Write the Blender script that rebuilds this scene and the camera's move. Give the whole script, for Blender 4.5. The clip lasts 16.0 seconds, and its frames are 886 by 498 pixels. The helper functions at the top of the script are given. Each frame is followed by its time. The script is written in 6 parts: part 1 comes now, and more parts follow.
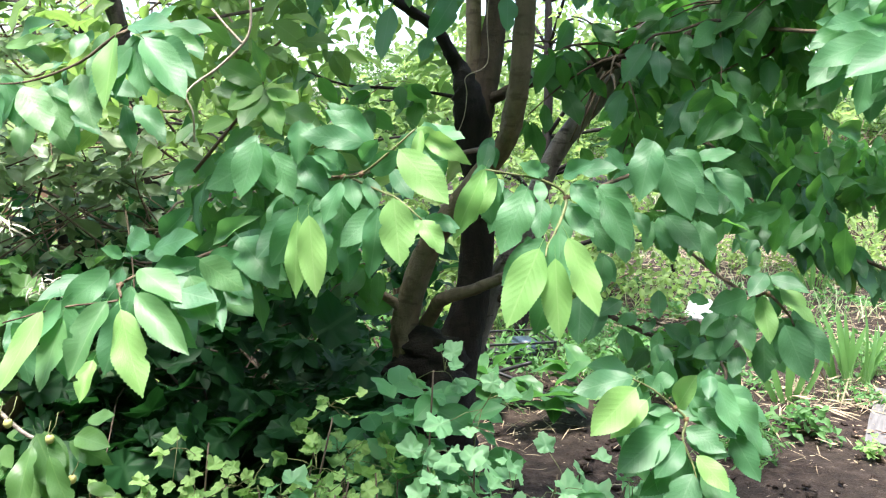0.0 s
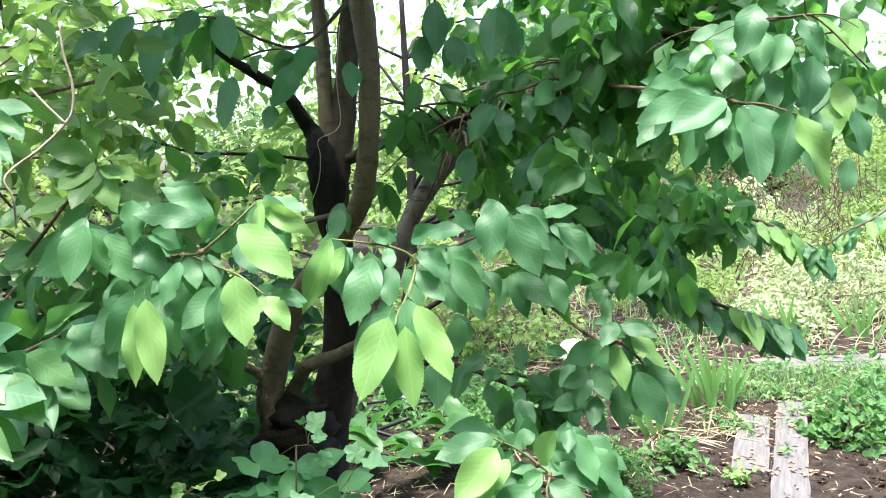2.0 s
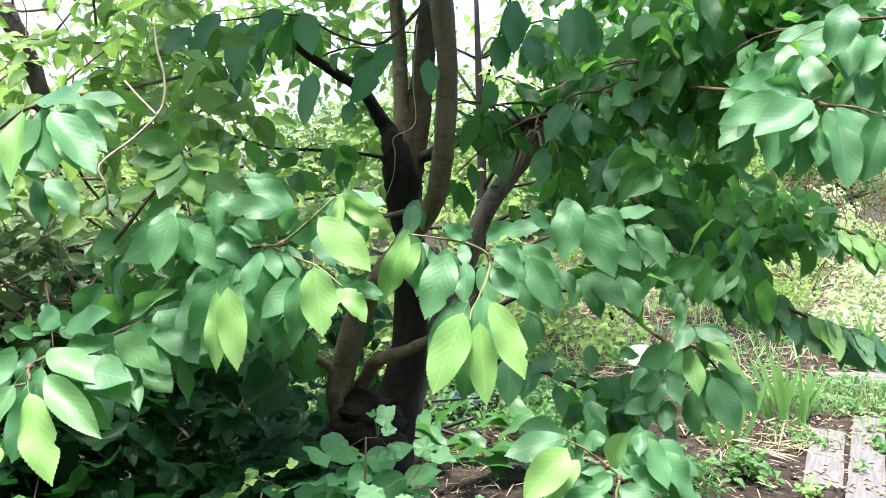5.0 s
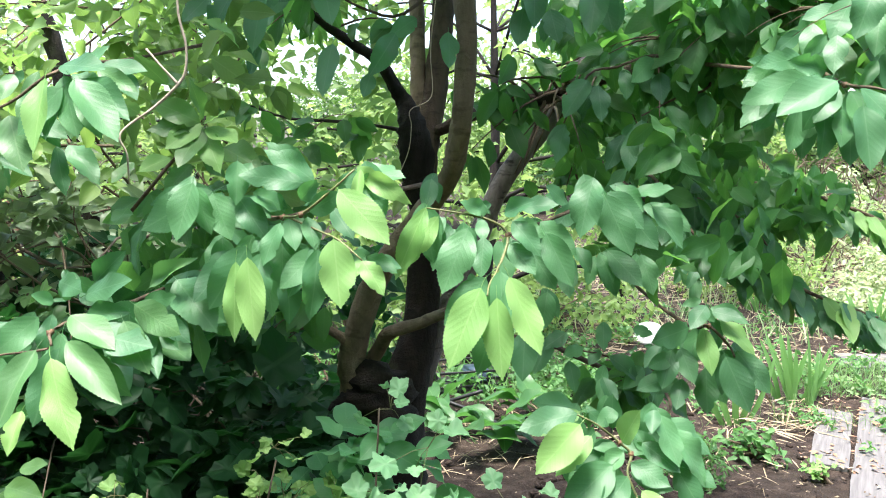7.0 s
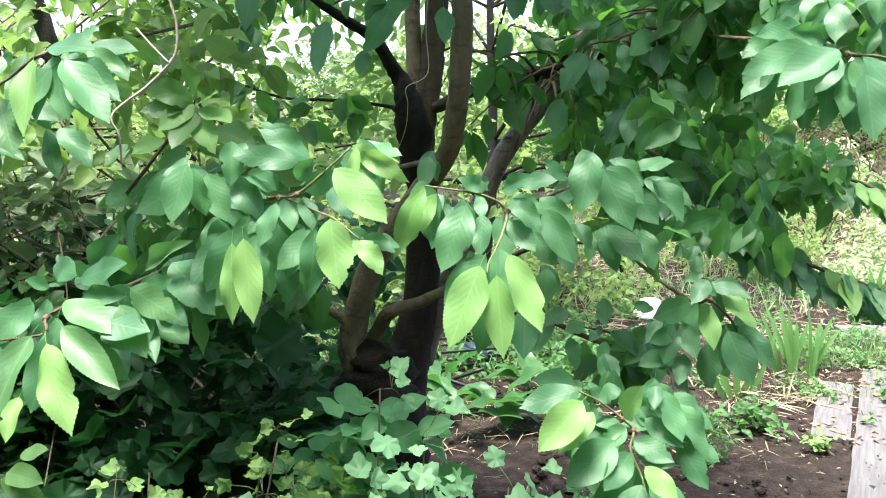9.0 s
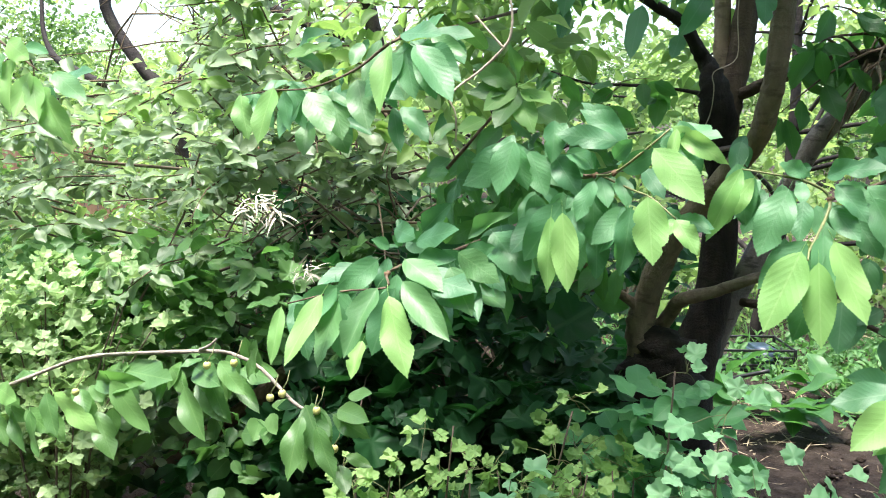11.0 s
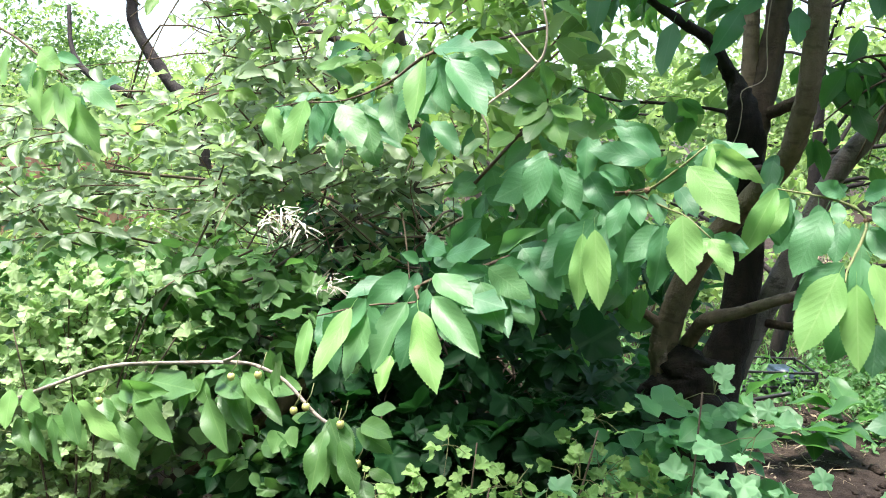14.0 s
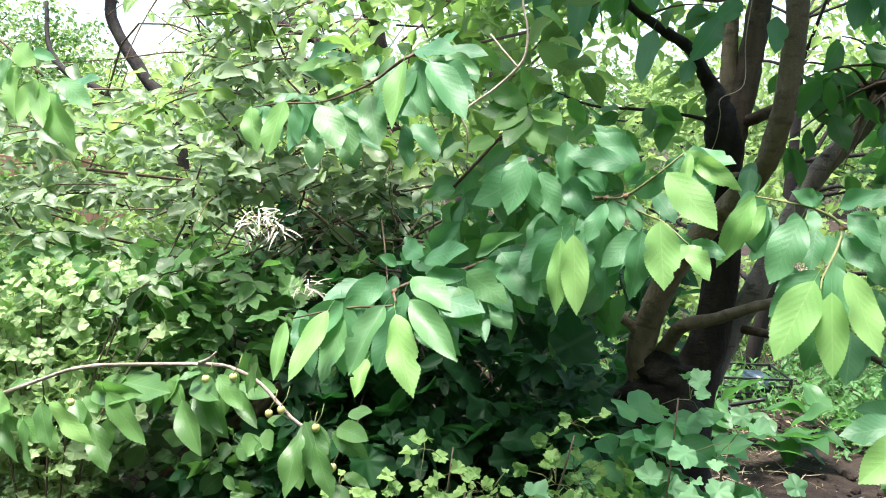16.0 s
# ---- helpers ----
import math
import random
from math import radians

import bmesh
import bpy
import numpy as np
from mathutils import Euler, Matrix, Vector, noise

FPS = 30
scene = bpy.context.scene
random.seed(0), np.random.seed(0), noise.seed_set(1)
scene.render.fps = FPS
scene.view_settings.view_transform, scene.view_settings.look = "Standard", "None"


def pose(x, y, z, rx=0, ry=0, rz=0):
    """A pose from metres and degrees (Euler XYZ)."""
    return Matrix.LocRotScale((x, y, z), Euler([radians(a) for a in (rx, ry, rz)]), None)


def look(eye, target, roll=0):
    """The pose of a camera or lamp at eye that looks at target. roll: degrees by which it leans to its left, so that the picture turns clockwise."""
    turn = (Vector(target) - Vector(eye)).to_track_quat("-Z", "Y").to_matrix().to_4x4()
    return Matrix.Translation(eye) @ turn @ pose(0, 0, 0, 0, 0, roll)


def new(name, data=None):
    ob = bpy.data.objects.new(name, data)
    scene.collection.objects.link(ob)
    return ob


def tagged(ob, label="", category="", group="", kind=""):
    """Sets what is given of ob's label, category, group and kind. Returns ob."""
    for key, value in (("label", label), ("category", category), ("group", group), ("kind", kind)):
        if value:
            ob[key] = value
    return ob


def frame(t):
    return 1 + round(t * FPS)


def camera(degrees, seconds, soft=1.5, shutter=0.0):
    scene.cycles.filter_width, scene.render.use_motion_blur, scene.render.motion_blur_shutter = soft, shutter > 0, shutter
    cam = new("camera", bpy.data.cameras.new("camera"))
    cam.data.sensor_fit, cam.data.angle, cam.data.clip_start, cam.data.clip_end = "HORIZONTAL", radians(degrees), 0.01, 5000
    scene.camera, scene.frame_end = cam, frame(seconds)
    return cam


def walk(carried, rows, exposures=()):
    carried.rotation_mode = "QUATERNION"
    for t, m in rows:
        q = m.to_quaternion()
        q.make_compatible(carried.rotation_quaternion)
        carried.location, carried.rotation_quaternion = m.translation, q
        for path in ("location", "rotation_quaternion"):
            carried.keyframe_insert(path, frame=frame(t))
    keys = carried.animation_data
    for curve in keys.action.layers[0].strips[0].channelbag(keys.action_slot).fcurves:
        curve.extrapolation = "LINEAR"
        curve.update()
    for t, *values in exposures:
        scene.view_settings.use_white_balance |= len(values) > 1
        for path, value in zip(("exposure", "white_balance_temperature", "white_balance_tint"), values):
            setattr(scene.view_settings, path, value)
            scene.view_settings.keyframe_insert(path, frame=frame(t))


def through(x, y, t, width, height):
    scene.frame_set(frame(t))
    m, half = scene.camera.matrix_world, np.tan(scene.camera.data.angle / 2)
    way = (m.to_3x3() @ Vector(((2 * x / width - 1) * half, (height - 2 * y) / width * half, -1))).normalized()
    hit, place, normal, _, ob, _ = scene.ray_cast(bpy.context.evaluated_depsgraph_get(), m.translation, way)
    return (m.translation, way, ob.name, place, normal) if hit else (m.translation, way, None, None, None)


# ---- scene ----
cam = camera(54.1, 16.0, soft=1.0, shutter=0.18)
EXPOSURES = ((0, 2.30), (10, 2.30), (12.3, 2.20), (16, 2.20))
PATH = [
    (0, (0.1150, -0.0254, 1.4983), (0.0020, 1.9501, 1.2075), 1.23),
    (0.5, (0.1348, -0.0164, 1.5158), (0.1256, 1.9724, 1.3047), -0.08),
    (1, (0.1459, -0.0054, 1.5209), (0.2196, 1.9840, 1.3292), -0.75),
    (1.5, (0.1542, -0.0086, 1.5223), (0.3197, 1.9755, 1.3333), -0.92),
    (2, (0.1580, -0.0080, 1.5229), (0.3277, 1.9772, 1.3491), -1.34),
    (2.5, (0.1528, -0.0049, 1.5198), (0.3080, 1.9798, 1.3282), -1.04),
    (3, (0.1504, -0.0014, 1.5204), (0.3129, 1.9824, 1.3242), -0.25),
    (3.5, (0.1500, 0.0000, 1.5200), (0.3093, 1.9836, 1.3204), -0.35),
    (4, (0.1499, 0.0031, 1.5184), (0.3082, 1.9874, 1.3247), -0.27),
    (4.5, (0.1455, -0.0047, 1.5180), (0.1962, 1.9858, 1.3297), -0.57),
    (4.7, (0.1445, -0.0118, 1.5174), (0.1689, 1.9809, 1.3486), -0.39),
    (6.8, (0.1298, -0.0177, 1.5154), (0.1394, 1.9706, 1.2996), 0.44),
    (7, (0.1296, -0.0151, 1.5187), (0.1262, 1.9715, 1.2878), 0.90),
    (7.5, (0.1330, -0.0043, 1.5217), (0.1986, 1.9761, 1.2504), 0.62),
    (8, (0.1354, 0.0041, 1.5197), (0.2051, 1.9850, 1.2524), 0.38),
    (8.5, (0.1364, 0.0062, 1.5174), (0.1840, 1.9851, 1.2311), 0.48),
    (9, (0.1308, -0.0008, 1.5158), (0.1291, 1.9796, 1.2364), -0.03),
    (9.5, (0.1283, -0.0143, 1.5151), (0.0639, 1.9679, 1.2567), -0.19),
    (10, (0.1190, -0.0374, 1.5116), (-0.1361, 1.9300, 1.2581), -0.30),
    (10.2, (0.1096, -0.0511, 1.5096), (-0.2882, 1.8878, 1.2227), -0.86),
    (12.3, (0.0573, -0.0735, 1.4998), (-0.6261, 1.7817, 1.1978), 1.40),
    (12.5, (0.0567, -0.0727, 1.4997), (-0.6294, 1.7825, 1.2038), 1.53),
    (13, (0.0569, -0.0721, 1.5015), (-0.6308, 1.7843, 1.2173), 1.60),
    (13.5, (0.0545, -0.0674, 1.5020), (-0.6217, 1.7936, 1.2199), 1.45),
    (14, (0.0542, -0.0674, 1.5016), (-0.5927, 1.8051, 1.2268), 1.57),
    (14.5, (0.0551, -0.0659, 1.5015), (-0.5633, 1.8164, 1.2287), 1.83),
    (15, (0.0554, -0.0652, 1.5002), (-0.5426, 1.8246, 1.2335), 2.41),
    (15.5, (0.0562, -0.0639, 1.5011), (-0.5384, 1.8272, 1.2362), 2.28),
    (16, (0.0538, -0.0621, 1.5008), (-0.5479, 1.8267, 1.2355), 2.40),
]
walk(cam, [(t, look(eye, target, roll)) for t, eye, target, roll in PATH], exposures=EXPOSURES)

# ---- light ----
SUN_ELEVATION, SUN_TURN = 79.0, -150.0
world = bpy.data.worlds.new("sky")
scene.world = world
world.use_nodes = True
wn = world.node_tree.nodes
sky = wn.new("ShaderNodeTexSky")
sky.sky_type, sky.sun_disc = "NISHITA", False
sky.sun_elevation, sky.sun_rotation = radians(SUN_ELEVATION), radians(SUN_TURN)
sky.air_density, sky.dust_density, sky.ozone_density = 1.0, 3.0, 1.0
wn["Background"].inputs["Strength"].default_value = 0.13
world.node_tree.links.new(sky.outputs["Color"], wn["Background"].inputs["Color"])
sun = new("sun", bpy.data.lights.new("sun", "SUN"))
sun.data.energy, sun.data.angle, sun.data.color = 3.0, radians(20), (1.0, 0.965, 0.925)
st, ce = radians(SUN_TURN), radians(SUN_ELEVATION)
SUN_WAY = Vector((math.sin(st) * math.cos(ce), math.cos(st) * math.cos(ce), math.sin(ce)))
sun.matrix_world = look((0, 0, 8), Vector((0, 0, 8)) - SUN_WAY)


# ---- materials ----
def material(name):
    m = bpy.data.materials.new(name)
    m.use_nodes = True
    nodes, links = m.node_tree.nodes, m.node_tree.links
    return m, nodes, links, nodes["Principled BSDF"]


def mixed(nodes, links, fac, a, b, blend="MIX"):
    n = nodes.new("ShaderNodeMix")
    n.data_type, n.blend_type = "RGBA", blend
    for socket, value in ((n.inputs[0], fac), (n.inputs[6], a), (n.inputs[7], b)):
        if isinstance(value, (int, float)):
            socket.default_value = value
        elif isinstance(value, tuple):
            socket.default_value = (*value[:3], 1)
        else:
            links.new(value, socket)
    return n.outputs[2]


def maths(nodes, links, op, a, b=0.0, c=None):
    n = nodes.new("ShaderNodeMath")
    n.operation = op
    for socket, value in zip(n.inputs, (a, b) if c is None else (a, b, c)):
        if isinstance(value, (int, float)):
            socket.default_value = value
        else:
            links.new(value, socket)
    return n.outputs[0]


def noise_tex(nodes, links, scale, detail=4.0, space="Object", stretch=None, rough=0.6):
    tc = nodes.new("ShaderNodeTexCoord")
    n = nodes.new("ShaderNodeTexNoise")
    n.inputs["Scale"].default_value, n.inputs["Detail"].default_value, n.inputs["Roughness"].default_value = scale, detail, rough
    if stretch:
        mp = nodes.new("ShaderNodeMapping")
        mp.inputs["Scale"].default_value = stretch
        links.new(tc.outputs[space], mp.inputs["Vector"])
        links.new(mp.outputs["Vector"], n.inputs["Vector"])
    else:
        links.new(tc.outputs[space], n.inputs["Vector"])
    return n.outputs["Fac"]


def ramped(nodes, links, fac, *stops):
    n = nodes.new("ShaderNodeValToRGB")
    while len(n.color_ramp.elements) < len(stops):
        n.color_ramp.elements.new(0.5)
    for e, (at, colour) in zip(n.color_ramp.elements, stops):
        e.position, e.color = at, (*colour, 1)
    links.new(fac, n.inputs["Fac"])
    return n.outputs["Color"]


def bumped(nodes, links, bsdf, height, strength, distance=0.01):
    b = nodes.new("ShaderNodeBump")
    b.inputs["Strength"].default_value, b.inputs["Distance"].default_value = strength, distance
    links.new(height, b.inputs["Height"])
    links.new(b.outputs["Normal"], bsdf.inputs["Normal"])
    return b


def leaf_material(name, dark, light, vein, through, rough=0.42, spec=0.45, single=False, share=0.38, ribs=9.0):
    """A leaf: waxy face, light through the blade, midrib and side veins along the blade's own u and v."""
    m, nodes, links, bsdf = material(name)
    if single:
        rnd = nodes.new("ShaderNodeObjectInfo").outputs["Random"]
    else:
        rnd = nodes.new("ShaderNodeNewGeometry").outputs["Random Per Island"]
    uv = nodes.new("ShaderNodeUVMap")
    sep = nodes.new("ShaderNodeSeparateXYZ")
    links.new(uv.outputs["UV"], sep.inputs[0])
    across = maths(nodes, links, "ABSOLUTE", maths(nodes, links, "SUBTRACT", sep.outputs["Y"], 0.5))
    slant = maths(nodes, links, "SUBTRACT", maths(nodes, links, "MULTIPLY", sep.outputs["X"], ribs), maths(nodes, links, "MULTIPLY", across, ribs * 0.62))
    tri = maths(nodes, links, "PINGPONG", slant, 0.5)
    side = maths(nodes, links, "SUBTRACT", 1.0, maths(nodes, links, "SMOOTH_MIN", maths(nodes, links, "MULTIPLY", tri, 16.0), 1.0, 0.2))
    mid = maths(nodes, links, "LESS_THAN", across, 0.022)
    veins = maths(nodes, links, "MAXIMUM", maths(nodes, links, "MULTIPLY", maths(nodes, links, "MAXIMUM", side, 0.0), 0.27), maths(nodes, links, "MULTIPLY", mid, 0.6))
    base = mixed(nodes, links, rnd, dark, light)
    blotch = noise_tex(nodes, links, 38.0, 3.0, "Generated" if single else "Object")
    base = mixed(nodes, links, maths(nodes, links, "MULTIPLY", blotch, 0.45), base, tuple(0.6 * a + 0.4 * b for a, b in zip(dark, vein)))
    base = mixed(nodes, links, maths(nodes, links, "MULTIPLY", veins, 0.62), base, vein)
    links.new(base, bsdf.inputs["Base Color"])
    bsdf.inputs["Roughness"].default_value, bsdf.inputs["Specular IOR Level"].default_value = rough, spec
    pillow = maths(nodes, links, "ADD", maths(nodes, links, "POWER", maths(nodes, links, "MULTIPLY", tri, 2.0), 0.5), maths(nodes, links, "MULTIPLY", blotch, 1.6))
    b = bumped(nodes, links, bsdf, pillow, 0.12 if single else 0.08, 0.003)
    tr = nodes.new("ShaderNodeBsdfTranslucent")
    links.new(mixed(nodes, links, 0.35, mixed(nodes, links, rnd, through, tuple(min(1, 1.25 * c) for c in through)), base), tr.inputs["Color"])
    links.new(b.outputs["Normal"], tr.inputs["Normal"])
    mix = nodes.new("ShaderNodeMixShader")
    mix.inputs[0].default_value = share
    links.new(bsdf.outputs[0], mix.inputs[1])
    links.new(tr.outputs[0], mix.inputs[2])
    links.new(mix.outputs[0], nodes["Material Output"].inputs["Surface"])
    return m


def bark_material(name, dark, light, ring=0.5, rough=0.8):
    m, nodes, links, bsdf = material(name)
    grain = noise_tex(nodes, links, 14.0, 6.0, "Object", (2.0, 2.0, 0.5))
    rings = noise_tex(nodes, links, 24.0, 5.0, "Object", (0.6, 0.6, 1.7))
    fine = noise_tex(nodes, links, 160.0, 3.0)
    col = ramped(nodes, links, grain, (0.3, dark), (0.7, light))
    mask = ramped(nodes, links, rings, (0.56, (0, 0, 0)), (0.66, (1, 1, 1)))
    col = mixed(nodes, links, maths(nodes, links, "MULTIPLY", mask, ring), col, tuple(0.45 * c for c in dark))
    moss = noise_tex(nodes, links, 6.0, 4.0)
    col = mixed(nodes, links, maths(nodes, links, "MULTIPLY", ramped(nodes, links, moss, (0.55, (0, 0, 0)), (0.72, (1, 1, 1))), 0.35), col, (0.10, 0.12, 0.06))
    links.new(col, bsdf.inputs["Base Color"])
    bsdf.inputs["Roughness"].default_value = rough
    bsdf.inputs["Specular IOR Level"].default_value = 0.25
    bumped(nodes, links, bsdf, maths(nodes, links, "ADD", maths(nodes, links, "ADD", grain, maths(nodes, links, "MULTIPLY", rings, 0.6)), maths(nodes, links, "MULTIPLY", fine, 0.5)), 0.8, 0.01)
    return m


def plain_material(name, a, b, scale=20.0, rough=0.7, spec=0.3, bump=0.3, stretch=None, island=False):
    m, nodes, links, bsdf = material(name)
    n = noise_tex(nodes, links, scale, 5.0, "Object", stretch)
    col = ramped(nodes, links, n, (0.3, a), (0.7, b))
    if island:
        rnd = nodes.new("ShaderNodeNewGeometry").outputs["Random Per Island"]
        col = mixed(nodes, links, rnd, col, mixed(nodes, links, 0.5, a, b))
        col = mixed(nodes, links, maths(nodes, links, "MULTIPLY", rnd, 0.5), col, tuple(0.35 * c for c in a))
    links.new(col, bsdf.inputs["Base Color"])
    bsdf.inputs["Roughness"].default_value, bsdf.inputs["Specular IOR Level"].default_value = rough, spec
    bumped(nodes, links, bsdf, n, bump, 0.01)
    return m


def soil_material():
    m, nodes, links, bsdf = material("soil")
    big, mid, fine = noise_tex(nodes, links, 1.3, 5.0), noise_tex(nodes, links, 11.0, 6.0), noise_tex(nodes, links, 90.0, 4.0)
    col = ramped(nodes, links, mid, (0.30, (0.013, 0.009, 0.008)), (0.50, (0.036, 0.025, 0.020)), (0.70, (0.090, 0.066, 0.053)))
    col = mixed(nodes, links, ramped(nodes, links, big, (0.45, (0, 0, 0)), (0.66, (1, 1, 1))), col, (0.042, 0.032, 0.025))
    col = mixed(nodes, links, ramped(nodes, links, fine, (0.58, (0, 0, 0)), (0.72, (1, 1, 1))), col, (0.085, 0.064, 0.048))
    links.new(col, bsdf.inputs["Base Color"])
    bsdf.inputs["Roughness"].default_value, bsdf.inputs["Specular IOR Level"].default_value = 0.9, 0.15
    bumped(nodes, links, bsdf, maths(nodes, links, "ADD", mid, maths(nodes, links, "MULTIPLY", fine, 0.5)), 1.0, 0.04)
    return m


LEAF = leaf_material("cherry_leaf", (0.046, 0.152, 0.066), (0.112, 0.280, 0.116), (0.16, 0.31, 0.16), (0.14, 0.45, 0.09), 0.47, 0.5, True)
# Paler cherry leaf: the sheen of the sky is put into its base colour.
SHEENLEAF = leaf_material("sheen_tinted_cherry_leaf", (0.085, 0.205, 0.080), (0.150, 0.310, 0.120), (0.21, 0.36, 0.17), (0.15, 0.42, 0.08), 0.42, 0.42, True)
MIDLEAF = leaf_material("bough_leaf", (0.062, 0.155, 0.048), (0.122, 0.252, 0.072), (0.19, 0.33, 0.12), (0.16, 0.40, 0.06), 0.40, 0.5, True)
YOUNG = leaf_material("young_cherry_leaf", (0.150, 0.335, 0.096), (0.250, 0.445, 0.140), (0.34, 0.51, 0.20), (0.31, 0.56, 0.12), 0.5, 0.38, True, 0.42)
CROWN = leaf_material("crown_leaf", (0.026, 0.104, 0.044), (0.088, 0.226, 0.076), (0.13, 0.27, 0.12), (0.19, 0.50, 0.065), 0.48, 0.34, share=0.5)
# Apple leaf in a yellower base colour that holds the glow of backlight.
BACKLITAPPLE = leaf_material("backlit_apple_leaf", (0.105, 0.215, 0.060), (0.260, 0.400, 0.125), (0.30, 0.42, 0.18), (0.34, 0.56, 0.11), 0.5, 0.28, share=0.48)
APPLE = leaf_material("apple_leaf", (0.115, 0.192, 0.105), (0.280, 0.365, 0.212), (0.33, 0.41, 0.24), (0.30, 0.46, 0.14), 0.42, 0.5)
# Creeper green taken down to near-black so that its colour carries the shade.
SHADECREEPER = leaf_material("shaded_creeper_leaf", (0.006, 0.034, 0.012), (0.021, 0.090, 0.029), (0.045, 0.13, 0.045), (0.04, 0.18, 0.03), 0.5, 0.25, ribs=4.0)
VINE = leaf_material("vine_leaf", (0.050, 0.140, 0.042), (0.150, 0.295, 0.095), (0.17, 0.31, 0.12), (0.15, 0.38, 0.06), 0.45, 0.42, ribs=5.0)
CURRANT = leaf_material("currant_leaf", (0.16, 0.31, 0.09), (0.30, 0.46, 0.15), (0.27, 0.42, 0.17), (0.24, 0.45, 0.10), 0.55, 0.35, ribs=4.0)
PALECURRANT = leaf_material("pale_currant_leaf", (0.22, 0.36, 0.14), (0.38, 0.51, 0.24), (0.34, 0.46, 0.24), (0.32, 0.50, 0.16), 0.5, 0.42, ribs=4.0)
# Leaf colour lifted to near-cream for the glare over the far garden.
SUNPALE = leaf_material("sun_pale_leaf", (0.26, 0.34, 0.18), (0.48, 0.53, 0.33), (0.45, 0.5, 0.28), (0.42, 0.52, 0.21), 0.5, 0.4, share=0.4)
BLUECURRANT = leaf_material("blue_green_currant_leaf", (0.18, 0.41, 0.20), (0.34, 0.60, 0.33), (0.34, 0.54, 0.32), (0.24, 0.52, 0.18), 0.5, 0.45, ribs=4.0)
# Leaf green with sunlight mixed into the base colour, for distant foliage.
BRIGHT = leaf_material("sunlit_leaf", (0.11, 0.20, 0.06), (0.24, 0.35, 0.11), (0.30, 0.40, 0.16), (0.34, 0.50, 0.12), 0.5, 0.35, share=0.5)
HEDGE = leaf_material("hedge_leaf", (0.035, 0.09, 0.03), (0.10, 0.19, 0.05), (0.14, 0.24, 0.08), (0.16, 0.32, 0.05), 0.5, 0.35, share=0.45)
BLADE = leaf_material("blade", (0.06, 0.17, 0.05), (0.14, 0.27, 0.07), (0.15, 0.3, 0.1), (0.18, 0.4, 0.06), 0.45, 0.4, ribs=0.0)
PALEBLADE = leaf_material("pale_blade", (0.12, 0.22, 0.09), (0.24, 0.35, 0.15), (0.2, 0.35, 0.15), (0.25, 0.42, 0.10), 0.5, 0.35, ribs=0.0)
BROAD = leaf_material("broad_leaf", (0.022, 0.088, 0.030), (0.054, 0.150, 0.046), (0.16, 0.30, 0.11), (0.11, 0.32, 0.05), 0.42, 0.4, True)
BROAD2 = leaf_material("weed_leaf", (0.05, 0.14, 0.045), (0.12, 0.25, 0.08), (0.16, 0.30, 0.11), (0.14, 0.36, 0.06), 0.5, 0.35)
LOWLEAF = leaf_material("rounded_shrub_leaf", (0.070, 0.245, 0.100), (0.160, 0.400, 0.165), (0.19, 0.40, 0.18), (0.16, 0.46, 0.10), 0.48, 0.45)
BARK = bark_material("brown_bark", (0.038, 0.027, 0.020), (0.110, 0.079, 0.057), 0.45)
# Paler copy of the brown bark; daylight on these stems is in its colour.
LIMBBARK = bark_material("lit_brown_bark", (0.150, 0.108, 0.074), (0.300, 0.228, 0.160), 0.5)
# Near-black copy of the bark; its colour stands for shade at the foot.
SHADEBARK = bark_material("shaded_foot_bark", (0.008, 0.0062, 0.0055), (0.032, 0.023, 0.018), 0.5)
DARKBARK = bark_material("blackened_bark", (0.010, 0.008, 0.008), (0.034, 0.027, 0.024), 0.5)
PALEBARK = bark_material("ringed_grey_bark", (0.11, 0.09, 0.085), (0.27, 0.235, 0.22), 0.95, 0.6)
TWIG = bark_material("twig_bark", (0.075, 0.050, 0.034), (0.17, 0.125, 0.085), 0.3)
SHOOT = plain_material("green_shoot", (0.12, 0.14, 0.055), (0.19, 0.20, 0.085), 40.0, 0.5)
TENDRIL = plain_material("dry_tendril", (0.33, 0.27, 0.20), (0.50, 0.43, 0.33), 60.0, 0.7)
GREYTWIG = bark_material("grey_twig_bark", (0.20, 0.17, 0.145), (0.40, 0.35, 0.30), 0.5)
BUD = plain_material("bud_scale", (0.09, 0.05, 0.03), (0.19, 0.115, 0.06), 200.0, 0.6)
FRUIT = plain_material("unripe_cherry", (0.48, 0.50, 0.16), (0.62, 0.55, 0.22), 30.0, 0.3, 0.5, 0.05)
STRAW = plain_material("straw", (0.24, 0.18, 0.11), (0.46, 0.38, 0.26), 6.0, 0.8, 0.2, 0.2, None, True)
STICK = plain_material("dead_stick", (0.10, 0.075, 0.055), (0.24, 0.19, 0.15), 8.0, 0.85, 0.2, 0.4, None, True)
SOIL = soil_material()
PLANK = plain_material("weathered_board", (0.088, 0.083, 0.083), (0.158, 0.149, 0.146), 7.0, 0.8, 0.2, 0.2, (0.6, 9, 1))
WHITE = plain_material("white_plastic", (0.70, 0.71, 0.72), (0.82, 0.82, 0.82), 12.0, 0.4, 0.4, 0.05)
BLACK = plain_material("black_plastic", (0.008, 0.008, 0.009), (0.02, 0.02, 0.022), 18.0, 0.45, 0.4, 0.1)
BLUE = plain_material("blue_plastic", (0.02, 0.038, 0.065), (0.045, 0.07, 0.10), 18.0, 0.35, 0.5, 0.1)
RUST = plain_material("red_brown_board", (0.22, 0.12, 0.075), (0.34, 0.20, 0.13), 7.0, 0.85, 0.2, 0.5, (6, 6, 0.8))
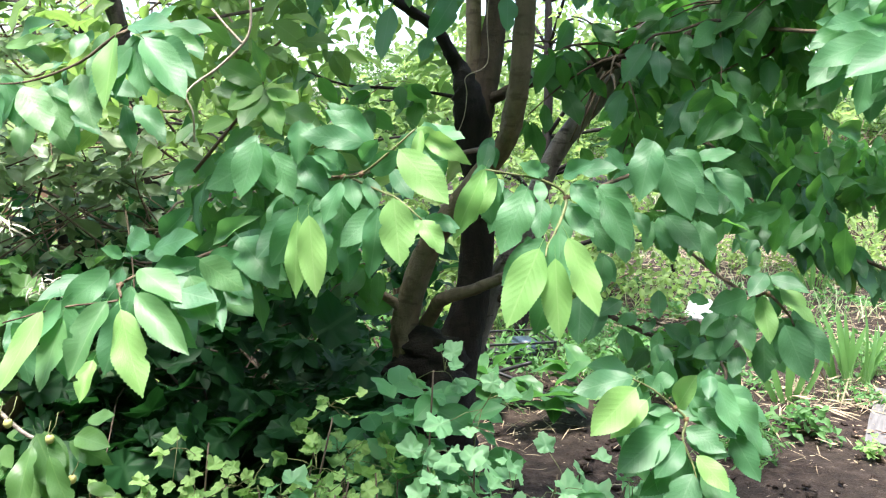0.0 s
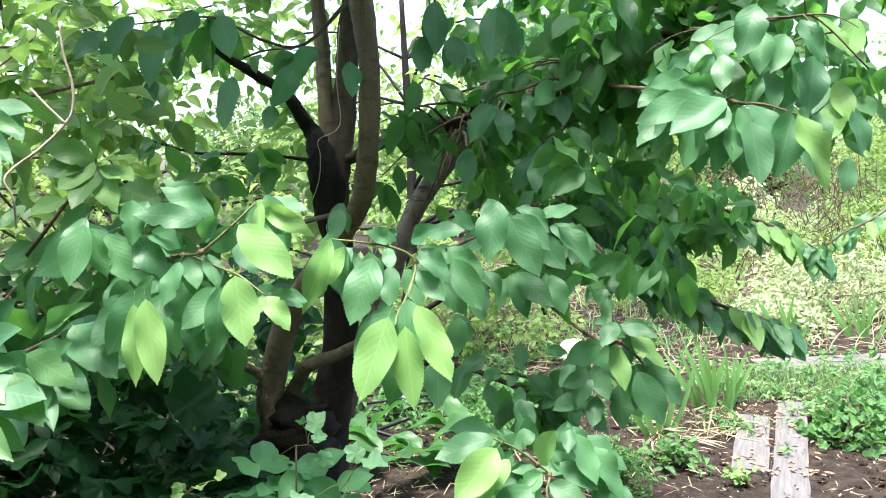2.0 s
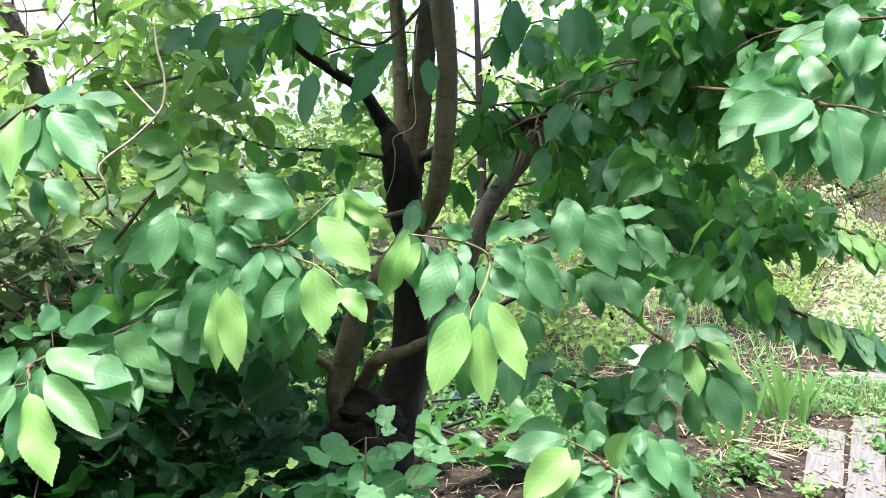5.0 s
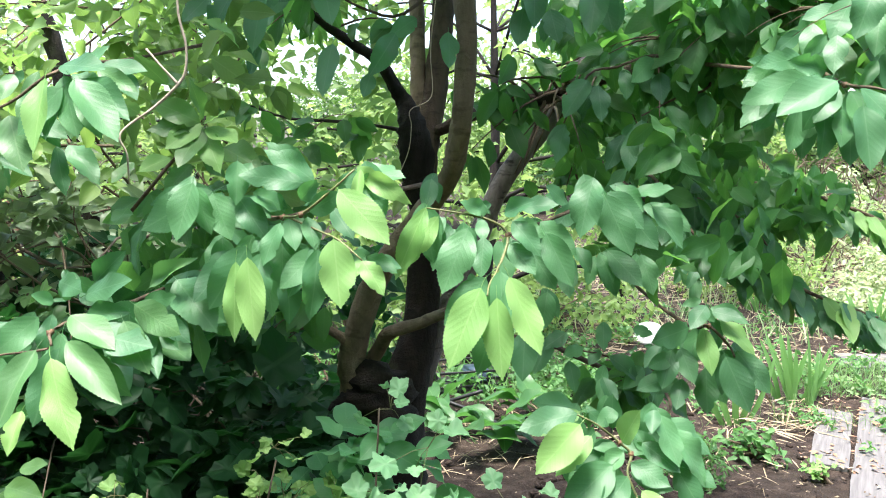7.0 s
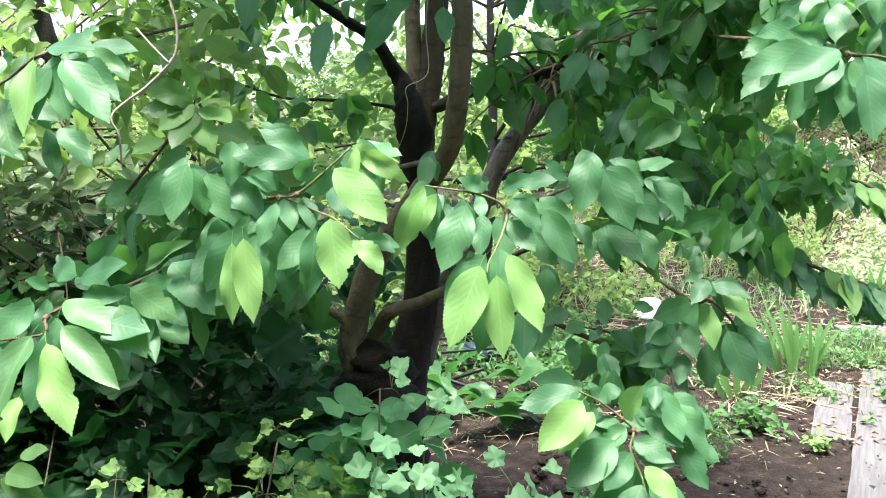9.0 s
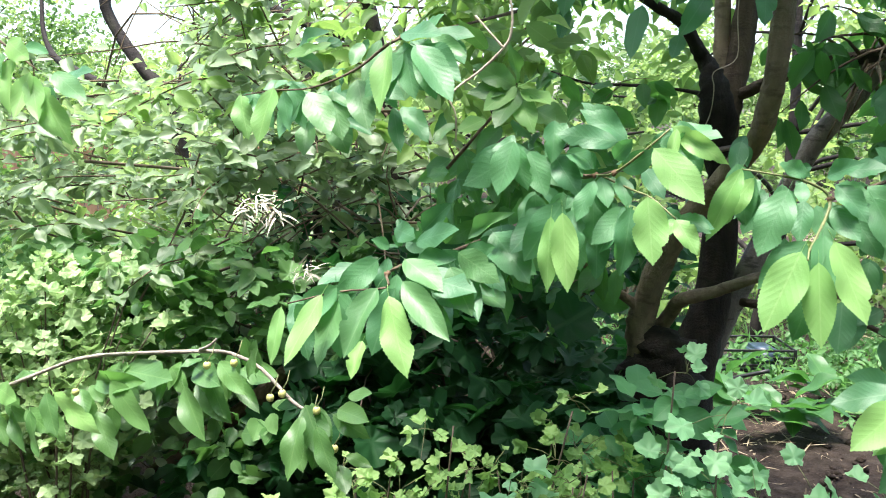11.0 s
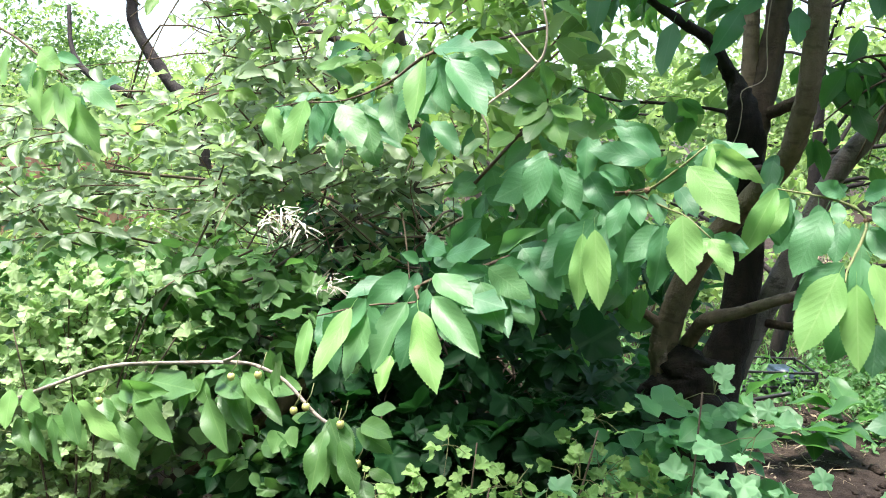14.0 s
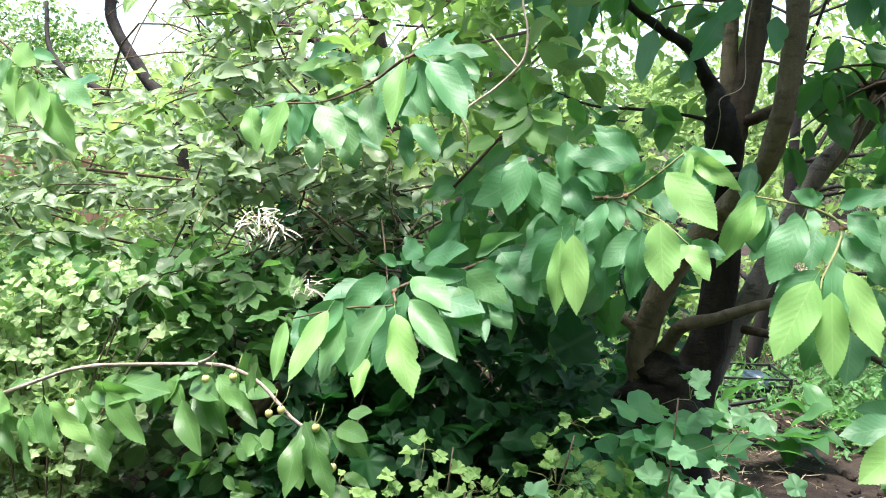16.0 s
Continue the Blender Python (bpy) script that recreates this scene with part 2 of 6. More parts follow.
PALE = plain_material("withered_blossom", (0.46, 0.42, 0.33), (0.66, 0.62, 0.52), 60.0, 0.8, 0.2, 0.3)


# ---- building helpers ----
def mesh(name, verts, faces, mat, uvs=None, smooth=True):
    me = bpy.data.meshes.new(name)
    me.from_pydata([tuple(v) for v in verts], [], [tuple(f) for f in faces])
    if uvs is not None:
        layer = me.uv_layers.new(name="UVMap")
        loops = np.empty(len(me.loops), np.int32)
        me.loops.foreach_get("vertex_index", loops)
        layer.data.foreach_set("uv", np.asarray(uvs, np.float32)[loops].ravel())
    me.materials.append(mat)
    if smooth:
        me.shade_smooth()
    return me


def put(name, me, parent=None, label="", m=None):
    ob = new(name, me)
    if parent is not None:
        ob.parent = parent
    if m is not None:
        ob.matrix_basis = m
    if label:
        ob["label"] = label
    return ob


def part(name, bm, mat, parent, label="", smooth=False):
    me = bpy.data.meshes.new(name)
    bm.to_mesh(me)
    bm.free()
    me.materials.append(mat)
    if smooth:
        me.shade_smooth()
    return put(name, me, parent, label)


def thing(name, at, label, category, group="", kind=""):
    e = new(name)
    e.location = at
    e.empty_display_size = 0.05
    return tagged(e, label, category, group, kind)


def smooth_path(rows, steps=4):
    """A finer run of (x, y, z, r) through the given ones (Catmull-Rom)."""
    p = np.array(rows, float)
    q = np.vstack([2 * p[0] - p[1], p, 2 * p[-1] - p[-2]])
    made = []
    for i in range(1, len(q) - 2):
        for k in range(steps):
            t = k / steps
            a, b, c, d = q[i - 1], q[i], q[i + 1], q[i + 2]
            made.append(0.5 * (2 * b + (c - a) * t + (2 * a - 5 * b + 4 * c - d) * t * t + (3 * b - a - 3 * c + d) * t ** 3))
    made.append(p[-1])
    return np.array(made)


def tube(rows, sides=8, rough=0.0, seed=0, closed=True):
    """Vertices and faces of a tapering round limb along rows of (x, y, z, r)."""
    p = np.asarray(rows, float)
    n = len(p)
    along = np.gradient(p[:, :3], axis=0)
    along /= np.linalg.norm(along, axis=1)[:, None] + 1e-9
    ref = np.array([0.31, 0.87, 0.38])
    a = np.cross(along, ref)
    a /= np.linalg.norm(a, axis=1)[:, None] + 1e-9
    b = np.cross(along, a)
    ang = np.arange(sides) * 2 * math.pi / sides
    r = np.repeat(np.maximum(p[:, 3:4], 0.0004), sides, 1)
    if rough:
        g = np.random.default_rng(seed)
        r = r * (1 + rough * g.standard_normal((n, sides)) + rough * 1.5 * np.sin(ang * 3 + g.random() * 6)[None] * g.standard_normal((n, 1)))
    v = p[:, None, :3] + r[..., None] * (np.cos(ang)[None, :, None] * a[:, None] + np.sin(ang)[None, :, None] * b[:, None])
    faces = []
    for i in range(n - 1):
        for k in range(sides):
            faces.append((i * sides + k, i * sides + (k + 1) % sides, (i + 1) * sides + (k + 1) % sides, (i + 1) * sides + k))
    verts = v.reshape(-1, 3)
    if closed:
        faces.append(tuple(range(sides))[::-1])
        faces.append(tuple((n - 1) * sides + k for k in range(sides)))
    return verts, faces


def merge(pieces):
    verts, faces, off = [], [], 0
    for v, f in pieces:
        verts.append(np.asarray(v))
        faces += [tuple(i + off for i in q) for q in f]
        off += len(v)
    return np.vstack(verts), faces


def limb(name, rows, mat, parent, label="", sides=12, rough=0.05, seed=1, steps=5):
    v, f = tube(smooth_path(rows, steps), sides, rough, seed)
    return put(name, mesh(name, v, f, mat), parent, label)


PROFILE = ((0, 0.03), (0.03, 0.22), (0.08, 0.45), (0.16, 0.70), (0.26, 0.89), (0.36, 0.985), (0.45, 1.0), (0.55, 0.965), (0.65, 0.87), (0.74, 0.73), (0.82, 0.55), (0.89, 0.35), (0.94, 0.18), (0.97, 0.08), (1.0, 0.0))


def blade(n=10, cross=2, fold=0.25, curl=0.2, wave=0.0, teeth=0.0, stalk=0.0, profile=PROFILE, phase=0.0, notch=()):
    """A leaf of length 1 along x and full width 1 along y: folded at the midrib, curling down to its tip. Vertices, faces, uv."""
    pu, pw = zip(*profile)
    verts, uvs, faces = [], [], []
    row = 2 * cross + 1
    for i in range(n + 1):
        u = i / n
        w = 0.5 * float(np.interp(u, pu, pw))
        for k in range(-cross, cross + 1):
            y = w * k / cross
            x = u
            for at, side, depth in notch:
                if k * side > 0:
                    y *= 1 - depth * math.exp(-((u - at) / 0.045) ** 2)
            if teeth and abs(k) == cross and 0 < i < n:
                y *= 1 + (teeth if i % 2 else -teeth)
                x += 0.35 / n if i % 2 else -0.2 / n
            z = fold * (0.4 * abs(y) + 1.3 * y * y) - curl * u * u + wave * math.sin(u * 9 + phase + (2 if k > 0 else 0)) * abs(y) * 2
            verts.append((x, y, z))
            uvs.append((u, 0.5 + 0.5 * k / cross * (w * 2 if w < 0.5 else 1)))
    for i in range(n):
        for k in range(row - 1):
            a = i * row + k
            faces.append((a, a + 1, a + row + 1, a + row))
    if stalk:
        off = len(verts)
        v, f = tube([(-stalk, 0, -0.02, 0.007), (-stalk * 0.5, 0, 0.0, 0.006), (0.03, 0, 0.0, 0.008)], 4, closed=False)
        verts += [tuple(p) for p in v]
        uvs += [(0.5, 0.5)] * len(v)
        faces += [tuple(i + off for i in q) for q in f]
    return np.array(verts), faces, np.array(uvs)


def lobed(spread=1.15, side=0.30, points=60, cup=0.15, twist=0.0):
    """A currant leaf: three broad scalloped lobes and two small ones by the stalk, stalk end at the origin, about 1 long along x."""
    verts, uvs = [(0.36, 0, -0.03)], [(0.36, 0.5)]
    for ring in (0.5, 1.0):
        for i in range(points):
            a = -math.pi + (i + 0.5) * 2 * math.pi / points
            r = 0.34
            for at, reach, broad in ((0, 0.27, 0.62), (spread, side - 0.06, 0.60), (-spread, side - 0.06, 0.60), (2.2, 0.13, 0.5), (-2.2, 0.13, 0.5)):
                r = max(r, 0.33 + reach * math.exp(-abs((a - at) / broad) ** 1.7))
            if ring > 0.9:
                r *= 0.91 + 0.13 * abs(math.sin(points / 6 * a))
            x, y = 0.36 + ring * r * math.cos(a), ring * r * math.sin(a)
            verts.append((x, y, cup * (0.3 * (x - 0.4) ** 2 + 1.4 * y * y) - 0.06 * ring * math.cos(3 * a) + 0.03 * ring * math.sin(7 * a + cup * 9) + twist * x * y))
            uvs.append((min(1, max(0, x)), 0.5 + 0.5 * y))
    faces = [(0, 1 + i, 1 + (i + 1) % points) for i in range(points)]
    faces += [(1 + i, 1 + points + i, 1 + points + (i + 1) % points, 1 + (i + 1) % points) for i in range(points)]
    return np.array(verts), faces, np.array(uvs)


def fingered(count=5):
    """A leaf of several leaflets spread like fingers."""
    out_v, out_f, out_u, off = [], [], [], 0
    for k in range(count):
        a = radians(-84 + 168 * k / (count - 1))
        v, f, u = blade(6, 1, 0.3, 0.25)
        s = 0.62 if abs(a) > 1.2 else 0.8
        w = v * (s, s * 0.5, s * 0.6)
        w = np.stack([w[:, 0] * math.cos(a) - w[:, 1] * math.sin(a) + 0.05, w[:, 0] * math.sin(a) + w[:, 1] * math.cos(a), w[:, 2]], 1)
        out_v.append(w), out_u.append(u)
        out_f += [tuple(i + off for i in q) for q in f]
        off += len(w)
    return np.vstack(out_v), out_f, np.vstack(out_u)


def unit(a):
    return a / (np.linalg.norm(a, axis=-1, keepdims=True) + 1e-9)


def cloud(name, kinds, at, way, face, length, width, mat, parent=None, label=""):
    """Many leaves as one mesh: where each begins, which way it points, where it faces, how long and wide it is."""
    way, face = unit(way), unit(face)
    side = unit(np.cross(face, way))
    face = np.cross(way, side)
    length, width = np.broadcast_to(length, len(at)), np.broadcast_to(width, len(at))
    V, U, starts, sizes, index, off, count = [], [], [], [], [], 0, 0
    for j, (v, f, u) in enumerate(kinds):
        pick = np.arange(len(at)) % len(kinds) == j
        if not pick.any():
            continue
        P, X, Y2, Z, L, W = at[pick], way[pick], side[pick], face[pick], length[pick], width[pick]
        w = P[:, None] + L[:, None, None] * (v[None, :, :1] * X[:, None] + W[:, None, None] * v[None, :, 1:2] * Y2[:, None] + v[None, :, 2:] * Z[:, None])
        V.append(w.reshape(-1, 3))
        flat = np.concatenate([np.array(q) for q in f])
        size = np.array([len(q) for q in f])
        k = len(P)
        index.append((flat[None] + (np.arange(k) * len(v))[:, None] + off).ravel())
        sizes.append(np.tile(size, k))
        U.append(np.tile(u[flat], (k, 1)))
        off += k * len(v)
    V, index, sizes, U = np.vstack(V), np.concatenate(index), np.concatenate(sizes), np.vstack(U)
    me = bpy.data.meshes.new(name)
    me.vertices.add(len(V))
    me.vertices.foreach_set("co", V.astype(np.float32).ravel())
    me.loops.add(len(index))
    me.loops.foreach_set("vertex_index", index.astype(np.int32))
    me.polygons.add(len(sizes))
    me.polygons.foreach_set("loop_start", np.concatenate([[0], np.cumsum(sizes)[:-1]]).astype(np.int32))
    me.update(calc_edges=True)
    layer = me.uv_layers.new(name="UVMap")
    layer.data.foreach_set("uv", U.astype(np.float32).ravel())
    me.materials.append(mat)
    me.shade_smooth()
    me.validate()
    ob = put(name, me, parent, label)
    ob["kind"] = "stuff"
    return ob


def rosettes(g, centres, per, spread, droop, out=None):
    """Leaves in clumps round the centres: places, ways and faces."""
    n = len(centres)
    ang = g.random((n, per)) * 2 * math.pi
    way = np.stack([np.cos(ang), np.sin(ang), -droop + 0.55 * g.standard_normal((n, per))], -1)
    if out is not None:
        way = way + np.asarray(out)
    way = unit(way)
    at = centres[:, None] + way * spread * g.random((n, per, 1)) + spread * 0.5 * g.standard_normal((n, per, 3))
    face = np.array([0.0, -0.35, 1.0]) + 0.45 * g.standard_normal((n, per, 3))
    return at.reshape(-1, 3), way.reshape(-1, 3), face.reshape(-1, 3)


def in_box(g, n, lo, hi):
    lo, hi = np.array(lo, float), np.array(hi, float)
    return lo + (hi - lo) * g.random((n, 3))


NEAR = [blade(8, 2, f, c, w) for f, c, w in ((0.09, 0.10, 0.05), (0.17, 0.2, 0.08), (0.05, 0.04, 0.08), (0.22, 0.12, 0.05), (0.12, 0.26, 0.05))]
MID = [blade(4, 1, f, c, 0.1) for f, c in ((0.3, 0.15), (0.5, 0.35), (0.2, 0.05))]
APPLES = [blade(7, 2, f, c, w) for f, c, w in ((0.22, 0.18, 0.06), (0.34, 0.3, 0.05), (0.12, 0.12, 0.09), (0.28, 0.4, 0.05))]
FLAT = [blade(4, 1, 0.0, c) for c in (0.03, 0.12, 0.22)]
FAR = [blade(2, 1, f, c) for f, c in ((0.3, 0.1), (0.5, 0.3))]
GRASS = [blade(4, 1, 0.03, c, profile=((0, 0.9), (0.4, 1.0), (0.8, 0.5), (1, 0.0))) for c in (0.15, 0.45, 0.8)]
LOBES = [lobed(1.12, 0.30, 60, 0.3), lobed(1.05, 0.33, 54, 0.5, 0.2), lobed(1.18, 0.28, 60, -0.25, -0.25), lobed(1.1, 0.31, 54, 0.7, -0.1)]
FINGERS = [fingered(5), fingered(3)]
HOPS = [lobed(0.98, 0.36, 48, 0.35, 0.1), lobed(1.05, 0.32, 48, -0.2, -0.15), lobed(0.9, 0.34, 48, 0.6, 0.0)]

HERO = {}
for kind, mat in ((0, LEAF), (1, YOUNG), (2, MIDLEAF), (3, SHEENLEAF)):
    HERO[kind] = []
    for k in range(8):
        v, f, u = blade(46, 3, (0.05, 0.10, 0.02, 0.16, 0.07, 0.04, 0.26, 0.12)[k], (0.04, 0.10, 0.12, 0.06, 0.00, 0.07, 0.16, 0.2)[k], (0.03, 0.04, 0.05, 0.03, 0.04, 0.04, 0.05, 0.07)[k], 0.028, 0.16, phase=k * 1.3, notch=((), (), ((0.62, 1, 0.28),), (), ((0.4, -1, 0.2), (0.75, 1, 0.3)), (), ((0.55, -1, 0.35),), ((0.3, 1, 0.22), (0.8, -1, 0.3)))[k])
        HERO[kind].append(mesh("leaf", v, f, mat, u))


def leaves(branch, rows, seed, reach=0.25):
    """Single leaves on a branch. Rows: stalk end x y z, tip x y z, width to length, kind (0 grown, 1 young, 2
    yellowish, 3 paler with sheen in its colour).
    """
    g = random.Random(seed)
    for bx, by, bz, tx, ty, tz, w, kind in rows:
        base, tip = Vector((bx, by, bz)), Vector((tx, ty, tz))
        way = tip - base
        tip += (Vector((0.04, 0.0, 1.52)) - tip).normalized() * way.length * reach * g.uniform(0.4, 1.4)
        way = tip - base
        size = way.length
        x = way.normalized()
        w *= (Vector((tx, ty, tz)) - base).length / size
        face = Vector((g.uniform(-0.45, 0.45), -0.8, 0.5 + g.uniform(-0.4, 0.5)))
        y = face.cross(x).normalized()
        z = x.cross(y)
        m = Matrix.Translation(base) @ Matrix((x, y, z)).transposed().to_4x4() @ Matrix.Diagonal((size, min(size * w * 1.06, size * 0.54), size, 1))
        put("leaf", g.choice(HERO[kind]), branch, "", m)


def twig_part(name, rows, mat, parent, label="", sides=6):
    v, f = tube(smooth_path(rows, 4), sides, 0.06, len(rows))
    return put(name, mesh(name, v, f, mat), parent, label)


def bud(at, parent, size=0.005):
    bm = bmesh.new()
    bmesh.ops.create_icosphere(bm, subdivisions=2, radius=size)
    for v in bm.verts:
        v.co *= 1 + 0.8 * noise.noise(v.co * 420)
    bmesh.ops.translate(bm, vec=at, verts=bm.verts)
    return part("bud", bm, BUD, parent, "rust-brown bud scales", True)


def leafy_twigs(rows, g, count, reach, per, size, droop=0.9, start=0.25, lift=0.2):
    """Side twigs along a limb, each with hanging leaves: tubes, and leaves' places, ways, faces, lengths."""
    p = smooth_path(rows, 6)
    pieces, at, way, face = [], [], [], []
    for _ in range(count):
        i = int((start + (1 - start) * g.random()) * (len(p) - 1))
        o = p[i, :3]
        d = unit(np.array([g.normal(), g.normal(), lift + 0.5 * g.normal()]))
        ln = reach * (0.5 + 0.8 * g.random())
        run = [o + d * ln * s + np.array([0, 0, -0.45 * ln * s * s * droop]) for s in (0, 0.35, 0.7, 1.0)]
        r0 = max(0.0018, p[i, 3] * 0.3)
        run = np.array([[*q, r0 * (1 - 0.75 * s)] for q, s in zip(run, (0, 0.35, 0.7, 1.0))])
        run = smooth_path(run, 2)
        pieces.append(tube(run, 4))
        for _ in range(per):
            s = 0.2 + 0.8 * g.random() ** 0.7
            q = run[min(len(run) - 1, int(s * len(run))), :3]
            w = unit(np.array([g.normal(), g.normal() - 0.15, -droop * 1.3 + 0.5 * g.normal()]))
            at.append(q + w * 0.02), way.append(w)
            face.append(np.array([0.5 * g.normal(), -0.6 + 0.5 * g.normal(), 0.7 + 0.3 * g.normal()]))
    n = len(at)
    return pieces, np.array(at), np.array(way), np.array(face), size * (0.75 + 0.5 * g.random(n))


# ---- ground ----
def ground_sheet():
    s = np.linspace(-1, 1, 341)
    c = np.sinh(s * 5.2) / np.sinh(5.2) * 120
    X, Y2 = np.meshgrid(c + 1.3, c + 4.3)
    near = np.exp(-((X - 1.2) ** 2 + (Y2 - 4.2) ** 2) / 90)
    dug = np.exp(-((X - 1.0) ** 2 + (Y2 - 4.2) ** 2) / 3.0)
    Z = np.array([[0.022 * noise.noise((x * 2.3, y * 2.3, 0)) + 0.014 * noise.noise((x * 9, y * 9, 3)) for x, y in zip(rx, ry)] for rx, ry in zip(X, Y2)]) * near
    Z += np.array([[0.020 * abs(noise.noise((x * 17, y * 17, 5))) for x, y in zip(rx, ry)] for rx, ry in zip(X, Y2)]) * dug
    n = len(s)
    verts = np.stack([X, Y2, Z - 0.01], -1).reshape(-1, 3)
    faces = [(i * n + j, i * n + j + 1, (i + 1) * n + j + 1, (i + 1) * n + j) for i in range(n - 1) for j in range(n - 1)]
    return tagged(put("ground", mesh("ground", verts, faces, SOIL)), "dark brown garden soil with pale crumbs and dry bits", "ground", kind="structure")


ground_sheet()


# ---- the cherry tree ----
tree = thing("cherry_tree", (0.0, 2.5, 0.0), "cherry tree with brown stems and drooping branches of large leaves", "tree")
tree_at = Matrix.Translation((0, -2.5, 0))


def own(ob):
    ob.matrix_parent_inverse = tree_at
    return ob


TRUNK = [(-0.03, 2.5, -0.05, 0.15), (-0.025, 2.5, 0.15, 0.118), *[(-0.017, 2.500, 0.393, 0.0870), (-0.007, 2.500, 0.641, 0.0812), (0.012, 2.520, 0.791, 0.0701), (0.059, 2.550, 0.973, 0.0524), (0.070, 2.580, 1.157, 0.0496), (0.067, 2.600, 1.358, 0.0448), (0.064, 2.600, 1.509, 0.0482), (0.087, 2.620, 1.658, 0.0521), (0.107, 2.640, 1.808, 0.0472), (0.120, 2.660, 1.973, 0.0441), (0.158, 2.700, 2.176, 0.0412)]]
LIMB = [(-0.060, 2.500, 0.700, 0.0680), (-0.112, 2.475, 0.800, 0.0580), (-0.134, 2.455, 0.889, 0.0470), (-0.124, 2.435, 0.960, 0.0410), (-0.076, 2.380, 1.114, 0.0400), (-0.024, 2.320, 1.215, 0.0350), (0.061, 2.200, 1.337, 0.0310), (0.137, 2.060, 1.450, 0.0270), (0.153, 1.990, 1.516, 0.0262), (0.165, 1.930, 1.602, 0.0255), (0.171, 1.880, 1.755, 0.0245), (0.161, 1.860, 1.850, 0.0270), (0.152, 1.850, 1.940, 0.0260)]
STUB = [(x, y - 0.03 * (z < 1.65), z, r * (1.2 if z < 1.65 else 0.84)) for x, y, z, r in [(0.068, 2.540, 1.312, 0.0303), (0.053, 2.520, 1.428, 0.0384), (0.039, 2.500, 1.541, 0.0381), (0.026, 2.500, 1.605, 0.0275), (0.006, 2.482, 1.651, 0.0270), (-0.026, 2.460, 1.703, 0.0215), (-0.067, 2.440, 1.760, 0.0178), (-0.146, 2.400, 1.808, 0.0159), (-0.220, 2.350, 1.859, 0.0140), (-0.311, 2.300, 1.934, 0.0122)]]
PALE_LIMB = [(x + (0.035 if z > 1.2 else 0.02 if z > 1.05 else 0), y, z + (0.035 if z > 1.2 else 0.015 if z > 1.05 else 0), r) for x, y, z, r in [(0.057, 2.620, 0.798, 0.0417), (0.104, 2.600, 0.945, 0.0396), (0.155, 2.620, 1.081, 0.0365), (0.200, 2.640, 1.218, 0.0332), (0.264, 2.660, 1.373, 0.0300), (0.333, 2.680, 1.472, 0.0302), (0.412, 2.700, 1.579, 0.0286), (0.479, 2.700, 1.717, 0.0251), (0.573, 2.700, 1.777, 0.0197), (0.701, 2.700, 1.854, 0.0161)]]
LIMB_RIGHT = [(0.085, 2.600, 1.560, 0.0180), (0.182, 2.520, 1.605, 0.0180), (0.252, 2.450, 1.632, 0.0203), (0.334, 2.400, 1.645, 0.0199), (0.435, 2.350, 1.669, 0.0179), (0.546, 2.300, 1.710, 0.0168), (0.655, 2.200, 1.738, 0.0146), (0.764, 2.100, 1.788, 0.0139), (0.861, 2.000, 1.839, 0.0119), (0.968, 1.900, 1.889, 0.0088)]
STEM = [(0.067, 2.600, 1.525, 0.0310), (0.046, 2.620, 1.674, 0.0250), (0.040, 2.650, 1.808, 0.0236), (0.032, 2.700, 1.963, 0.0223), (0.015, 2.750, 2.154, 0.0210)]
CROSS = [(-0.074, 2.420, 0.895, 0.0241), (-0.018, 2.360, 1.006, 0.0196), (0.074, 2.300, 1.050, 0.0160), (0.142, 2.240, 1.092, 0.0141), (0.221, 2.180, 1.133, 0.0116), (0.273, 2.100, 1.183, 0.0084)]
SPUR = [(-0.143, 2.420, 0.965, 0.0160), (-0.197, 2.400, 1.006, 0.0127), (-0.241, 2.380, 1.035, 0.0103), (-0.302, 2.300, 1.119, 0.0069)]
LOW_TWIG = [(0.143, 2.550, 0.973, 0.0135), (0.326, 2.400, 0.989, 0.0095), (0.412, 2.250, 1.004, 0.0075), (0.511, 2.200, 0.970, 0.0066), (0.597, 2.150, 0.948, 0.0057), (0.675, 2.100, 0.947, 0.0042)]
THIN_TWIG = [(0.018, 2.580, 1.566, 0.0077), (-0.074, 2.500, 1.580, 0.0050), (-0.201, 2.500, 1.591, 0.0050), (-0.328, 2.500, 1.598, 0.0041), (-0.484, 2.500, 1.647, 0.0033)]
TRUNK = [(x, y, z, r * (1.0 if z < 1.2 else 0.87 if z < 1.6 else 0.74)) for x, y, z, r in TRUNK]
LIMB = [(x, y, z, r * 0.92) for x, y, z, r in LIMB]
CROSS = [(-0.085, 2.48, 0.885, 0.022), (-0.045, 2.42, 0.96, 0.021)] + CROSS[1:]
# One trunk in two barks: the lower colour holds the shade.
own(limb("trunk", [r for r in TRUNK if r[2] < 1.4], SHADEBARK, tree, "thick lower trunk with shade in its bark colour", 20, 0.045, 3))
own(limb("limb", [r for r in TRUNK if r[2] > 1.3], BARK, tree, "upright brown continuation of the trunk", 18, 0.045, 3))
# Added swelling, shaped to the black shade in the crotch of the stems.
own(limb("shaded_foot", [(-0.04, 2.50, -0.05, 0.15), (-0.045, 2.49, 0.30, 0.125), (-0.048, 2.475, 0.58, 0.125), (-0.052, 2.465, 0.73, 0.124), (-0.060, 2.46, 0.82, 0.105), (-0.066, 2.455, 0.87, 0.072), (-0.06, 2.46, 0.90, 0.03)], SHADEBARK, tree, "added swollen foot standing for the dark shade between the stems", 24, 0.085, 16))
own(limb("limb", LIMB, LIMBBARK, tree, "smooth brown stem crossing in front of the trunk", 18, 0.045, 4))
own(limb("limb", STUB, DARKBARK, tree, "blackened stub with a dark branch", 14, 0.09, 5))
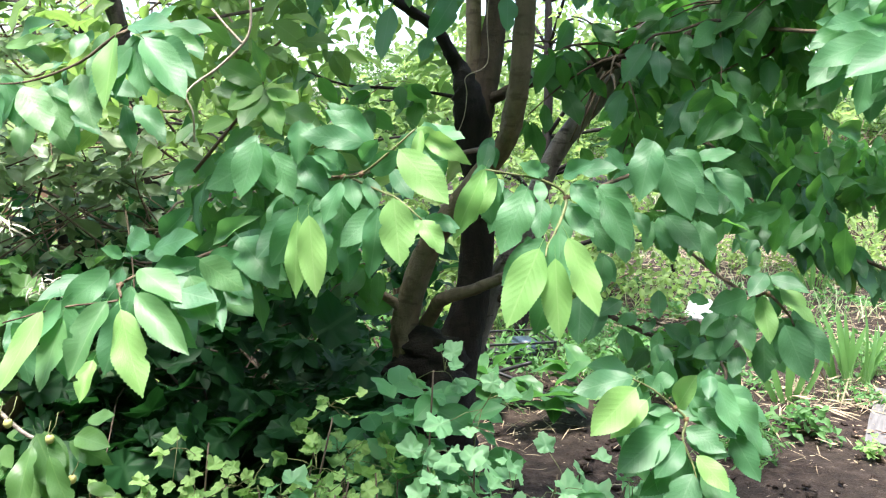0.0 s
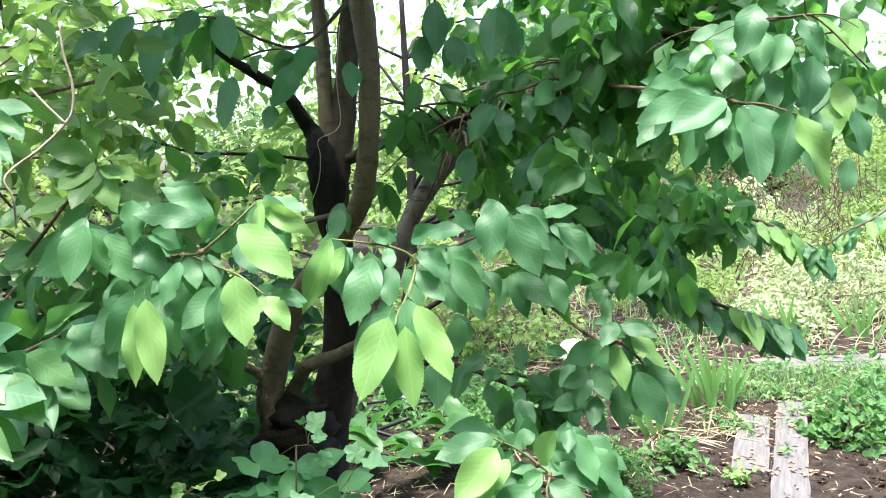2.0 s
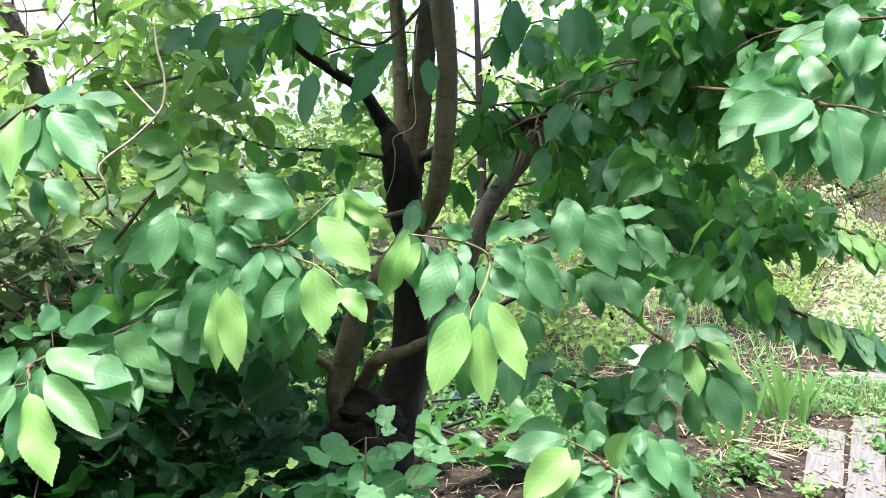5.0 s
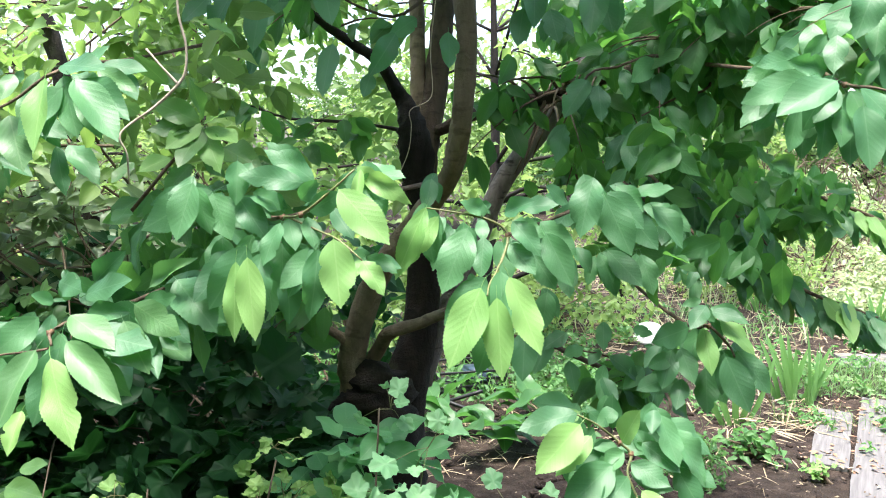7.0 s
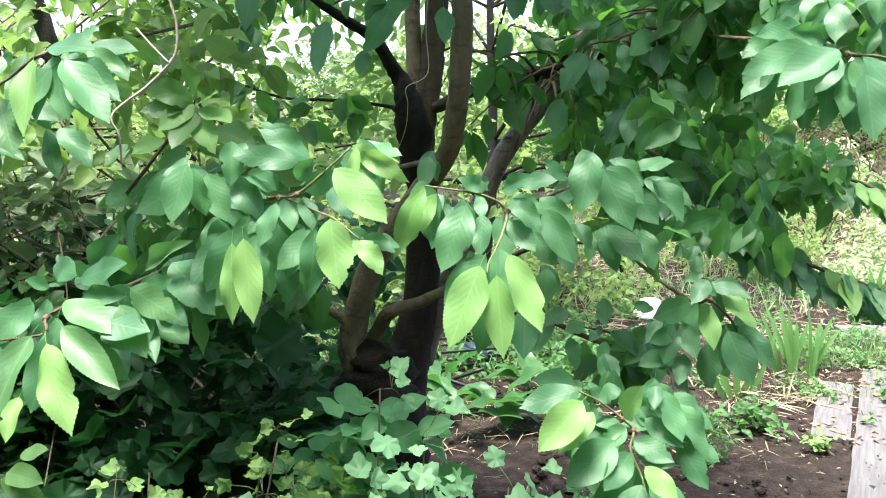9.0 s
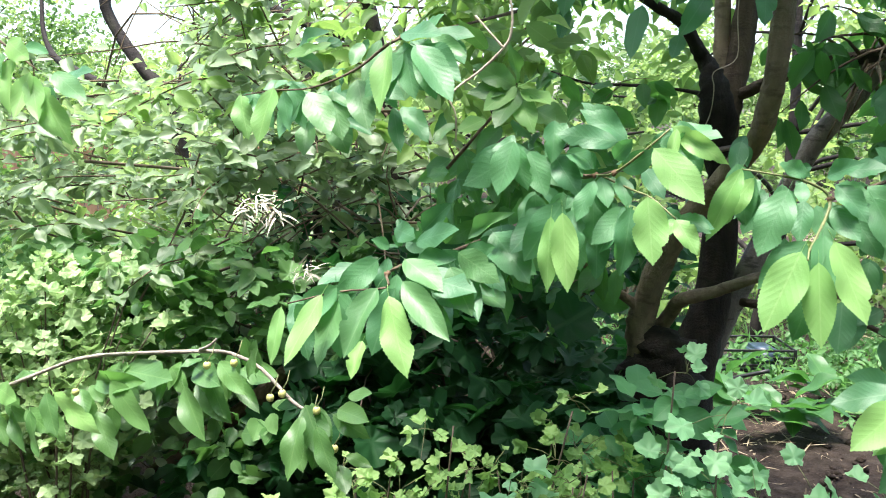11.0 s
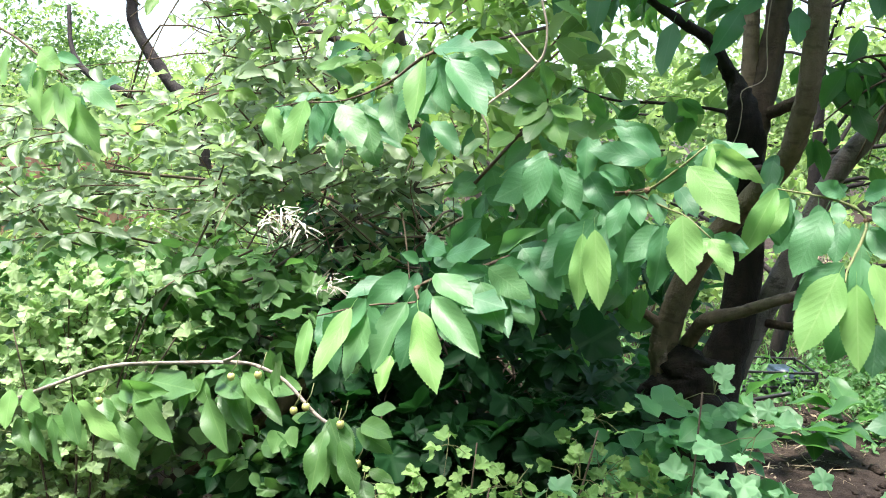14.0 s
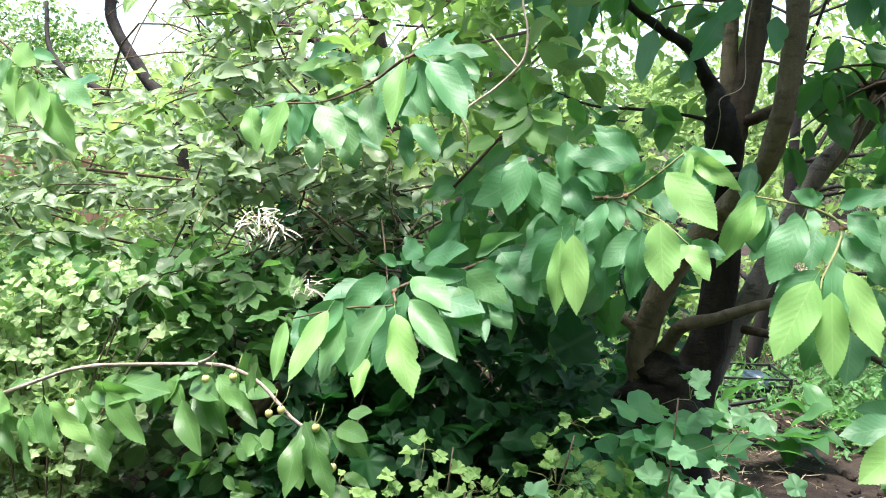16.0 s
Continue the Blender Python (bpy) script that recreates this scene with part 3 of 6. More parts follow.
own(limb("limb", PALE_LIMB, PALEBARK, tree, "pale grey limb with dark rings", 14, 0.03, 6))
own(limb("limb", LIMB_RIGHT, BARK, tree, "crooked brown side limb", 12, 0.06, 7))
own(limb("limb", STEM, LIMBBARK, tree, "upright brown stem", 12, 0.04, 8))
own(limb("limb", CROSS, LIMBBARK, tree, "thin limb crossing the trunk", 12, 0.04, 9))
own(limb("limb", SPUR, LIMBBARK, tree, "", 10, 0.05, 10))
own(limb("limb", LOW_TWIG, BARK, tree, "low bare twig", 8, 0.06, 11))
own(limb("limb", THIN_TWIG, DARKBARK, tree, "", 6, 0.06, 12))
DROOP_A = [(0.665, 2.300, 1.458, 0.0076), (0.748, 2.100, 1.363, 0.0063), (0.802, 2.000, 1.315, 0.0053), (0.867, 1.950, 1.252, 0.0052), (0.948, 1.900, 1.210, 0.0044), (1.010, 1.860, 1.189, 0.0030), (1.063, 1.820, 1.172, 0.0018)]
DROOP_B = [(0.799, 2.900, 1.499, 0.0115), (1.047, 2.850, 1.434, 0.0093), (1.267, 2.800, 1.400, 0.0072), (1.433, 2.700, 1.340, 0.0060), (1.512, 2.620, 1.290, 0.0033), (1.558, 2.550, 1.250, 0.0024)]
DROOP_G = [(1.886, 2.600, 1.450, 0.0050), (1.693, 2.500, 1.360, 0.0040), (1.554, 2.420, 1.326, 0.0030), (1.460, 2.360, 1.290, 0.0018)]
DROOP_C = [(0.527, 2.400, 1.514, 0.0080), (0.592, 2.100, 1.418, 0.0056), (0.653, 1.950, 1.372, 0.0045), (0.692, 1.900, 1.325, 0.0031), (0.691, 1.850, 1.280, 0.0018)]
DROOP_A2 = [(0.695, 2.300, 1.438, 0.0061), (0.747, 2.150, 1.407, 0.0050), (0.799, 2.080, 1.382, 0.0041), (0.843, 2.000, 1.350, 0.0033), (0.874, 1.950, 1.297, 0.0019)]


def droop_rows(rows, n, size, seed, young=0.0):
    """Leaves that hang in turn from both sides of a drooping branch, as rows for leaves()."""
    g = random.Random(seed)
    p = smooth_path(rows, 8)
    made = []
    for i in range(n):
        s = (i + g.uniform(0, 1)) / n
        k = min(len(p) - 2, int(s * (len(p) - 1)))
        o, t = Vector(p[k, :3]), (Vector(p[k + 1, :3]) - Vector(p[k, :3])).normalized()
        side = (-1 if i % 2 else 1)
        flat = Vector((-t.y, t.x, 0)).normalized()
        way = (t * g.uniform(0.35, 0.95) + flat * side * g.uniform(0.1, 0.85) + Vector((0, -0.12, -1)) * g.uniform(0.35, 1.0)).normalized()
        o = o + Vector((g.uniform(-0.015, 0.015), g.uniform(-0.04, 0.04), g.uniform(-0.025, 0.015))) + way * 0.012
        e = o + way * size * g.uniform(0.75, 1.15) * (1.08 - 0.35 * s)
        made.append((*o, *e, g.uniform(0.36, 0.47), 1 if g.random() < young * s else 0))
    return made


for rows, n, size, seed, young in ((DROOP_A, 84, 0.110, 41, 0.25), (DROOP_A2, 60, 0.100, 44, 0.0), (DROOP_B, 104, 0.112, 42, 0.5), (DROOP_C, 34, 0.105, 43, 0.0), (DROOP_G, 22, 0.070, 46, 0.5)):
    stem = own(limb("branch", rows, TWIG, tree, "drooping leafy branch", 8, 0.05, 13))
    leaves(stem, droop_rows(rows, n, size, seed, young), seed, 0.2)


def behind(row, g):
    """A grown leaf of the same whorl, turned aside and hanging a little behind the first."""
    base, tip = Vector(row[:3]), Vector(row[3:6])
    way = tip - base
    way.rotate(Matrix.Rotation(g.choice((-1, 1)) * g.uniform(0.3, 0.75), 3, "Y"))
    base = base + Vector((g.uniform(-0.012, 0.012), g.uniform(0.025, 0.06), g.uniform(-0.01, 0.012)))
    tip = base + way * g.uniform(0.75, 1.0) + Vector((0, g.uniform(0, 0.03), 0))
    return (*base, *tip, g.uniform(0.42, 0.54), 0)


def spray(label, twigs, lists, seed, mats=(TWIG,), buds=(), more=0.55, sheen_share=0.0, reach=0.25):
    """One hanging branch of the tree: its twigs and single leaves."""
    stem = None
    for k, rows in enumerate(twigs):
        ob = twig_part("branch" if stem is None else "twig", rows, mats[min(k, len(mats) - 1)], tree if stem is None else stem, label if stem is None else "")
        if stem is None:
            stem = own(ob)
    g = random.Random(seed * 7)
    for k, rows in enumerate(lists):
        # A share of the grown leaves takes kind 3, with sheen in its colour.
        leaves(stem, [(*r[:7], 3 if sheen_share and r[7] == 0 and g.random() < sheen_share else r[7]) for r in rows], seed * 10 + k, reach)
        leaves(stem, [behind(r, g) for r in rows for _ in range(2) if g.random() < more * 0.75], seed * 10 + k + 5)
    for at in buds:
        bud(at, stem)
    return stem


TW_C, TW_C2, TW_C3 = [(-0.215, 1.360, 1.434, 0.0027), (-0.148, 1.330, 1.406, 0.0026), (-0.117, 1.300, 1.411, 0.0026), (-0.084, 1.270, 1.418, 0.0021), (-0.036, 1.260, 1.456, 0.0021), (-0.004, 1.260, 1.486, 0.0013)], [(0.085, 1.900, 1.439, 0.0057), (-0.036, 1.550, 1.423, 0.0041), (-0.110, 1.310, 1.412, 0.0026), (-0.150, 1.340, 1.408, 0.0022)], [(-0.109, 1.300, 1.411, 0.0022), (-0.053, 1.260, 1.393, 0.0017), (-0.023, 1.220, 1.386, 0.0016), (0.014, 1.200, 1.359, 0.0012)]
TW_N, TW_N2 = [(0.100, 1.360, 1.424, 0.0014), (0.144, 1.360, 1.418, 0.0018), (0.197, 1.370, 1.407, 0.0023), (0.232, 1.380, 1.381, 0.0027), (0.213, 1.320, 1.334, 0.0022), (0.196, 1.240, 1.321, 0.0016), (0.192, 1.210, 1.310, 0.0012)], [(0.581, 1.900, 1.441, 0.0057), (0.414, 1.650, 1.419, 0.0044), (0.296, 1.450, 1.397, 0.0034), (0.232, 1.380, 1.381, 0.0027)]
TW_D, TW_D2 = [(0.352, 1.400, 1.080, 0.0014), (0.391, 1.400, 1.061, 0.0019), (0.432, 1.410, 1.027, 0.0023), (0.452, 1.410, 1.007, 0.0028), (0.441, 1.380, 0.984, 0.0023), (0.455, 1.350, 0.947, 0.0018), (0.463, 1.320, 0.893, 0.0013)], [(0.672, 2.100, 0.947, 0.0042), (0.622, 1.800, 0.972, 0.0036), (0.502, 1.500, 1.011, 0.0030), (0.452, 1.410, 1.007, 0.0028)]
TW_E = [(0.572, 2.000, 1.212, 0.0040), (0.602, 1.800, 1.183, 0.0036), (0.620, 1.650, 1.179, 0.0033), (0.632, 1.600, 1.193, 0.0032), (0.672, 1.600, 1.155, 0.0027), (0.677, 1.580, 1.138, 0.0021)]
TW_R, TW_R2 = [(0.701, 2.100, 1.732, 0.0056), (0.733, 1.700, 1.681, 0.0039), (0.745, 1.500, 1.667, 0.0035), (0.768, 1.400, 1.630, 0.0037), (0.802, 1.360, 1.622, 0.0023), (0.839, 1.320, 1.602, 0.0013)], [(0.833, 2.000, 1.838, 0.0060), (0.891, 1.700, 1.802, 0.0045), (0.890, 1.450, 1.776, 0.0029), (0.913, 1.400, 1.763, 0.0019), (0.990, 1.380, 1.679, 0.0014)]
TW_U = [(-0.351, 1.900, 1.744, 0.0050), (-0.393, 1.500, 1.666, 0.0030), (-0.423, 1.250, 1.623, 0.0029), (-0.491, 1.230, 1.573, 0.0020), (-0.556, 1.200, 1.542, 0.0016), (-0.621, 1.190, 1.537, 0.0012), (-0.683, 1.200, 1.529, 0.0008)]
TW_A = [(-0.228, 1.900, 1.307, 0.0057), (-0.293, 1.500, 1.297, 0.0040), (-0.328, 1.250, 1.287, 0.0029), (-0.376, 1.170, 1.277, 0.0027), (-0.399, 1.130, 1.264, 0.0022), (-0.390, 1.100, 1.249, 0.0018), (-0.466, 1.100, 1.237, 0.0015), (-0.541, 1.080, 1.217, 0.0011)]
TW_F = [(-2.224, 1.900, 1.834, 0.0050), (-1.716, 1.650, 1.719, 0.0033), (-1.567, 1.620, 1.647, 0.0027), (-1.467, 1.600, 1.593, 0.0021)]
TW_L = [(0.672, 2.100, 0.947, 0.0042), (0.589, 2.050, 0.989, 0.0034), (0.516, 2.000, 1.036, 0.0027), (0.442, 2.000, 1.050, 0.0020)]
TW_H = [(0.144, 2.000, 1.933, 0.0053), (0.035, 1.900, 1.805, 0.0038), (-0.054, 1.850, 1.809, 0.0031), (-0.140, 1.820, 1.848, 0.0024), (-0.247, 1.800, 1.838, 0.0018), (-0.357, 1.800, 1.826, 0.0012)]
TW_M, TW_M2 = [(0.701, 2.100, 1.732, 0.0056), (0.595, 2.000, 1.735, 0.0040), (0.511, 1.970, 1.706, 0.0033), (0.443, 1.950, 1.685, 0.0026), (0.395, 1.970, 1.579, 0.0020)], [(0.776, 2.120, 1.789, 0.0049), (0.735, 2.020, 1.672, 0.0033), (0.662, 2.000, 1.644, 0.0027), (0.570, 1.970, 1.598, 0.0020)]
C1 = [
    (-0.230, 1.220, 1.464, -0.249, 1.195, 1.384, 0.54, 0),
    (-0.232, 1.330, 1.446, -0.339, 1.305, 1.391, 0.48, 0),
    (-0.218, 1.280, 1.447, -0.186, 1.255, 1.380, 0.72, 0),
    (-0.180, 1.280, 1.495, -0.176, 1.255, 1.434, 0.72, 0),
    (-0.082, 1.280, 1.464, -0.172, 1.255, 1.479, 0.39, 0),
    (-0.086, 1.280, 1.438, -0.059, 1.255, 1.469, 0.72, 0),
    (-0.073, 1.280, 1.421, -0.023, 1.255, 1.451, 0.57, 0),
    (-0.121, 1.280, 1.423, -0.154, 1.255, 1.445, 0.59, 0),
    (-0.179, 1.280, 1.441, -0.135, 1.255, 1.386, 0.66, 0),
    (-0.111, 1.250, 1.406, -0.136, 1.225, 1.349, 0.68, 0),
    (-0.105, 1.280, 1.410, -0.089, 1.255, 1.366, 0.72, 0),
    (-0.076, 1.280, 1.413, -0.059, 1.255, 1.369, 0.72, 0),
]
C2 = [
    (-0.118, 1.300, 1.372, -0.113, 1.275, 1.302, 0.53, 0),
    (-0.053, 1.230, 1.371, -0.057, 1.205, 1.272, 0.39, 0),
    (-0.027, 1.200, 1.389, -0.013, 1.175, 1.294, 0.52, 1),
    (-0.149, 1.200, 1.361, -0.133, 1.175, 1.246, 0.33, 1),
    (-0.170, 1.220, 1.352, -0.171, 1.195, 1.240, 0.26, 1),
    (-0.025, 1.240, 1.457, 0.052, 1.215, 1.382, 0.46, 1),
    (-0.002, 1.270, 1.489, 0.076, 1.245, 1.438, 0.31, 1),
    (0.005, 1.260, 1.486, -0.002, 1.235, 1.429, 0.27, 1),
    (0.014, 1.200, 1.359, 0.047, 1.175, 1.319, 0.59, 1),
    (0.016, 1.220, 1.356, -0.009, 1.195, 1.334, 0.72, 1),
]
C3 = [
    (-0.154, 1.350, 1.338, -0.138, 1.325, 1.254, 0.44, 0),
    (-0.120, 1.350, 1.312, -0.108, 1.325, 1.243, 0.53, 0),
    (-0.326, 1.300, 1.272, -0.256, 1.275, 1.237, 0.47, 0),
    (-0.287, 1.350, 1.280, -0.212, 1.325, 1.243, 0.63, 0),
    (-0.331, 1.300, 1.263, -0.311, 1.275, 1.223, 0.72, 0),
    (-0.223, 1.350, 1.373, -0.210, 1.325, 1.307, 0.62, 0),
    (-0.175, 1.350, 1.378, -0.184, 1.325, 1.316, 0.52, 0),
    (-0.255, 1.400, 1.331, -0.224, 1.375, 1.262, 0.53, 0),
    (-0.048, 1.350, 1.422, -0.011, 1.325, 1.377, 0.59, 0),
    (-0.014, 1.350, 1.356, 0.022, 1.325, 1.325, 0.71, 0),
    (-0.451, 1.350, 1.280, -0.399, 1.325, 1.272, 0.69, 0),
    (-0.421, 1.350, 1.285, -0.456, 1.325, 1.307, 0.51, 0),
]
N1 = [
    (0.164, 1.270, 1.401, 0.129, 1.245, 1.309, 0.50, 0),
    (0.188, 1.360, 1.407, 0.190, 1.335, 1.376, 0.72, 0),
    (0.191, 1.330, 1.381, 0.185, 1.305, 1.323, 0.71, 0),
    (0.237, 1.360, 1.405, 0.284, 1.335, 1.359, 0.62, 0),
    (0.233, 1.360, 1.369, 0.274, 1.335, 1.325, 0.64, 0),
    (0.288, 1.420, 1.400, 0.346, 1.395, 1.352, 0.47, 0),
    (0.295, 1.400, 1.383, 0.339, 1.375, 1.299, 0.45, 0),
    (0.276, 1.430, 1.347, 0.316, 1.405, 1.288, 0.64, 0),
    (0.182, 1.200, 1.323, 0.138, 1.175, 1.212, 0.46, 1),
    (0.205, 1.200, 1.309, 0.214, 1.175, 1.195, 0.35, 1),
    (0.222, 1.200, 1.339, 0.268, 1.175, 1.232, 0.39, 1),
]
N2 = [
    (0.100, 1.330, 1.427, 0.054, 1.305, 1.319, 0.29, 1),
    (0.119, 1.360, 1.411, 0.065, 1.335, 1.330, 0.32, 1),
    (0.182, 1.420, 1.301, 0.149, 1.395, 1.257, 0.72, 0),
    (0.270, 1.450, 1.209, 0.267, 1.425, 1.127, 0.58, 0),
    (0.225, 1.380, 1.415, 0.267, 1.355, 1.441, 0.70, 0),
    (0.198, 1.380, 1.417, 0.161, 1.355, 1.436, 0.67, 0),
    (0.163, 1.420, 1.367, 0.144, 1.395, 1.333, 0.72, 0),
    (0.220, 1.450, 1.364, 0.243, 1.425, 1.301, 0.67, 0),
    (0.140, 1.500, 1.383, 0.111, 1.475, 1.312, 0.54, 0),
    (0.102, 1.700, 1.458, 0.091, 1.675, 1.399, 0.72, 0),
    (0.257, 1.450, 1.421, 0.316, 1.425, 1.432, 0.61, 0),
    (0.313, 1.500, 1.269, 0.302, 1.475, 1.204, 0.71, 0),
    (0.340, 1.500, 1.428, 0.302, 1.475, 1.458, 0.72, 0),
]
K1 = [
    (0.374, 1.420, 1.474, 0.349, 1.395, 1.384, 0.56, 0),
    (0.397, 1.450, 1.445, 0.444, 1.425, 1.346, 0.47, 0),
    (0.453, 1.520, 1.412, 0.504, 1.495, 1.348, 0.60, 0),
    (0.497, 1.520, 1.422, 0.553, 1.495, 1.358, 0.71, 0),
    (0.462, 1.520, 1.445, 0.527, 1.495, 1.456, 0.47, 0),
    (0.420, 1.520, 1.342, 0.481, 1.495, 1.283, 0.49, 0),
    (0.364, 1.520, 1.347, 0.388, 1.495, 1.308, 0.68, 0),
    (0.405, 1.520, 1.337, 0.431, 1.495, 1.290, 0.69, 0),
    (0.431, 1.520, 1.457, 0.477, 1.495, 1.419, 0.62, 0),
    (0.374, 1.600, 1.422, 0.330, 1.575, 1.371, 0.62, 0),
    (0.510, 1.650, 1.321, 0.534, 1.625, 1.248, 0.61, 0),
    (0.363, 1.650, 1.310, 0.371, 1.625, 1.237, 0.64, 0),
]
D1 = [
    (0.351, 1.330, 1.084, 0.282, 1.305, 1.010, 0.56, 1),
    (0.375, 1.360, 1.055, 0.317, 1.335, 1.001, 0.47, 1),
    (0.434, 1.400, 1.031, 0.454, 1.375, 1.094, 0.66, 1),
    (0.437, 1.400, 1.016, 0.388, 1.375, 0.988, 0.72, 0),
    (0.439, 1.370, 0.983, 0.396, 1.345, 0.929, 0.72, 0),
    (0.443, 1.370, 1.007, 0.505, 1.345, 0.976, 0.53, 0),
    (0.468, 1.400, 1.031, 0.530, 1.375, 0.993, 0.62, 0),
    (0.495, 1.400, 1.080, 0.527, 1.375, 0.998, 0.61, 0),
    (0.485, 1.400, 1.088, 0.478, 1.375, 1.057, 0.72, 0),
    (0.527, 1.400, 0.988, 0.573, 1.375, 0.916, 0.47, 0),
    (0.454, 1.330, 0.975, 0.504, 1.305, 0.928, 0.61, 1),
    (0.403, 1.460, 0.974, 0.351, 1.435, 0.936, 0.72, 0),
    (0.520, 1.420, 1.050, 0.590, 1.395, 0.965, 0.55, 0),
    (0.452, 1.340, 0.940, 0.415, 1.315, 0.845, 0.55, 0),
    (0.470, 1.360, 0.935, 0.545, 1.335, 0.870, 0.50, 0),
    (0.415, 1.380, 1.000, 0.335, 1.355, 0.930, 0.55, 0),
]
D2 = [
    (0.370, 1.450, 1.068, 0.285, 1.425, 1.033, 0.38, 1),
    (0.385, 1.450, 1.068, 0.413, 1.425, 1.050, 0.72, 0),
    (0.433, 1.450, 1.079, 0.398, 1.425, 1.050, 0.72, 0),
    (0.403, 1.450, 0.937, 0.357, 1.425, 0.894, 0.72, 0),
    (0.443, 1.450, 0.916, 0.460, 1.425, 0.854, 0.69, 0),
    (0.359, 1.500, 0.981, 0.372, 1.475, 0.916, 0.70, 0),
    (0.555, 1.600, 1.089, 0.496, 1.575, 1.074, 0.72, 0),
    (0.445, 1.650, 1.076, 0.469, 1.625, 1.026, 0.72, 0),
]
E1 = [
    (0.594, 1.600, 1.188, 0.519, 1.575, 1.164, 0.63, 0),
    (0.621, 1.600, 1.188, 0.639, 1.575, 1.104, 0.45, 1),
    (0.653, 1.600, 1.204, 0.719, 1.575, 1.150, 0.46, 1),
    (0.650, 1.550, 1.145, 0.694, 1.525, 1.048, 0.52, 0),
    (0.688, 1.600, 1.144, 0.749, 1.575, 1.071, 0.49, 0),
    (0.564, 1.600, 1.144, 0.544, 1.575, 1.077, 0.61, 0),
    (0.580, 1.600, 1.149, 0.604, 1.575, 1.088, 0.68, 0),
    (0.646, 1.650, 1.098, 0.647, 1.625, 1.012, 0.68, 0),
    (0.587, 1.600, 1.089, 0.572, 1.575, 1.039, 0.72, 0),
    (0.625, 1.600, 1.231, 0.592, 1.575, 1.195, 0.72, 0),
    (0.636, 1.600, 1.220, 0.687, 1.575, 1.214, 0.64, 0),
    (0.564, 1.600, 1.133, 0.516, 1.575, 1.117, 0.72, 0),
]
R1 = [
    (0.724, 1.330, 1.630, 0.627, 1.305, 1.579, 0.47, 0),
    (0.700, 1.380, 1.640, 0.593, 1.355, 1.599, 0.40, 0),
    (0.747, 1.380, 1.624, 0.704, 1.355, 1.570, 0.67, 0),
    (0.687, 1.380, 1.597, 0.671, 1.355, 1.522, 0.53, 0),
    (0.730, 1.380, 1.586, 0.724, 1.355, 1.513, 0.60, 0),
    (0.758, 1.380, 1.589, 0.751, 1.355, 1.531, 0.72, 0),
    (0.752, 1.300, 1.592, 0.763, 1.275, 1.496, 0.60, 0),
    (0.770, 1.350, 1.621, 0.834, 1.325, 1.556, 0.58, 0),
    (0.828, 1.300, 1.601, 0.882, 1.275, 1.490, 0.41, 1),
    (0.863, 1.380, 1.596, 0.894, 1.355, 1.503, 0.43, 0),
    (0.895, 1.380, 1.701, 0.880, 1.355, 1.611, 0.58, 0),
    (0.797, 1.380, 1.785, 0.765, 1.355, 1.705, 0.65, 0),
]
R2 = [
    (0.866, 1.420, 1.743, 0.832, 1.395, 1.678, 0.72, 0),
    (0.861, 1.360, 1.757, 0.896, 1.335, 1.689, 0.43, 0),
    (0.924, 1.420, 1.771, 0.971, 1.395, 1.706, 0.47, 1),
    (0.958, 1.420, 1.664, 0.968, 1.395, 1.595, 0.58, 1),
    (0.961, 1.420, 1.631, 0.928, 1.395, 1.567, 0.62, 1),
    (0.705, 1.420, 1.675, 0.623, 1.395, 1.656, 0.43, 0),
    (0.839, 1.420, 1.683, 0.839, 1.395, 1.616, 0.72, 0),
    (0.760, 1.420, 1.710, 0.746, 1.395, 1.652, 0.66, 0),
    (0.978, 1.400, 1.616, 0.986, 1.375, 1.541, 0.53, 0),
    (0.964, 1.420, 1.739, 0.999, 1.395, 1.680, 0.57, 1),
    (1.030, 1.500, 1.533, 1.008, 1.475, 1.473, 0.72, 0),
    (0.705, 1.500, 1.652, 0.647, 1.475, 1.578, 0.49, 0),
]
U1 = [
    (-0.698, 1.220, 1.531, -0.677, 1.195, 1.463, 0.48, 1),
    (-0.603, 1.160, 1.540, -0.625, 1.135, 1.457, 0.49, 1),
    (-0.585, 1.220, 1.531, -0.618, 1.195, 1.463, 0.58, 0),
    (-0.551, 1.180, 1.535, -0.505, 1.155, 1.476, 0.59, 0),
    (-0.530, 1.220, 1.537, -0.503, 1.195, 1.464, 0.50, 0),
    (-0.487, 1.220, 1.555, -0.460, 1.195, 1.481, 0.60, 0),
    (-0.412, 1.170, 1.604, -0.422, 1.145, 1.505, 0.35, 1),
    (-0.419, 1.220, 1.590, -0.428, 1.195, 1.523, 0.40, 0),
    (-0.365, 1.150, 1.602, -0.297, 1.125, 1.524, 0.44, 0),
    (-0.412, 1.220, 1.625, -0.343, 1.195, 1.626, 0.56, 0),
    (-0.478, 1.220, 1.612, -0.486, 1.195, 1.578, 0.72, 0),
]
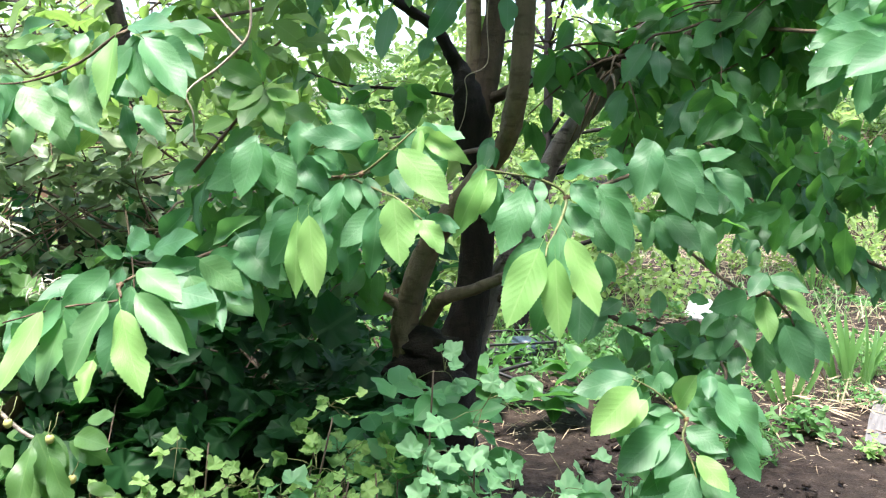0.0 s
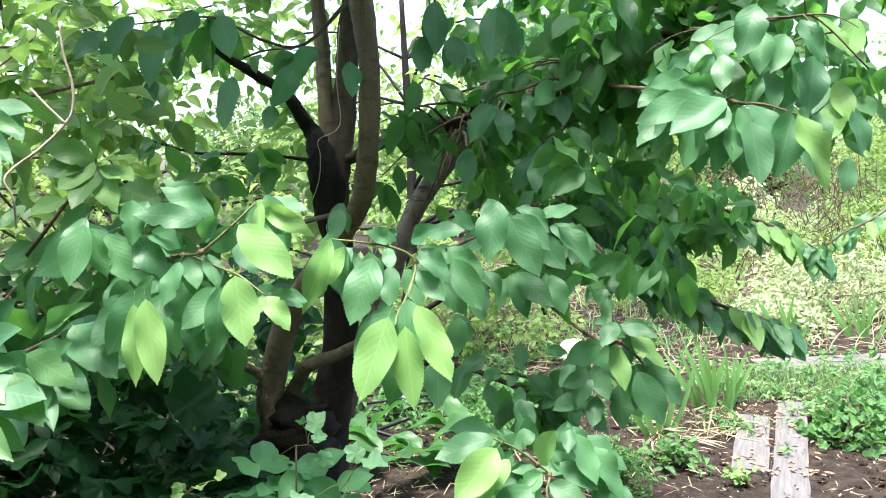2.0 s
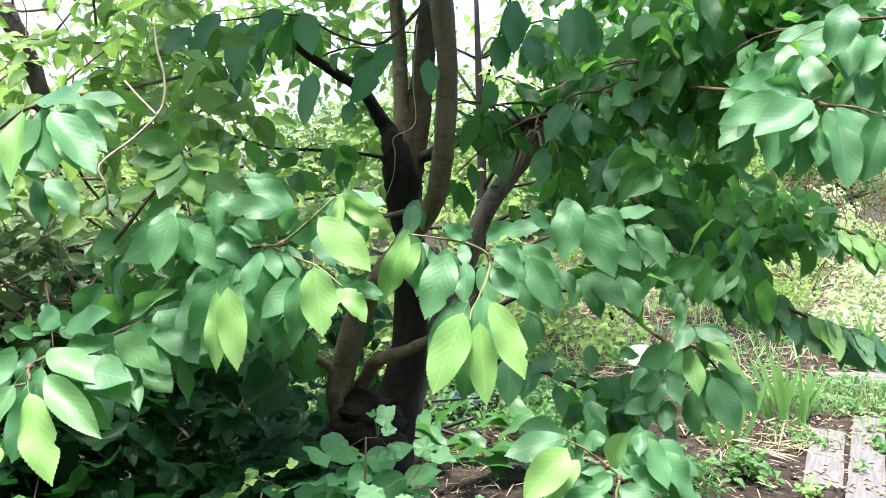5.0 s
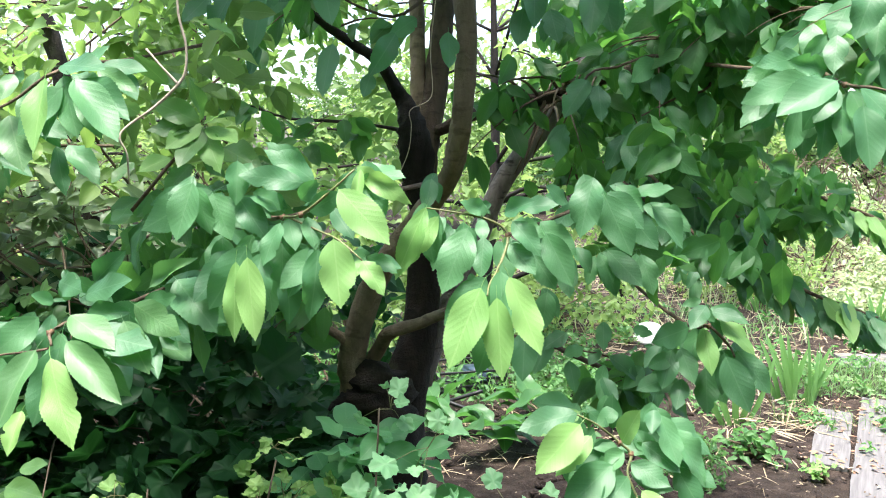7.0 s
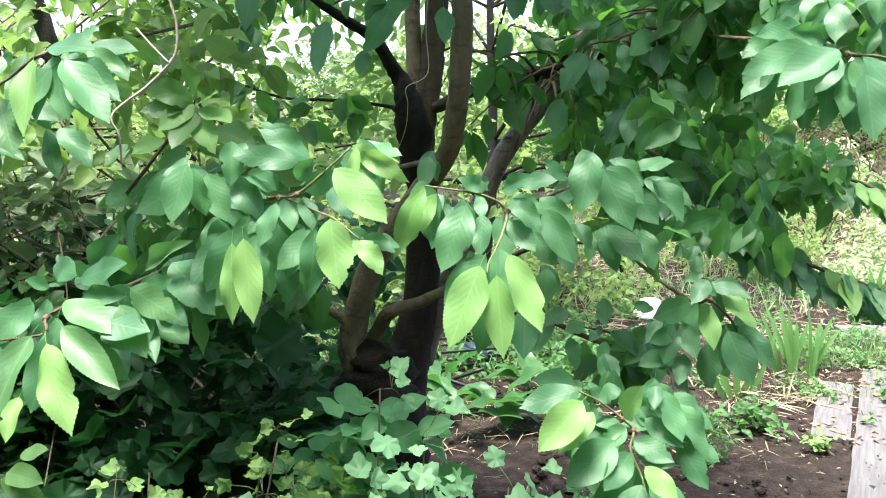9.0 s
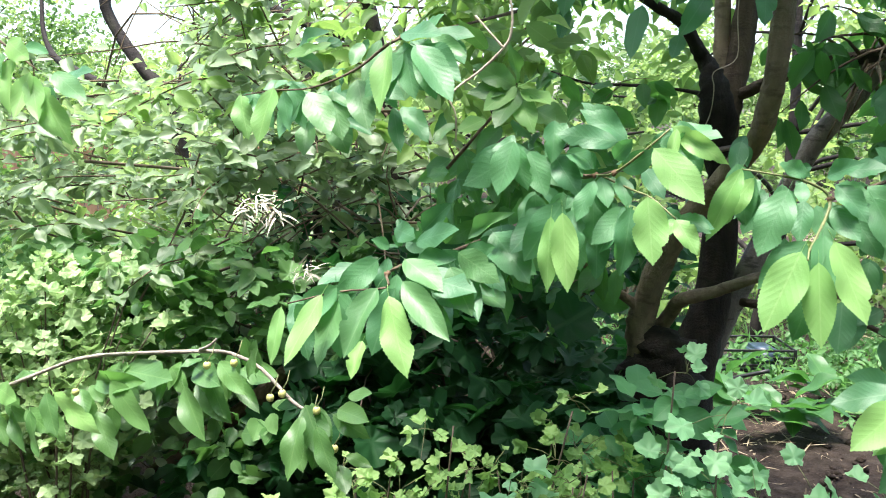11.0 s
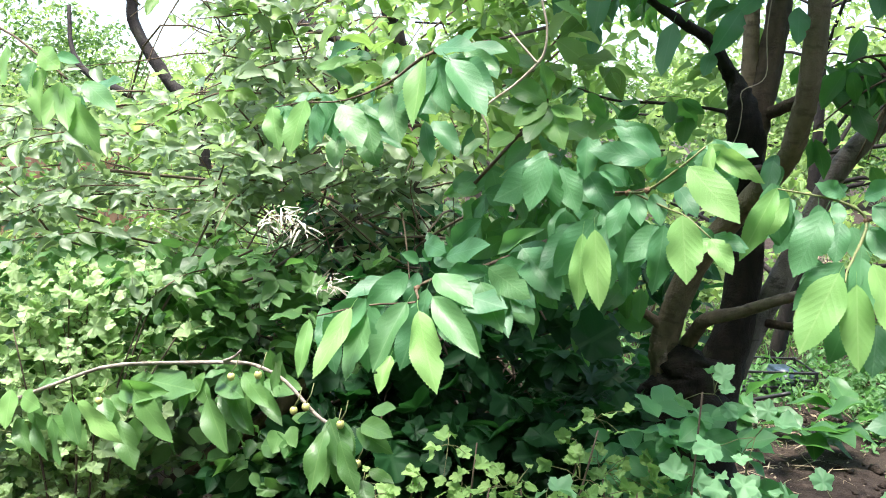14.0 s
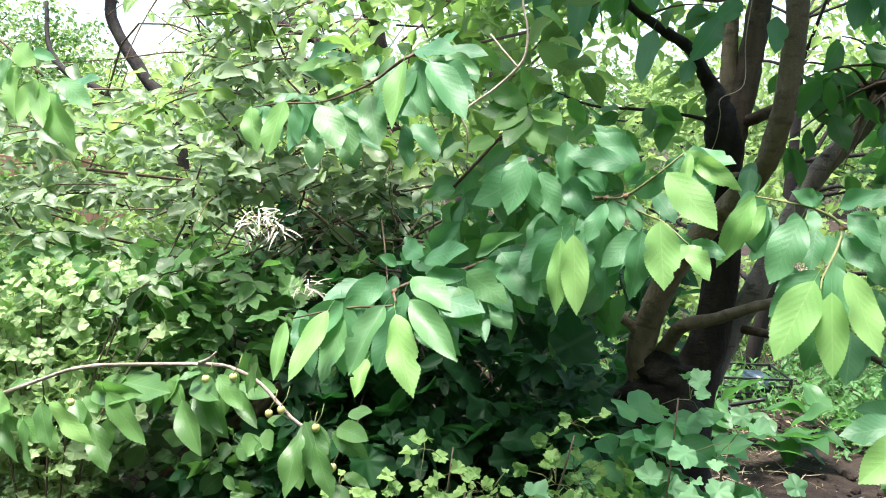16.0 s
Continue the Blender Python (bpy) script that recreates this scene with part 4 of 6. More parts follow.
U2 = [
    (-0.471, 1.280, 1.622, -0.496, 1.255, 1.552, 0.31, 0),
    (-0.447, 1.360, 1.595, -0.451, 1.335, 1.526, 0.72, 0),
    (-0.449, 1.280, 1.513, -0.430, 1.255, 1.443, 0.35, 0),
    (-0.384, 1.280, 1.626, -0.320, 1.255, 1.596, 0.35, 0),
    (-0.642, 1.280, 1.556, -0.677, 1.255, 1.544, 0.47, 0),
    (-0.558, 1.280, 1.573, -0.577, 1.255, 1.556, 0.70, 1),
    (-0.562, 1.280, 1.501, -0.524, 1.255, 1.439, 0.59, 0),
    (-0.604, 1.280, 1.485, -0.602, 1.255, 1.432, 0.62, 0),
    (-0.815, 1.600, 1.621, -0.724, 1.575, 1.637, 0.29, 1),
    (-0.711, 1.600, 1.645, -0.763, 1.575, 1.622, 0.38, 1),
]
A1 = [
    (-0.377, 1.080, 1.241, -0.345, 1.055, 1.131, 0.40, 1),
    (-0.356, 1.080, 1.264, -0.277, 1.055, 1.190, 0.34, 0),
    (-0.391, 1.070, 1.254, -0.440, 1.045, 1.157, 0.37, 0),
    (-0.427, 1.100, 1.164, -0.438, 1.075, 1.115, 0.45, 1),
    (-0.474, 1.060, 1.240, -0.526, 1.035, 1.133, 0.27, 1),
    (-0.468, 1.100, 1.224, -0.490, 1.075, 1.122, 0.39, 0),
    (-0.563, 1.100, 1.206, -0.571, 1.075, 1.120, 0.25, 1),
    (-0.414, 1.130, 1.284, -0.473, 1.105, 1.232, 0.47, 0),
    (-0.463, 1.160, 1.271, -0.520, 1.135, 1.233, 0.43, 0),
    (-0.371, 1.130, 1.288, -0.303, 1.105, 1.254, 0.54, 0),
    (-0.300, 1.130, 1.281, -0.261, 1.105, 1.217, 0.49, 0),
    (-0.370, 1.180, 1.263, -0.279, 1.155, 1.213, 0.38, 0),
]
A2 = [
    (-0.303, 1.180, 1.295, -0.236, 1.155, 1.260, 0.52, 0),
    (-0.288, 1.180, 1.257, -0.261, 1.155, 1.198, 0.38, 0),
    (-0.371, 1.180, 1.307, -0.300, 1.155, 1.336, 0.47, 0),
    (-0.407, 1.180, 1.326, -0.370, 1.155, 1.319, 0.72, 0),
    (-0.415, 1.180, 1.297, -0.434, 1.155, 1.311, 0.72, 0),
    (-0.281, 1.300, 1.312, -0.217, 1.275, 1.249, 0.68, 0),
    (-0.300, 1.280, 1.220, -0.247, 1.255, 1.200, 0.72, 0),
    (-0.353, 1.250, 1.202, -0.334, 1.225, 1.153, 0.72, 0),
    (-0.323, 1.300, 1.299, -0.253, 1.275, 1.353, 0.30, 0),
]
F1 = [
    (-1.565, 1.600, 1.632, -1.575, 1.575, 1.562, 0.55, 0),
    (-1.537, 1.600, 1.619, -1.548, 1.575, 1.496, 0.38, 0),
    (-1.488, 1.600, 1.587, -1.523, 1.575, 1.481, 0.35, 0),
    (-1.457, 1.600, 1.554, -1.385, 1.575, 1.429, 0.45, 1),
    (-1.418, 1.600, 1.587, -1.318, 1.575, 1.527, 0.39, 1),
    (-1.484, 1.600, 1.580, -1.449, 1.575, 1.473, 0.39, 0),
    (-1.646, 1.600, 1.672, -1.638, 1.575, 1.575, 0.58, 0),
    (-1.547, 1.600, 1.659, -1.475, 1.575, 1.618, 0.61, 1),
]
L1 = [
    (0.507, 2.000, 1.118, 0.507, 1.975, 1.053, 0.72, 0),
    (0.421, 2.000, 1.091, 0.365, 1.975, 1.056, 0.72, 0),
    (0.462, 2.000, 1.053, 0.419, 1.975, 1.043, 0.72, 0),
    (0.523, 2.000, 1.036, 0.597, 1.975, 0.988, 0.65, 0),
    (0.429, 2.000, 1.023, 0.447, 1.975, 0.954, 0.70, 0),
    (0.533, 1.800, 1.144, 0.571, 1.775, 1.137, 0.72, 0),
    (0.381, 2.000, 1.071, 0.346, 1.975, 1.002, 0.66, 0),
    (0.502, 2.000, 1.050, 0.472, 1.975, 1.022, 0.72, 0),
    (0.605, 2.000, 1.009, 0.560, 1.975, 0.967, 0.72, 0),
    (0.608, 1.900, 1.008, 0.617, 1.875, 0.950, 0.72, 0),
    (0.606, 1.800, 1.085, 0.557, 1.775, 1.085, 0.72, 0),
]
R3 = [
    (0.671, 1.420, 1.631, 0.603, 1.395, 1.574, 0.50, 0),
    (0.780, 1.400, 1.575, 0.777, 1.375, 1.505, 0.61, 0),
    (0.852, 1.420, 1.594, 0.853, 1.395, 1.527, 0.61, 0),
    (0.745, 1.420, 1.653, 0.682, 1.395, 1.667, 0.53, 0),
    (0.684, 1.420, 1.664, 0.614, 1.395, 1.643, 0.53, 0),
    (0.727, 1.450, 1.586, 0.717, 1.425, 1.514, 0.59, 0),
    (0.827, 1.420, 1.747, 0.810, 1.395, 1.680, 0.65, 0),
    (0.813, 1.500, 1.779, 0.774, 1.475, 1.712, 0.67, 0),
    (0.794, 1.600, 1.754, 0.777, 1.575, 1.690, 0.72, 0),
    (0.919, 1.400, 1.607, 0.899, 1.375, 1.539, 0.55, 0),
    (0.993, 1.420, 1.767, 0.961, 1.395, 1.698, 0.55, 1),
]
H1 = [
    (-0.296, 1.800, 1.848, -0.358, 1.775, 1.749, 0.44, 0),
    (-0.247, 1.800, 1.832, -0.268, 1.775, 1.712, 0.42, 0),
    (-0.198, 1.800, 1.827, -0.240, 1.775, 1.777, 0.51, 0),
    (-0.125, 1.800, 1.850, -0.105, 1.775, 1.764, 0.72, 0),
    (-0.107, 1.800, 1.728, -0.126, 1.775, 1.623, 0.43, 0),
    (0.023, 1.800, 1.751, -0.021, 1.775, 1.668, 0.49, 0),
    (-0.027, 1.800, 1.669, -0.039, 1.775, 1.623, 0.72, 0),
    (-0.262, 1.800, 1.724, -0.270, 1.775, 1.664, 0.45, 0),
    (0.131, 1.860, 1.763, 0.137, 1.835, 1.690, 0.70, 0),
    (0.063, 1.860, 1.790, 0.013, 1.835, 1.754, 0.72, 0),
    (-0.169, 1.800, 1.855, -0.210, 1.775, 1.807, 0.71, 0),
    (-0.357, 1.800, 1.821, -0.406, 1.775, 1.762, 0.57, 0),
]
M1 = [
    (0.456, 1.950, 1.887, 0.443, 1.925, 1.770, 0.50, 0),
    (0.318, 1.950, 1.902, 0.322, 1.925, 1.787, 0.46, 0),
    (0.295, 1.950, 1.827, 0.284, 1.925, 1.748, 0.72, 0),
    (0.587, 1.950, 1.723, 0.538, 1.925, 1.670, 0.64, 0),
    (0.636, 1.950, 1.713, 0.664, 1.925, 1.652, 0.60, 0),
    (0.443, 1.950, 1.675, 0.389, 1.925, 1.598, 0.58, 0),
    (0.466, 1.950, 1.663, 0.478, 1.925, 1.588, 0.66, 0),
    (0.526, 1.950, 1.694, 0.528, 1.925, 1.637, 0.72, 0),
    (0.602, 1.950, 1.694, 0.605, 1.925, 1.625, 0.70, 0),
    (0.566, 1.950, 1.588, 0.567, 1.925, 1.510, 0.71, 0),
    (0.546, 1.950, 1.563, 0.535, 1.925, 1.477, 0.44, 0),
]
M2 = [
    (0.401, 2.000, 1.570, 0.380, 1.975, 1.498, 0.55, 0),
    (0.722, 2.000, 1.650, 0.720, 1.975, 1.576, 0.72, 0),
    (0.649, 2.000, 1.634, 0.652, 1.975, 1.550, 0.47, 0),
    (0.738, 2.000, 1.523, 0.725, 1.975, 1.465, 0.61, 0),
    (0.633, 2.000, 1.880, 0.636, 1.975, 1.824, 0.72, 0),
    (0.713, 2.000, 1.840, 0.700, 1.975, 1.761, 0.72, 0),
    (0.774, 2.000, 1.853, 0.773, 1.975, 1.774, 0.72, 0),
    (0.503, 2.000, 1.864, 0.506, 1.975, 1.794, 0.61, 0),
    (0.802, 2.000, 1.712, 0.745, 1.975, 1.666, 0.72, 0),
    (0.360, 2.000, 1.835, 0.380, 1.975, 1.756, 0.64, 0),
    (0.837, 2.000, 1.644, 0.843, 1.975, 1.565, 0.66, 0),
    (0.694, 2.000, 1.773, 0.679, 1.975, 1.707, 0.71, 0),
]
spray("leafy branch with a pale green shoot", (TW_C2, TW_C, TW_C3), (C1, C2, C3), 1, (TWIG, SHOOT, SHOOT), (TW_C[3][:3], TW_C[2][:3]), 0.95, reach=0.06)
spray("leafy branch with a hanging young shoot", (TW_N2, TW_N), (N1, N2, K1), 2, (TWIG, SHOOT), (TW_N[3][:3],), 0.9, reach=0.15)
spray("low leafy branch with young tips", (TW_D2, TW_D), (D1, D2), 3, (TWIG, SHOOT), (TW_D[3][:3], TW_D[2][:3]), 1.2, reach=0.25)
spray("leafy branch over the path", (TW_E,), (E1,), 4, (TWIG,), (TW_E[3][:3],), 1.1, reach=0.3)
spray("high leafy branch with a rusty bud", (TW_R, TW_R2), (R1, R2, R3), 5, (TWIG, TWIG), (TW_R[3][:3],), 0.8, reach=0.15)
spray("arching leafy branch with glossy leaves", (TW_U,), (U1, U2), 6, (TWIG,), (TW_U[2][:3],), 1.25, 0.5, 0.22)
spray("leafy branch with a rosette of bright leaves", (TW_A,), (A1, A2), 7, (TWIG,), (TW_A[4][:3],), 0.9, 0.45, 0.4)
spray("leafy twig high before the trunk", (TW_H,), (H1,), 10, more=0.0)
spray("leafy twig hanging from the dark side limb", (TW_M, TW_M2), (M1, M2), 11)
spray("bare low twig with a few dark leaves", (TW_L,), (L1,), 9, more=0.2)
F1 = [(*r[:7], 1 if k % 4 else 3) for k, r in enumerate(F1)]
spray("small leafy branch against the sky", (TW_F,), (F1,), 8, (TWIG,), (), 0.5, 0.4, 0.45)


def bare_limb(c):
    """Leaves that would hang before the bare stretch of the pale limb, and are not there."""
    u, v = c[:, 0] / c[:, 1], (c[:, 2] - 1.5) / c[:, 1]
    line = smooth_path(PALE_LIMB[3:8], 6)
    near = np.full(len(c), 9.0)
    for p in line:
        near = np.minimum(near, np.hypot(u - p[0] / p[1], v - (p[2] - 1.53) / p[1]))
    return (near < 0.02) & (c[:, 1] < 2.7)


def crown(limbs, seed, mat, parent, name="crown", label="", high=False):
    """Side twigs and leaves of several limbs, as two joined parts."""
    g = np.random.default_rng(seed)
    pieces, A, W, F, L = [], [], [], [], []
    for rows, count, reach, per, size, droop, start, lift in limbs:
        q, a, w, f, ln = leafy_twigs(rows, g, count, reach, per, size, droop, start, lift)
        pieces += q
        A.append(a), W.append(w), F.append(f), L.append(ln)
    v, f = merge(pieces)
    twigs = put("twig_growth", mesh("twig_growth", v, f, TWIG), parent)
    twigs["kind"] = "stuff"
    A, W, F, L = np.vstack(A), np.vstack(W), np.vstack(F), np.concatenate(L)
    keep = ~((A[:, 1] < 1.62) & (A[:, 2] < 2.1)) & (A[:, 1] > 1.25) & ~bare_limb(A)
    # The unseen top stays above the view, with openings for light on the right.
    if high:
        keep &= (A[:, 2] > 1.66 + 0.2 * A[:, 1]) & (A[:, 0] > -1.0) & ~((A[:, 0] > 0.35) & (A[:, 1] < 1.75)) & ~((A[:, 0] > 0.85) & (A[:, 1] < 2.4))
    ob = cloud(name, NEAR, A[keep], W[keep], F[keep], L[keep], 0.44 + 0.12 * g.random(keep.sum()), mat, parent, label)
    return twigs, ob


for ob in crown([
    (LIMB_RIGHT, 40, 0.26, 7, 0.088, 1.0, 0.35, 0.3),
    (PALE_LIMB, 26, 0.30, 7, 0.088, 1.0, 0.68, 0.2),
    (TW_R2, 9, 0.14, 6, 0.105, 1.0, 0.2, 0.1),
                (STUB, 6, 0.2, 5, 0.10, 0.8, 0.75, 0.2),
    (LOW_TWIG, 9, 0.12, 4, 0.09, 0.6, 0.3, 0.2),
    (SPUR, 6, 0.22, 5, 0.10, 0.8, 0.3, 0.2),
    (THIN_TWIG, 6, 0.16, 4, 0.085, 0.6, 0.3, 0.2),
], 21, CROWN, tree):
    own(ob)

# upper crown over the place, added out of view to shade what stands below
HIGH = [
    [(0.2, 1.9, 2.2, 0.03), (0.25, 1.8, 2.5, 0.026), (0.35, 1.65, 2.75, 0.02), (0.5, 1.5, 2.9, 0.012)],
    [(0.1, 2.7, 2.1, 0.04), (0.0, 2.8, 2.6, 0.035), (-0.2, 2.9, 3.2, 0.025), (-0.5, 3.0, 3.7, 0.014)],
    [(0.05, 2.72, 2.2, 0.03), (0.4, 2.9, 2.7, 0.024), (0.8, 3.1, 3.1, 0.018), (1.1, 3.2, 3.3, 0.01)],
    [(0.2, 2.0, 2.4, 0.02), (-0.1, 1.7, 2.65, 0.016), (-0.35, 1.5, 2.75, 0.012), (-0.7, 1.35, 2.75, 0.006)],
]
for rows in HIGH:
    own(limb("limb", rows, BARK, tree, "", 8, 0.05, 15))
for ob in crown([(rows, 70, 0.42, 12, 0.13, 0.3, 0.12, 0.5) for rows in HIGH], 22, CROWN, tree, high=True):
    own(ob)


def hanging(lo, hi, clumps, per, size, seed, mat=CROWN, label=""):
    """Leaves that hang in bunches from the unseen ends of twigs within a box."""
    g = np.random.default_rng(seed)
    c = in_box(g, clumps, lo, hi)
    c = c[~bare_limb(c)]
    n = len(c)
    way = unit(np.stack([0.8 * g.standard_normal((n, per)), 0.6 * g.standard_normal((n, per)) - 0.2, -0.85 + 0.5 * g.standard_normal((n, per))], -1))
    at = c[:, None] + 0.035 * g.standard_normal((n, per, 3))
    face = np.array([0.0, -0.7, 0.6]) + 0.55 * g.standard_normal((n, per, 3))
    m = n * per
    return own(cloud("crown", NEAR, at.reshape(-1, 3), way.reshape(-1, 3), face.reshape(-1, 3), size * (0.7 + 0.5 * g.random(m)), 0.42 + 0.1 * g.random(m), mat, tree, label))


hanging((-0.50, 1.55, 1.22), (-0.22, 2.1, 1.45), 30, 5, 0.098, 29)
# Leaf roof above the view, added to shade the creeper and the trunk.
hanging((-0.7, 1.75, 2.35), (0.35, 2.4, 2.85), 120, 6, 0.12, 28)
hanging((0.62, 1.8, 1.74), (1.02, 2.2, 2.1), 48, 5, 0.098, 30)
hanging((0.48, 2.25, 1.42), (1.05, 3.2, 2.15), 135, 5, 0.088, 23)
hanging((0.95, 2.1, 1.66), (1.5, 3.2, 2.3), 100, 5, 0.088, 24)
hanging((0.98, 2.6, 1.28), (1.32, 2.95, 1.47), 40, 5, 0.10, 26)
hanging((0.88, 1.62, 1.66), (1.32, 2.0, 2.0), 38, 5, 0.10, 27)
hanging((0.50, 1.75, 1.28), (0.85, 2.4, 1.55), 40, 5, 0.09, 25)


# ---- the low cherry branch with unripe fruit ----
TW_B = [(-1.631, 1.420, 0.800, 0.0052), (-1.526, 1.420, 0.844, 0.0052), (-1.304, 1.410, 0.941, 0.0042), (-1.196, 1.400, 0.981, 0.0042), (-1.066, 1.400, 1.003, 0.0042), (-0.877, 1.390, 1.028, 0.0041), (-0.825, 1.390, 1.025, 0.0037), (-0.763, 1.380, 1.007, 0.0037), (-0.690, 1.370, 0.952, 0.0036), (-0.637, 1.360, 0.934, 0.0032)]
B1 = [
    (-1.096, 1.350, 0.954, -0.989, 1.325, 0.866, 0.35, 2),
    (-1.240, 1.350, 0.913, -1.123, 1.325, 0.844, 0.31, 1),
    (-1.175, 1.400, 0.863, -1.123, 1.375, 0.773, 0.45, 2),
    (-1.213, 1.400, 0.908, -1.186, 1.375, 0.854, 0.57, 2),
    (-1.171, 1.400, 0.932, -1.062, 1.375, 0.945, 0.42, 2),
    (-0.927, 1.360, 0.957, -0.871, 1.335, 0.859, 0.43, 2),
    (-0.894, 1.400, 0.968, -0.845, 1.375, 0.895, 0.41, 2),
    (-0.927, 1.400, 0.987, -0.858, 1.375, 0.965, 0.62, 2),
    (-0.842, 1.400, 0.986, -0.770, 1.375, 0.920, 0.32, 2),
    (-0.997, 1.400, 0.972, -1.004, 1.375, 0.904, 0.25, 2),
    (-1.309, 1.400, 0.889, -1.270, 1.375, 0.804, 0.46, 2),
    (-1.357, 1.400, 0.844, -1.326, 1.375, 0.744, 0.34, 2),
]
B2 = [
    (-1.388, 1.380, 0.846, -1.337, 1.355, 0.763, 0.33, 2),
    (-1.418, 1.380, 0.894, -1.355, 1.355, 0.881, 0.72, 1),
    (-0.649, 1.330, 0.942, -0.678, 1.305, 0.824, 0.34, 2),
    (-0.620, 1.330, 0.925, -0.578, 1.305, 0.836, 0.40, 2),
    (-0.599, 1.380, 0.944, -0.528, 1.355, 0.939, 0.53, 2),
    (-0.597, 1.380, 0.832, -0.571, 1.355, 0.791, 0.72, 2),
    (-0.896, 1.380, 1.014, -0.932, 1.355, 1.004, 0.72, 2),
    (-1.449, 1.380, 0.903, -1.452, 1.355, 0.819, 0.56, 1),
    (-1.436, 1.380, 0.839, -1.391, 1.355, 0.776, 0.49, 2),
    (-0.694, 1.380, 0.885, -0.663, 1.355, 0.820, 0.50, 2),
    (-0.857, 1.380, 1.012, -0.792, 1.355, 0.959, 0.42, 2),
    (-0.794, 1.380, 0.986, -0.755, 1.355, 1.054, 0.56, 2),
]
FRUITS = [(-1.193, 1.360, 0.917), (-0.872, 1.360, 1.008), (-0.733, 1.360, 0.958), (-0.707, 1.360, 0.969), (-0.634, 1.360, 0.944), (-0.598, 1.360, 0.873), (-0.811, 1.360, 1.019), (-0.648, 1.360, 0.927)]
bough = thing("cherry_bough", TW_B[0][:3], "bare grey cherry branch with glossy leaves and unripe yellow fruit", "branch")
bough_at = Matrix.Translation(Vector(TW_B[0][:3])).inverted()
stem = twig_part("branch", TW_B, GREYTWIG, bough, "smooth grey bark", 8)
stem.matrix_parent_inverse = bough_at
leaves(stem, B1, 31, 0.45)
leaves(stem, B2, 32, 0.45)
g = random.Random(33)
leaves(stem, [(*behind(r, g)[:7], 2) for r in B1 + B2 for _ in range(2) if g.random() < 0.6], 33)
side = twig_part("twig", [(TW_B[5][0] - 0.03, TW_B[5][1], TW_B[5][2], 0.004), (TW_B[5][0] + 0.0, TW_B[5][1] - 0.01, TW_B[5][2] + 0.015, 0.003), (TW_B[5][0] + 0.015, TW_B[5][1] - 0.01, TW_B[5][2] + 0.03, 0.002)], GREYTWIG, stem)
for x, y, z in FRUITS:
    bm = bmesh.new()
    bmesh.ops.create_uvsphere(bm, u_segments=14, v_segments=9, radius=0.0078)
    for v in bm.verts:
        v.co.z *= 1.12
        v.co.z -= 0.0025 * math.exp(-(v.co.x ** 2 + v.co.y ** 2) / 0.00001) * (v.co.z > 0)
    bmesh.ops.translate(bm, vec=(x, y, z), verts=bm.verts)
    v, f = tube([(x, y, z + 0.007, 0.0011), (x + 0.006, y + 0.01, z + 0.022, 0.001), (x + 0.004, y + 0.025, z + 0.04, 0.001)], 5)
    fruit = part("cherry", bm, FRUIT, stem, "unripe yellow-green cherry", True)
    put("stalk", mesh("stalk", v, f, SHOOT), stem)


# ---- dry vines ----
for rows, label in (([(-0.257, 1.250, 1.743, 0.0017), (-0.254, 1.250, 1.698, 0.0019), (-0.245, 1.250, 1.660, 0.0019), (-0.246, 1.250, 1.625, 0.0021), (-0.257, 1.250, 1.604, 0.0023), (-0.292, 1.250, 1.571, 0.0021), (-0.328, 1.240, 1.543, 0.0018), (-0.336, 1.230, 1.526, 0.0016), (-0.326, 1.230, 1.502, 0.0016), (-0.328, 1.240, 1.461, 0.0016)], "pale dry vine tendril hanging in the leaves"), ([(-0.305, 1.260, 1.654, 0.0017), (-0.277, 1.250, 1.625, 0.0017), (-0.257, 1.250, 1.604, 0.0021)], "short pale dry tendril"), ([(0.094, 2.500, 1.946, 0.0015), (0.081, 2.500, 1.792, 0.0015), (0.086, 2.500, 1.667, 0.0015), (0.029, 2.420, 1.623, 0.0014), (0.032, 2.420, 1.578, 0.0014), (0.025, 2.420, 1.509, 0.0013), (-0.006, 2.420, 1.431, 0.0010)], "thin pale vine climbing along the trunk")):
    v, f = tube(smooth_path(rows, 5), 6, 0.04, 2)
    tagged(put("vine", mesh("vine", v, f, TENDRIL)), label, "vine")


# ---- apple tree behind, with pale leaves ----
apple = thing("apple_tree", (-1.5, 3.1, 0.0), "apple tree with thin dark limbs and pale green leaves", "tree")
apple_at = Matrix.Translation((1.5, -3.1, 0))
APPLE_LIMBS = [[(-2.132, 3.200, 2.158, 0.0233), (-1.941, 3.200, 2.037, 0.0212), (-1.648, 3.100, 1.895, 0.0185), (-1.353, 3.000, 1.796, 0.0169), (-1.214, 3.000, 1.754, 0.0149), (-0.996, 2.900, 1.657, 0.0115)], [(-1.267, 2.900, 2.075, 0.0327), (-1.198, 2.900, 1.916, 0.0308), (-1.156, 2.900, 1.776, 0.0288), (-1.125, 2.900, 1.595, 0.0269), (-1.075, 2.900, 1.352, 0.0250), (-1.020, 2.900, 0.938, 0.0288), (-0.983, 2.900, 0.402, 0.0346)] + [(-1.06, 2.95, -0.05, 0.045)], [(-1.809, 3.400, 2.040, 0.0158), (-1.688, 3.300, 1.838, 0.0153), (-1.569, 3.200, 1.554, 0.0170), (-1.488, 3.100, 1.053, 0.0185), (-1.480, 3.100, 0.389, 0.0205)] + [(-1.48, 3.1, -0.05, 0.025)]]
for k, rows in enumerate(APPLE_LIMBS):
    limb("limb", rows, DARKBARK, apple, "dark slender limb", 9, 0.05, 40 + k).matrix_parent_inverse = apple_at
old = thing("old_tree", (-2.4, 3.6, 0.0), "old tree with dark crooked trunk and sparse leaves", "tree")
